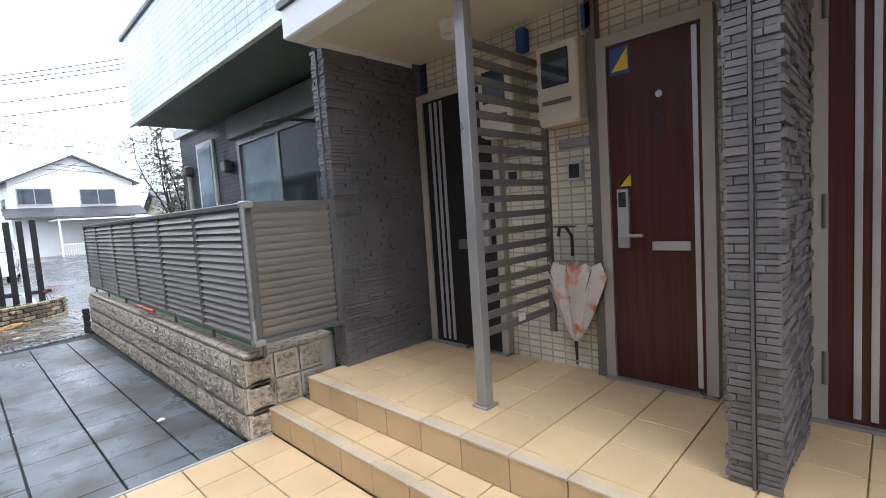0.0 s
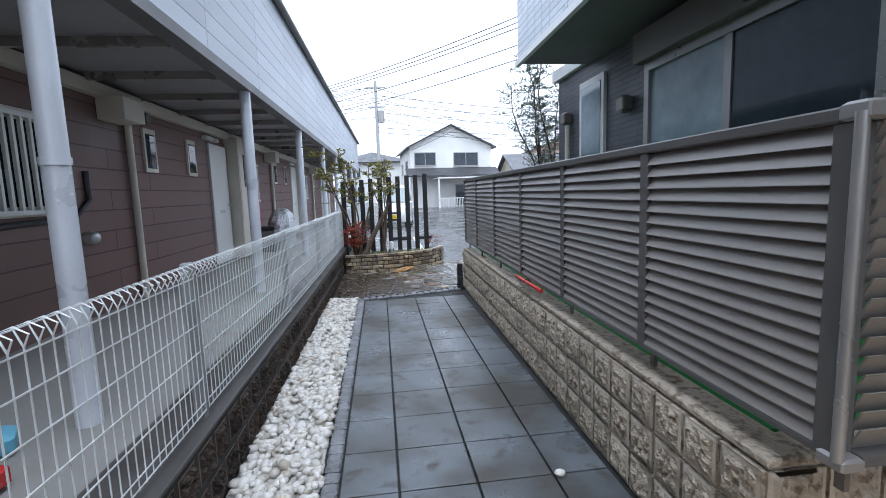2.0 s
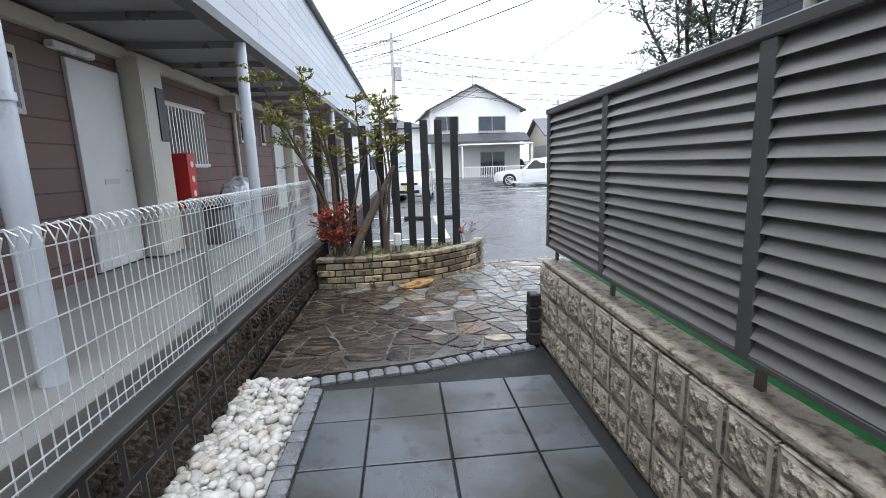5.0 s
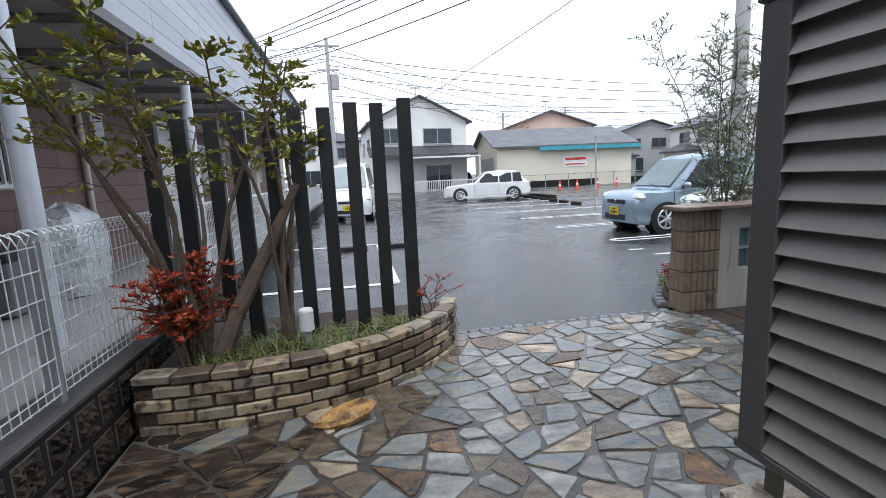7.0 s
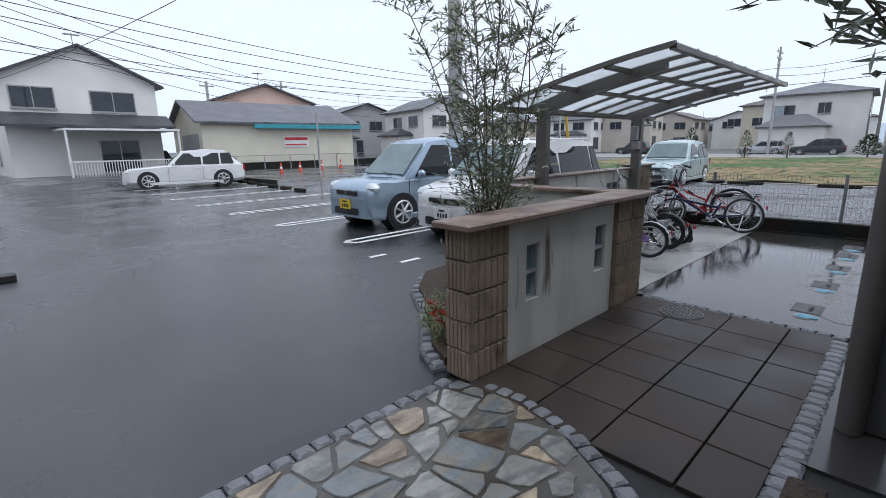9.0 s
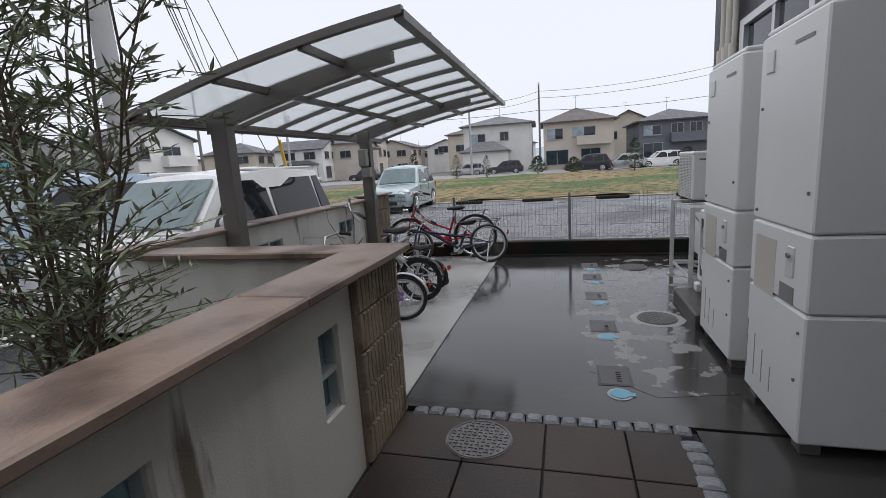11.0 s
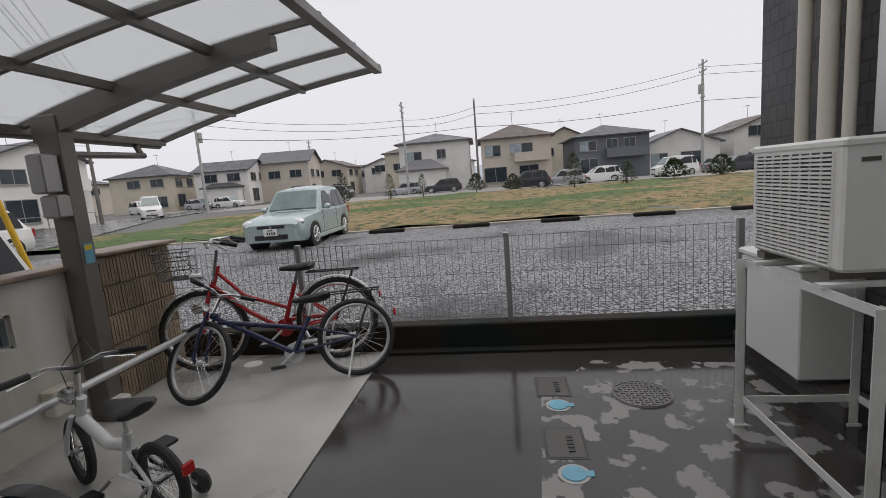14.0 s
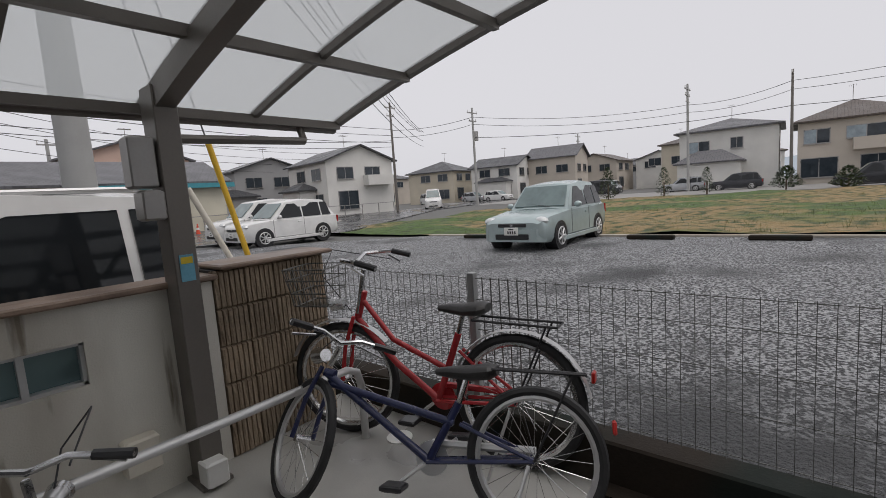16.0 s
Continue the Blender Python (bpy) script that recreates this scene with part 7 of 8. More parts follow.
def shrub(name, base, stems, height, spread, leaf, mat, label, seed, leaves=10, twigs=5, droop=0.2, start=0.25, trunk_r=0.02, category="shrub", group=""):
    """Many-stemmed shrub or small tree: stems with twigs, leaves set along the twigs. leaf: (length, half width)."""
    rnd = random.Random(seed)
    t = holder(name, base, label, category, group)
    wood, crown = G(), G()
    for s in range(stems):
        a = rnd.uniform(0, 2 * math.pi)
        lean, h = rnd.uniform(0.15, 1.0) * spread, height * rnd.uniform(0.72, 1.0)
        pts = []
        p = Vector((rnd.uniform(-0.05, 0.05), rnd.uniform(-0.05, 0.05), -0.03))
        for k in range(9):
            q = k / 8
            pts.append(p + Vector((math.cos(a) * lean * q ** 1.4 + 0.05 * h * noise.noise((s, q * 3, 1)), math.sin(a) * lean * q ** 1.4 + 0.05 * h * noise.noise((s, q * 3, 7)), h * q)))
        wood.tube(pts, [trunk_r * (1 - 0.85 * k / 8) + 0.002 for k in range(9)], 6)
        for k in range(int(twigs * h * 3)):
            q = start + (1 - start) * (rnd.random() ** 0.8)
            i = min(int(q * 8), 7)
            o = pts[i].lerp(pts[i + 1], q * 8 - i)
            b = rnd.uniform(0, 2 * math.pi)
            d = Vector((math.cos(b), math.sin(b), rnd.uniform(0.15, 1.1))).normalized()
            ln = rnd.uniform(0.18, 0.42) * (1.15 - 0.6 * q) * (0.6 + 0.5 * height / 2)
            end = o + d * ln - Vector((0, 0, droop * ln))
            wood.tube([o, o + d * ln * 0.5, end], [0.004, 0.003, 0.0015], 4, False)
            for j in range(leaves):
                u = 0.2 + 0.8 * (j + rnd.random()) / leaves
                at = o.lerp(end, u)
                c = rnd.uniform(0, 2 * math.pi)
                way = (d * 0.7 + Vector((math.cos(c), math.sin(c), rnd.uniform(-0.4, 0.5))) * 0.75).normalized()
                leaf_blade(crown, at, way, Vector((rnd.uniform(-1, 1), rnd.uniform(-1, 1), 1)), leaf[0] * rnd.uniform(0.65, 1.2), leaf[1] * rnd.uniform(0.8, 1.2))
    part("woody_frame", wood, M["bark"], t, "", True)
    part("foliage", crown, mat, t)
    return t


olive_leaf = leaf_mat("narrow_leaf", (0.17, 0.22, 0.11), (0.34, 0.38, 0.26))
dark_olive = leaf_mat("olive_leaf", (0.14, 0.18, 0.115), (0.3, 0.35, 0.27))
autumn_leaf = leaf_mat("autumn_leaf", (0.14, 0.2, 0.03), (0.34, 0.27, 0.03))
red_leaf = leaf_mat("red_leaf", (0.3, 0.03, 0.015), (0.45, 0.1, 0.04))
grass_leaf = leaf_mat("blade_green", (0.07, 0.11, 0.02), (0.19, 0.19, 0.05))
shrub("shrub", (4.6, 12.95, 0.07), 13, 2.9, 0.8, (0.075, 0.008), olive_leaf, "tall airy evergreen shrub with narrow leaves behind the low wall", 31, 11, 4.6, 0.15, 0.06, 0.007, "shrub")
shrub("olive_tree", (2.95, 10.28, 0.24), 8, 3.5, 0.95, (0.075, 0.009), dark_olive, "olive tree with sparse grey-green leaves in the dark planter", 5, 13, 6.0, 0.3, 0.42, 0.026, "tree")
shrub("maple_tree", (-0.4, 11.5, 0.25), 6, 2.1, 0.95, (0.06, 0.014), autumn_leaf, "slender tree with yellow-green autumn leaves in the planter", 14, 12, 4.2, 0.35, 0.58, 0.024, "tree")
shrub("maple_tree", (0.15, 11.62, 0.25), 4, 1.95, 0.6, (0.055, 0.014), autumn_leaf, "slender tree with yellow-green autumn leaves among the posts", 18, 11, 4.0, 0.35, 0.62, 0.02, "tree")
shrub("red_shrub", (-0.45, 11.42, 0.25), 7, 0.72, 0.26, (0.05, 0.012), red_leaf, "bright red heavenly-bamboo shrub at the planter's end", 9, 12, 9, 0.3, 0.3, 0.008, "shrub")
shrub("red_sprig", (1.1, 11.85, 0.26), 3, 0.35, 0.1, (0.04, 0.008), red_leaf, "small red sprig beside the last post", 12, 6, 6, 0.1, 0.4, 0.004, "plant")
shrub("red_sprig", (3.65, 12.5, 0.07), 4, 0.3, 0.12, (0.05, 0.012), red_leaf, "small red plant in the shrub bed", 13, 8, 8, 0.2, 0.2, 0.004, "plant")
trunk = holder("leaning_trunk", (-0.05, 11.55, 0.2), "dark leaning trunk among the black posts", "tree trunk")
part("trunk", G().tube([(-0.25, -0.1, 0), (-0.1, -0.05, 0.35), (0.12, 0.0, 0.75), (0.3, 0.05, 1.1)], [0.06, 0.05, 0.04, 0.02], 8), M["bark"], trunk, "", True)


def tufts(name, spots, n, length, mat, label, seed):
    rnd = random.Random(seed)
    g = G()
    for x0, y0, r, z in spots:
        for k in range(n):
            a, q = rnd.uniform(0, 2 * math.pi), r * math.sqrt(rnd.random())
            at = Vector((x0 + q * math.cos(a), y0 + q * math.sin(a), z))
            b = rnd.uniform(0, 2 * math.pi)
            way = Vector((math.cos(b) * 0.7, math.sin(b) * 0.7, rnd.uniform(0.5, 1.4))).normalized()
            ln = length * rnd.uniform(0.5, 1.2)
            s = way.cross(Vector((0, 0, 1))).normalized() * 0.004
            mid, tip = at + way * ln * 0.55, at + way * ln + Vector((math.cos(b), math.sin(b), -0.9)) * ln * 0.3
            g.add([at - s, at + s, mid + s * 0.8, tip, mid - s * 0.8], [(0, 1, 2, 4), (4, 2, 3)])
    thing(name, g, mat, label, "grass", kind="stuff")


tufts("planter_grass", [(0.05, 11.35, 0.2, 0.25), (0.35, 11.5, 0.22, 0.25), (0.6, 11.6, 0.2, 0.25), (0.85, 11.75, 0.16, 0.25), (-0.2, 11.4, 0.18, 0.25), (0.0, 11.7, 0.2, 0.25), (0.45, 11.32, 0.12, 0.25)], 150, 0.17, grass_leaf, "tufts of lily-turf in the planter", 3)
tufts("bed_grass", [(3.7, 12.5, 0.14, 0.06), (3.85, 12.75, 0.18, 0.06), (4.1, 13.0, 0.2, 0.06)], 130, 0.16, grass_leaf, "yellow-green grass in the shrub bed", 4)
rnd = random.Random(6)
field_tufts = [(20 + abs(rnd.gauss(0, 6)), rnd.uniform(-14, 20), rnd.uniform(0.3, 1.1), 0.0) for k in range(160)]
tufts("field_grass", field_tufts, 45, 0.22, leaf_mat("field_blade", (0.2, 0.19, 0.06), (0.1, 0.16, 0.03)), "rough grass tufts of the vacant field", 5)
far_leaf = leaf_mat("conifer_leaf", (0.025, 0.05, 0.02), (0.05, 0.075, 0.03))


def ball_bush(x, y, w, h, label, seed, mat=far_leaf, group="bushes beyond the field"):
    rnd = random.Random(seed)
    t = holder("bush", (x, y, 0.0), label, "bush", group)
    part("trunk", G().cyl((0, 0, -0.05), (0, 0, h * 0.5), 0.06, 0.04, 8), M["bark"], t, "", True)
    g = G()
    for k in range(420):
        z = rnd.random()
        r = w * (1 - z) ** 0.6 * min(1, z * 5 + 0.35) * rnd.uniform(0.55, 1.1)
        a = rnd.uniform(0, 2 * math.pi)
        at = Vector((r * math.cos(a), r * math.sin(a), h * (0.05 + 0.93 * z)))
        leaf_blade(g, at, Vector((math.cos(a), math.sin(a), rnd.uniform(0, 1.2))).normalized(), Vector((0, 0, 1)), 0.24 * max(w, 0.4), 0.07 * max(w, 0.4))
    part("foliage", g, mat, t)


for i, (x, y, w, h) in enumerate(((44, 24.5, 0.75, 2.5), (46, 21, 0.6, 2.2), (48, 18.5, 0.55, 2.0), (44, 5.8, 0.85, 2.5), (42, 2.4, 0.7, 1.6), (46, -2.2, 1.2, 1.4), (44, -4.8, 1.1, 1.5), (42, -14, 0.9, 2.6), (40, -19.5, 1.3, 2.6), (46, 10.5, 0.9, 1.3), (50, 13.8, 1.0, 1.6))):
    ball_bush(x, y, w, h, "clipped dark evergreen bush at the field's edge", 60 + i)


# ---- loose pieces of walls and paving ----
def tile_field(name, label, m, xs, ys, thick, mats, inside=None, tag="paving", joint=0.005):
    """Square slabs as pieces of one paving; inside(x, y): whether a slab's middle lies on it."""
    top = holder(name, m, label, tag, kind="structure")
    cache = {}
    for x0, x1 in zip(xs, xs[1:]):
        for y0, y1 in zip(ys, ys[1:]):
            if inside and not inside((x0 + x1) / 2, (y0 + y1) / 2):
                continue
            w, d = round(x1 - x0 - joint, 4), round(y1 - y0 - joint, 4)
            if (w, d) not in cache:
                cache[w, d] = G().box(-w / 2, -d / 2, -thick, w / 2, d / 2, 0, 0.003).data("tile", mats)
            t = part("tile", cache[w, d], None, top)
            t.matrix_basis = pose((x0 + x1) / 2, (y0 + y1) / 2, random.uniform(-0.0008, 0.0008), random.uniform(-0.15, 0.15), random.uniform(-0.15, 0.15), 0)
    return top


P = 0.387
tile_field("pavement_walkway", "wet blue-grey square paving slabs of the walkway", (0.2, 4.553, 0, 0, 0, 0.85), [-0.297, 0, 0.395, 0.79, 1.09],
           [-0.93 + 0.003] + [P * k for k in range(-2, 11)] + [P * 10 + 0.36], 0.03, M["tile"], lambda x, y: y < 4.35 + 0.2 * x + 0.15, joint=0.011)
tile_field("pavement_entrance", "wet brown square paving slabs by the low wall", (5.64, 10.68, 0.004), [0.005 - 0.378 * k for k in range(7, -1, -1)],
           [-0.02, 0.24, 0.62, 0.99, 1.4], 0.03, M["tile2"], lambda x, y: x > -2.42 + 0.35 * (y - 0.2) ** 2 * 0.8 or y < 0.0, joint=0.009)
landing_y = [-2.95] + [3.6 - 0.3 * k for k in range(21, -1, -1)]
tile_field("floor_landing", "ochre ceramic tiles of the entrance landing", (0, 0, 0.0), [-0.05, 0.285, 0.585, 0.885, 1.185, 1.48], landing_y, 0.012, M["porch"], None, "tile floor", 0.006)
tile_field("floor_lower_step", "ochre ceramic tiles on the lower step", (0, 0, 0.18), [1.49, 1.575, 1.745], landing_y[:-1] + [3.635], 0.012, M["porch"], None, "step", 0.006)
tile_field("floor_porch", "ochre ceramic tiles on the porch floor", (0, 0, 0.36), [1.74, 1.83, 2.13, 2.43, 2.73, 2.99], [-2.95] + [3.5 - 0.3 * k for k in range(21, -1, -1)], 0.012, M["porch"], None, "tile floor", 0.005)


def risers(name, x, z0, z1, y_end, label):
    top = holder(name, (x, 0, z0), label, "step", kind="structure")
    me = G().box(-0.008, 0.003, 0.003, 0.0, 0.297, z1 - z0 - 0.016, 0.002).data("riser_tile", M["porch"])
    nose = G().box(-0.012, 0.002, z1 - z0 - 0.016, 0.05, 0.298, z1 - z0 + 0.002, 0.003).data("nosing", pbr("nosing_" + name, (0.5, 0.4, 0.28), 0.4))
    k = 0
    while y_end - 0.3 * (k + 1) > -3:
        for n, d in (("riser_tile", me), ("nosing", nose)):
            part(n, d, None, top).matrix_basis = pose(0, y_end - 0.3 * (k + 1), 0)
        k += 1


risers("riser_lower", 1.492, 0.0, 0.18, 3.63, "ochre riser tiles of the lower step")
risers("riser_upper", 1.742, 0.18, 0.36, 3.5, "ochre riser tiles of the upper step")
setting("landing_edge", G().box(-0.05, 3.6, -0.05, 1.48, 3.625, 0.003), M["dry_patch"], "pale edge strip of the landing", "edge strip")


def rough_block(w, h, depth, mat, seed, chip=0.012, ribs=0, margin=None):
    """A split-face block: a lumpy front (towards -x) on a squared body."""
    rnd = random.Random(seed)
    g, ny, nz = G(), (ribs * 4 if ribs else 11), (5 if ribs else 10)
    rim = 0.0 if ribs else 0.017
    us = [w / ribs * (i // 4 + (0, 0.13, 0.5, 0.87)[i % 4]) for i in range(ny + 1)] if ribs else [0] + [rim + (w - 2 * rim) * i / (ny - 2) for i in range(ny - 1)] + [w]
    ws = [h * q for q in (0, 0.05, 0.35, 0.65, 0.95, 1)] if ribs else [0] + [rim + (h - 2 * rim) * j / (nz - 2) for j in range(nz - 1)] + [h]
    v = []
    for j in range(nz + 1):
        for i in range(ny + 1):
            edge = i in (0, ny) or j in (0, nz)
            inner = 1 < i < ny - 1 and 1 < j < nz - 1
            if ribs:
                out = 0.012 if i % 4 == 0 else 0.004 if j in (0, nz) else -0.011 + rnd.uniform(-0.003, 0.003)
            else:
                out = 0.004 if edge else -0.002 if not inner else -rnd.uniform(-0.1, 1.1) * chip
            v.append((out, us[i], ws[j]))
    f = [(j * (ny + 1) + i, (j + 1) * (ny + 1) + i, (j + 1) * (ny + 1) + i + 1, j * (ny + 1) + i + 1) for j in range(nz) for i in range(ny)]
    g.add(v, f)
    g.add([(0, 0, 0), (0, w, 0), (0, w, h), (0, 0, h), (depth, 0, 0), (depth, w, 0), (depth, w, h), (depth, 0, h)], [(0, 4, 5, 1), (1, 5, 6, 2), (2, 6, 7, 3), (3, 7, 4, 0), (4, 7, 6, 5)])
    me = g.data("block", mat, False)
    if margin:
        me.materials.append(margin)
        for k in range(nz * ny):
            if k % ny in (0, ny - 1) or k // ny in (0, nz - 1):
                me.polygons[k].material_index = 1
    return me


blocks = [rough_block(0.186, 0.182, 0.03, M["block"], k, 0.016, 0, M["block_rim"]) for k in range(8)]
old_blocks = [rough_block(0.184, 0.18, 0.03, M["block_dark"], k + 20, 0.024, 0, M["old_rim"]) for k in range(8)]
ribbed = [rough_block(0.24, 0.192, 0.03, M["block_brown"], k + 40, 0.01, 6) for k in range(4)]
rnd = random.Random(2)
for row in range(3):
    for k in range(29):
        b = part("block", rnd.choice(blocks), None, plinth)
        b.matrix_basis = pose(1.3, 3.655 + 0.198 * k, -0.01 + 0.196 * row)
    for k in range(3):
        b = part("block", rnd.choice(blocks), None, plinth)
        b.matrix_basis = pose(1.52 + 0.198 * k, 3.645, -0.01 + 0.196 * row, 0, 0, 90)
    b = part("block", rnd.choice(blocks), None, plinth)
    b.matrix_basis = pose(1.5, 3.645, -0.01 + 0.196 * row, 0, 0, 90)
    b = part("block", rnd.choice(blocks), None, plinth)
    b.matrix_basis = pose(1.5, 9.37, -0.01 + 0.196 * row, 0, 0, -90) @ pose(0, 0, 0)
for row in range(2):
    for k in range(75):
        b = part("block", rnd.choice(old_blocks), None, left_wall)
        b.matrix_basis = pose(-0.665, 0.0 + 0.1 * (row % 2) + 0.196 * k, -0.005 + 0.194 * row, 0, 0, 180) @ pose(0, -0.19, 0)

# piers of the low walls
for row in range(5):
    h = 0.91 / 5
    for ox, n in ((0.0, 1), (1.76, 2)):
        for k in range(n):
            b = part("block", ribbed[(row + k) % 4], None, low)
            b.matrix_basis = pose(ox + 0.004 + (0.34 if n == 1 else 0.25 * (k + 1)) - 0.0, 0.004, row * h, 0, 0, 90) @ Matrix.Diagonal((1, 1.4 if n == 1 else 1.02, h / 0.196, 1))
    b = part("block", ribbed[row % 4], None, low)
    b.matrix_basis = pose(0.0, 0.0, row * h) @ Matrix.Diagonal((1, 0.8, h / 0.196, 1))
    b = part("block", ribbed[(row + 2) % 4], None, low)
    b.matrix_basis = pose(2.27, 0.19, row * h, 0, 0, 180) @ Matrix.Diagonal((1, 0.8, h / 0.196, 1))
    for k in range(4):
        b = part("block", ribbed[(row + k) % 4], None, wall2)
        b.matrix_basis = pose(3.6 + 0.165 * (k + 1), 0.0, row * 0.197, 0, 0, 90) @ Matrix.Diagonal((1, 0.67, 0.2 / 0.196, 1))
for a, b in ((0.02, 0.345), (1.762, 2.25)):
    part("pier_core", G().box(a, 0.02, -0.1, b, 0.18, 0.908), M["block_brown"], low)
part("pier_core", G().box(3.605, 0.012, -0.1, 4.255, 0.2, 0.988), M["joint"], wall2)

# pebble strip
setting("pebble_bed", G().prism([(-0.6, -1.5), (-0.13, -1.5), (-0.26, 8.9), (-0.7, 8.85)], -0.1, -0.01), M["dry_patch"], "pale grit under the pebble strip", "grit bed")
rnd = random.Random(7)
base = G().sphere((0, 0, 0), 1.0, 7, 4)
pv, pf = np.array(base.v), base.f
verts, faces = [], []
for k in range(5600):
    y = rnd.uniform(-1.5, 8.95)
    x = -0.42 - 0.0148 * (y - 4.5) + rnd.uniform(-0.215, 0.215)
    s = rnd.uniform(0.016, 0.036)
    q = pose(x, y, rnd.uniform(-0.016, 0.02), rnd.uniform(-25, 25), rnd.uniform(-25, 25), rnd.uniform(0, 180)) @ Matrix.Diagonal((s * rnd.uniform(1.0, 1.5), s, s * rnd.uniform(0.5, 0.8), 1))
    a = np.array(q)
    off = len(verts)
    verts += (pv @ a[:3, :3].T + a[:3, 3]).tolist()
    faces += [tuple(off + i for i in f) for f in pf]
me = bpy.data.meshes.new("pebbles")
me.from_pydata(verts, [], faces)
me.polygons.foreach_set("use_smooth", [True] * len(me.polygons))
pm = M["pebble"]
pn, pl = pm.node_tree.nodes, pm.node_tree.links
isl = pn.new("ShaderNodeNewGeometry")
hs = pn.new("ShaderNodeMix")
hs.data_type, hs.blend_type = "RGBA", "MULTIPLY"
hs.inputs[0].default_value = 1.0
cr = pn.new("ShaderNodeValToRGB")
cr.color_ramp.elements[0].color, cr.color_ramp.elements[1].color = (0.6, 0.56, 0.5, 1), (1, 1, 1, 1)
cr.color_ramp.elements[1].position = 0.5
pl.new(isl.outputs["Random Per Island"], cr.inputs[0])
pp = pn["Principled BSDF"]
pl.new(pp.inputs["Base Color"].links[0].from_socket, hs.inputs[6])
pl.new(cr.outputs[0], hs.inputs[7])
pl.new(hs.outputs[2], pp.inputs["Base Color"])
me.materials.append(pm)
tagged(new("pebbles", me), "strip of white rounded garden pebbles", "pebbles", "", "stuff")

# small granite setts: walkway edging, paving edges, bed edging
sett = [G().box(-0.042, -0.042, -0.04, 0.042, 0.042, 0.006 + 0.003 * k, 0.012).data("sett", M["cobble"]) for k in range(3)]


def sett_line(name, label, pts, step=0.092, scale=1.0, z=0.0, big=1.0):
    top = holder(name, (0, 0, 0), label, "edging", kind="structure")
    n = int(curve_length(pts) / step)
    for k in range(min(n, 290)):
        x, y, a = along(pts, (k + 0.5) * step)
        part("sett", sett[k % 3], None, top).matrix_basis = pose(x, y, z, 0, 0, a + random.uniform(-4, 4)) @ Matrix.Diagonal((step / 0.092, scale, big, 1))


sett_line("edging_walkway", "dark grey granite sett edging beside the pebbles", [(-0.05, 1.0), (-0.145, 4.5), (-0.215, 8.9)])
sett_line("edging_stone", "dark granite setts between slabs and stone paving", [(-0.6, 8.86), (0.4, 9.02), (1.25, 9.28)], 0.1, 1.1)
sett_line("edging_drive", "granite setts along the asphalt edge", [(1.36, 12.2), (3.4, 12.2)], 0.1, 0.9)
sett_line("edging_arc", "granite setts curving round the stone paving", [(2.72, 10.55), (2.98, 10.8), (3.22, 11.06), (3.4, 11.4), (3.48, 11.75), (3.45, 12.05)], 0.09)
sett_line("edging_entrance", "rough granite setts beside the brown slabs", [(3.3, 10.61), (5.62, 10.63)], 0.085, 1.25)
sett_line("edging_yard", "row of granite setts before the wet yard", [(5.69, 10.6), (5.69, 12.1)], 0.09, 0.9)
BED = [(3.4, 12.32), (3.5, 12.55), (3.72, 12.8), (4.05, 13.2), (4.3, 13.6), (4.7, 13.95), (5.5, 14.05)]
sett_line("edging_bed", "raised curved sett edging of the shrub bed", BED, 0.095, 1.2, 0.02, 2.4)
setting("shrub_bed", G().prism([(x + 0.04, y) for x, y in BED] + [(5.55, 12.32)], -0.1, 0.07), M["soil"], "dark soil of the shrub bed", "soil")


# crazy paving
def clip(poly, nx, ny, c):
    out = []
    for (ax, ay), (bx, by) in zip(poly, poly[1:] + poly[:1]):
        da, db = nx * ax + ny * ay - c, nx * bx + ny * by - c
        if da <= 0:
            out.append((ax, ay))
        if da * db < 0:
            t = da / (da - db)
            out.append((ax + (bx - ax) * t, ay + (by - ay) * t))
    return out


stone_mats = [two_tone(pbr("paving_stone_" + n, c, 0.2, 0, 5, 0.4, 0.8, 26, rand=0.35, rvar=0.12, spec=0.5, dist=0.012), d, 5, 0.42, 0.66, 9, None, (1, 3, 1))
              for n, c, d in (("slate", (0.14, 0.155, 0.16), (0.22, 0.195, 0.15)), ("grey", (0.25, 0.245, 0.22), (0.13, 0.13, 0.12)), ("buff", (0.36, 0.29, 0.2), (0.15, 0.11, 0.075)), ("rust", (0.16, 0.085, 0.035), (0.05, 0.038, 0.03)), ("brown", (0.07, 0.05, 0.034), (0.15, 0.12, 0.08)))]
AREA = [(-0.64, 8.93), (0.4, 9.09), (1.3, 9.35), (2.7, 9.35), (2.74, 10.5), (2.93, 10.84), (3.17, 11.1), (3.35, 11.42), (3.42, 11.75), (3.39, 12.15), (-0.64, 12.15)]
rnd = random.Random(21)


def within(p, poly):
    hit = False
    for (ax, ay), (bx, by) in zip(poly, poly[1:] + poly[:1]):
        if (ay > p[1]) != (by > p[1]) and p[0] < (bx - ax) * (p[1] - ay) / (by - ay) + ax:
            hit = not hit
    return hit


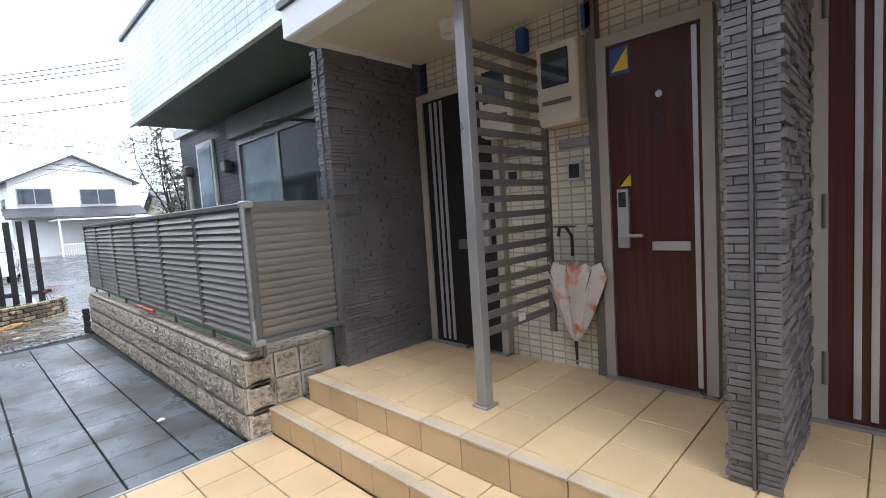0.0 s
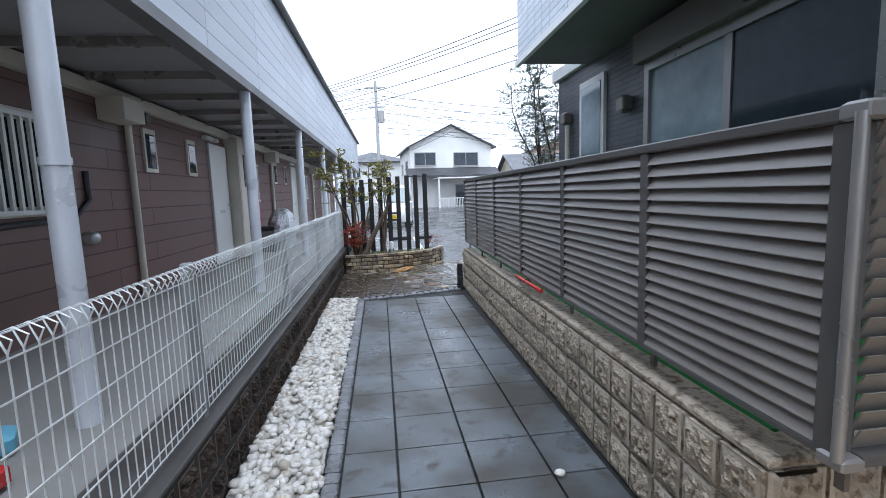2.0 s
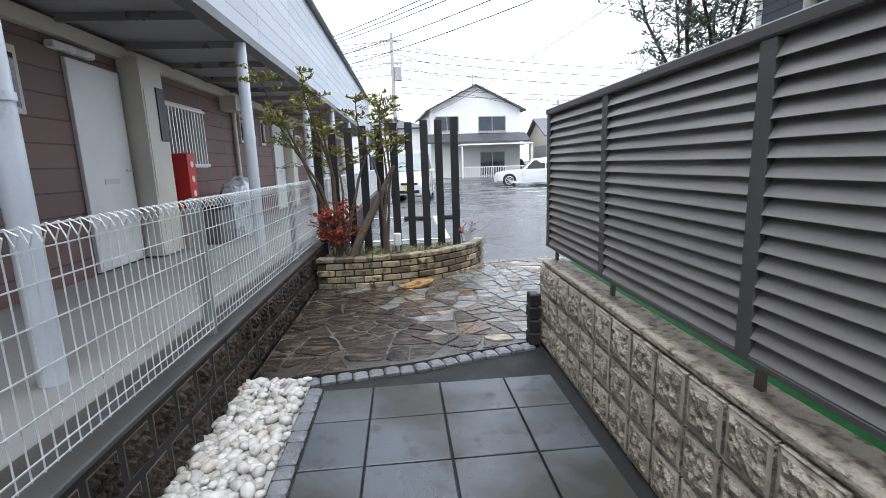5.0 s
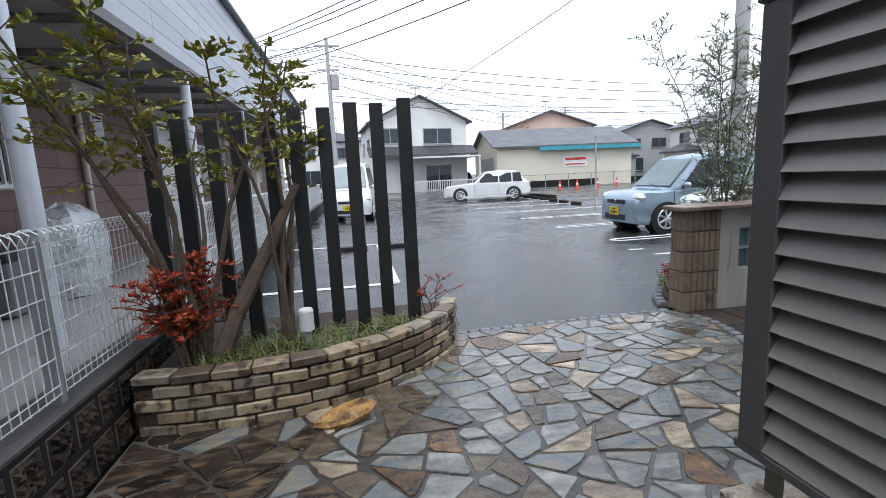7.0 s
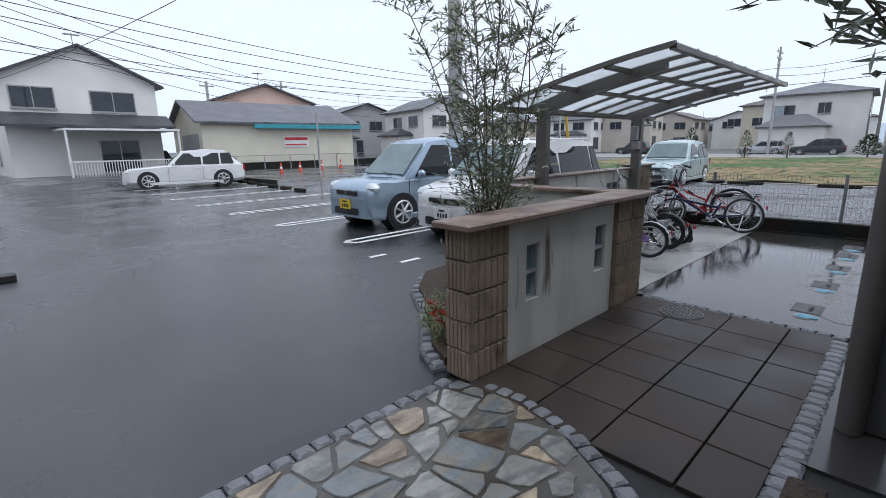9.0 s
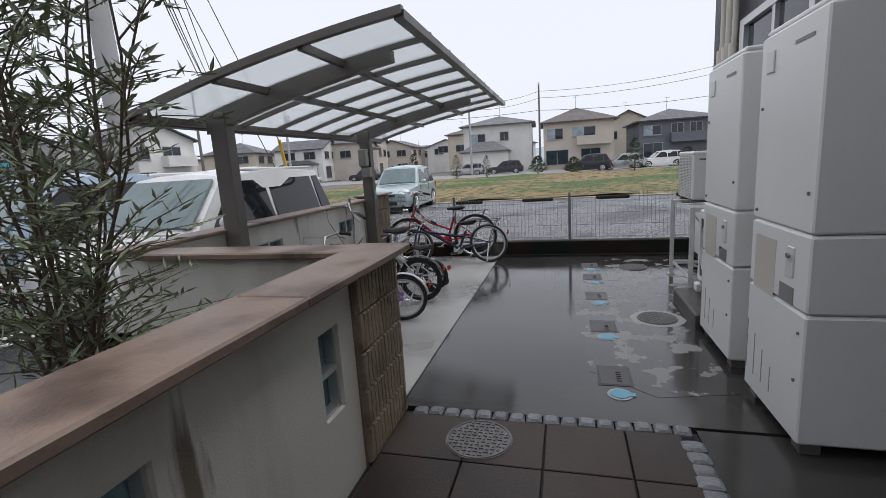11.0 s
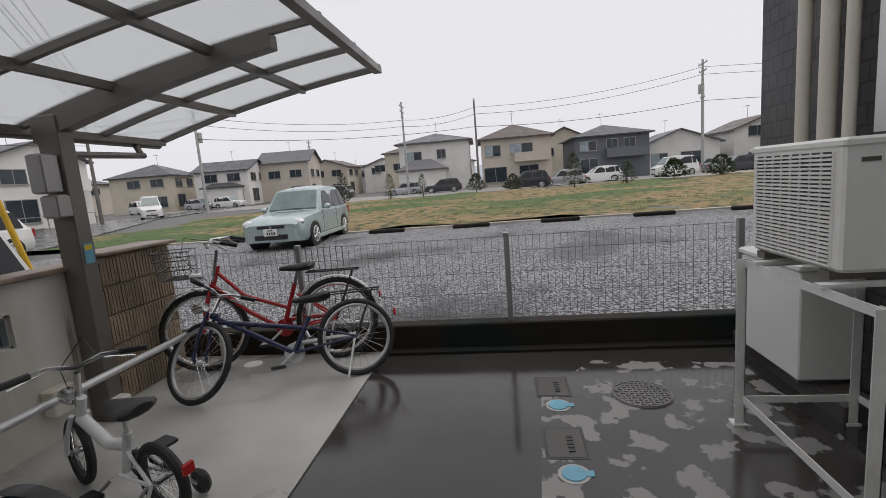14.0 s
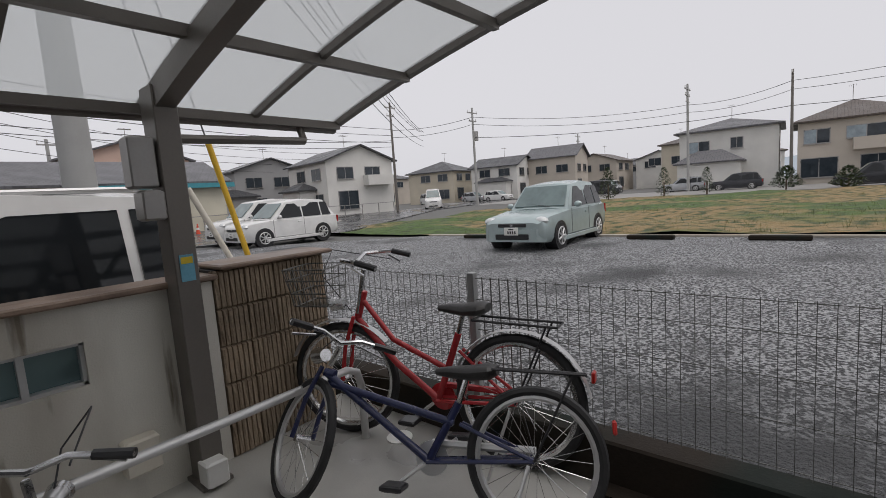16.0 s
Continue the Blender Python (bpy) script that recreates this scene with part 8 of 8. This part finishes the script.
def split(poly, limit):
    """Cut a convex polygon by random lines until every piece is small, as a mason fits broken flags."""
    area = abs(sum(x0 * y1 - x1 * y0 for (x0, y0), (x1, y1) in zip(poly, poly[1:] + poly[:1]))) / 2
    cx, cy = sum(p[0] for p in poly) / len(poly), sum(p[1] for p in poly) / len(poly)
    if area < limit:
        return [poly]
    far = max(range(len(poly)), key=lambda k: math.hypot(poly[k][0] - poly[k - 1][0], poly[k][1] - poly[k - 1][1]))
    a = math.atan2(poly[far][1] - poly[far - 1][1], poly[far][0] - poly[far - 1][0]) + rnd.gauss(0, 0.33)
    q = rnd.uniform(0.36, 0.64)
    mx, my = poly[far - 1][0] * (1 - q) + poly[far][0] * q, poly[far - 1][1] * (1 - q) + poly[far][1] * q
    mx, my = mx * 0.75 + cx * 0.25, my * 0.75 + cy * 0.25
    nx, ny = math.cos(a), math.sin(a)
    c = nx * mx + ny * my
    one, two = clip(poly, nx, ny, c), clip(poly, -nx, -ny, -c)
    if len(one) < 3 or len(two) < 3:
        return [poly]
    return [s for half in (one, two) for s in split(half, limit * rnd.uniform(0.85, 1.18))]


def broken(cell, gap):
    """Shrink a flag by the joint, knock off its corners and roughen its edges."""
    n = len(cell)
    cx, cy = sum(p[0] for p in cell) / n, sum(p[1] for p in cell) / n
    out = list(cell)
    for (ax, ay), (bx, by) in zip(cell, cell[1:] + cell[:1]):
        d = math.hypot(bx - ax, by - ay) or 1
        nx, ny = (by - ay) / d, -(bx - ax) / d
        out = clip(out, nx, ny, nx * ax + ny * ay - gap)
        if len(out) < 3:
            return out
    for k in range(len(out)):
        px, py = cell[k % n]
        d = math.hypot(px - cx, py - cy) or 1
        nx, ny = (px - cx) / d, (py - cy) / d
        out = clip(out, nx, ny, nx * px + ny * py - rnd.uniform(0.01, 0.04))
        if len(out) < 3:
            return out
    rough = []
    for (ax, ay), (bx, by) in zip(out, out[1:] + out[:1]):
        rough.append((ax, ay))
        if math.hypot(bx - ax, by - ay) > 0.1:
            for q in (0.33, 0.67):
                k = rnd.uniform(-0.004, 0.006)
                x, y = ax + (bx - ax) * q, ay + (by - ay) * q
                d = math.hypot(cx - x, cy - y) or 1
                rough.append((x + (cx - x) / d * k, y + (cy - y) / d * k))
    return rough


stones = holder("pavement_crazy", (0, 0, 0), "wet crazy paving of slate, buff and rust stones", "stone paving", kind="structure")
part("mortar_bed", G().prism(AREA, -0.1, 0.006), two_tone(pbr("wet_mortar", (0.115, 0.104, 0.088), 0.3, 0, 3, 0.25, 0.4, 60), (0.045, 0.038, 0.03), 0.9, 0.42, 0.58, 6), stones)
soiled = two_tone(pbr("paving_stone_soiled", (0.03, 0.022, 0.016), 0.16, 0, 5, 0.4, 0.8, 26, rand=0.4, rvar=0.1, spec=0.45, dist=0.015), (0.13, 0.09, 0.055), 6, 0.5, 0.68, 9, None, (1, 3, 1))
for cell in split([(-0.66, 8.85), (3.5, 8.85), (3.5, 12.2), (-0.66, 12.2)], 0.052):
    sx, sy = sum(p[0] for p in cell) / len(cell), sum(p[1] for p in cell) / len(cell)
    if not within((sx, sy), AREA):
        continue
    for (ax, ay), (bx, by) in zip(AREA, AREA[1:] + AREA[:1]):
        d = math.hypot(bx - ax, by - ay)
        t = ((sx - ax) * (bx - ax) + (sy - ay) * (by - ay)) / d / d
        if -0.3 < t < 1.3 and len(cell) > 2:
            nx, ny = (by - ay) / d, -(bx - ax) / d
            if nx * (sx - ax) + ny * (sy - ay) < 0 and nx * (ax - sx) + ny * (ay - sy) < 0.5:
                cell = clip(cell, nx, ny, nx * ax + ny * ay - 0.004)
    cell = broken(cell, 0.008) if len(cell) > 2 else cell
    if len(cell) < 3 or sum(x0 * y1 - x1 * y0 for (x0, y0), (x1, y1) in zip(cell, cell[1:] + cell[:1])) < 0.004:
        continue
    near = sx + (sy - 10) * 0.5
    mat = soiled if near < 0.55 + rnd.uniform(-0.4, 0.4) else rnd.choices(stone_mats, (0.25, 0.22, 0.12, 0.16, 0.25) if near < 1.5 else (0.33, 0.36, 0.2, 0.06, 0.05))[0]
    part("stone", G().prism(cell, -0.02, 0.01 + rnd.uniform(0, 0.007), pose(0, 0, 0, rnd.uniform(-0.006, 0.006), rnd.uniform(-0.006, 0.006), 0), 0.004), mat, stones)
lump = G()
rings = [[((0.17 * q + 0.02 * math.sin(5 * k)) * math.cos(k * 0.785), (0.1 * q + 0.015 * math.cos(7 * k)) * math.sin(k * 0.785), dz + 0.03 * q * math.cos(k * 0.785)) for k in range(8)] for dz, q in ((0.01, 0.85), (0.04, 1.0), (0.065, 0.85), (0.08, 0.45))]
stone = thing("loose_stone", lump.loft(rings), two_tone(pbr("ochre_stone", (0.4, 0.22, 0.07), 0.35, 0, 8, 0.4, 0.9, 40, dist=0.02), (0.12, 0.06, 0.025), 9, 0.5, 0.62, 8), "ochre rough stone lying by the planter", "stone")
stone.matrix_basis = pose(0.47, 10.98, 0.01, 0, 0, 12)
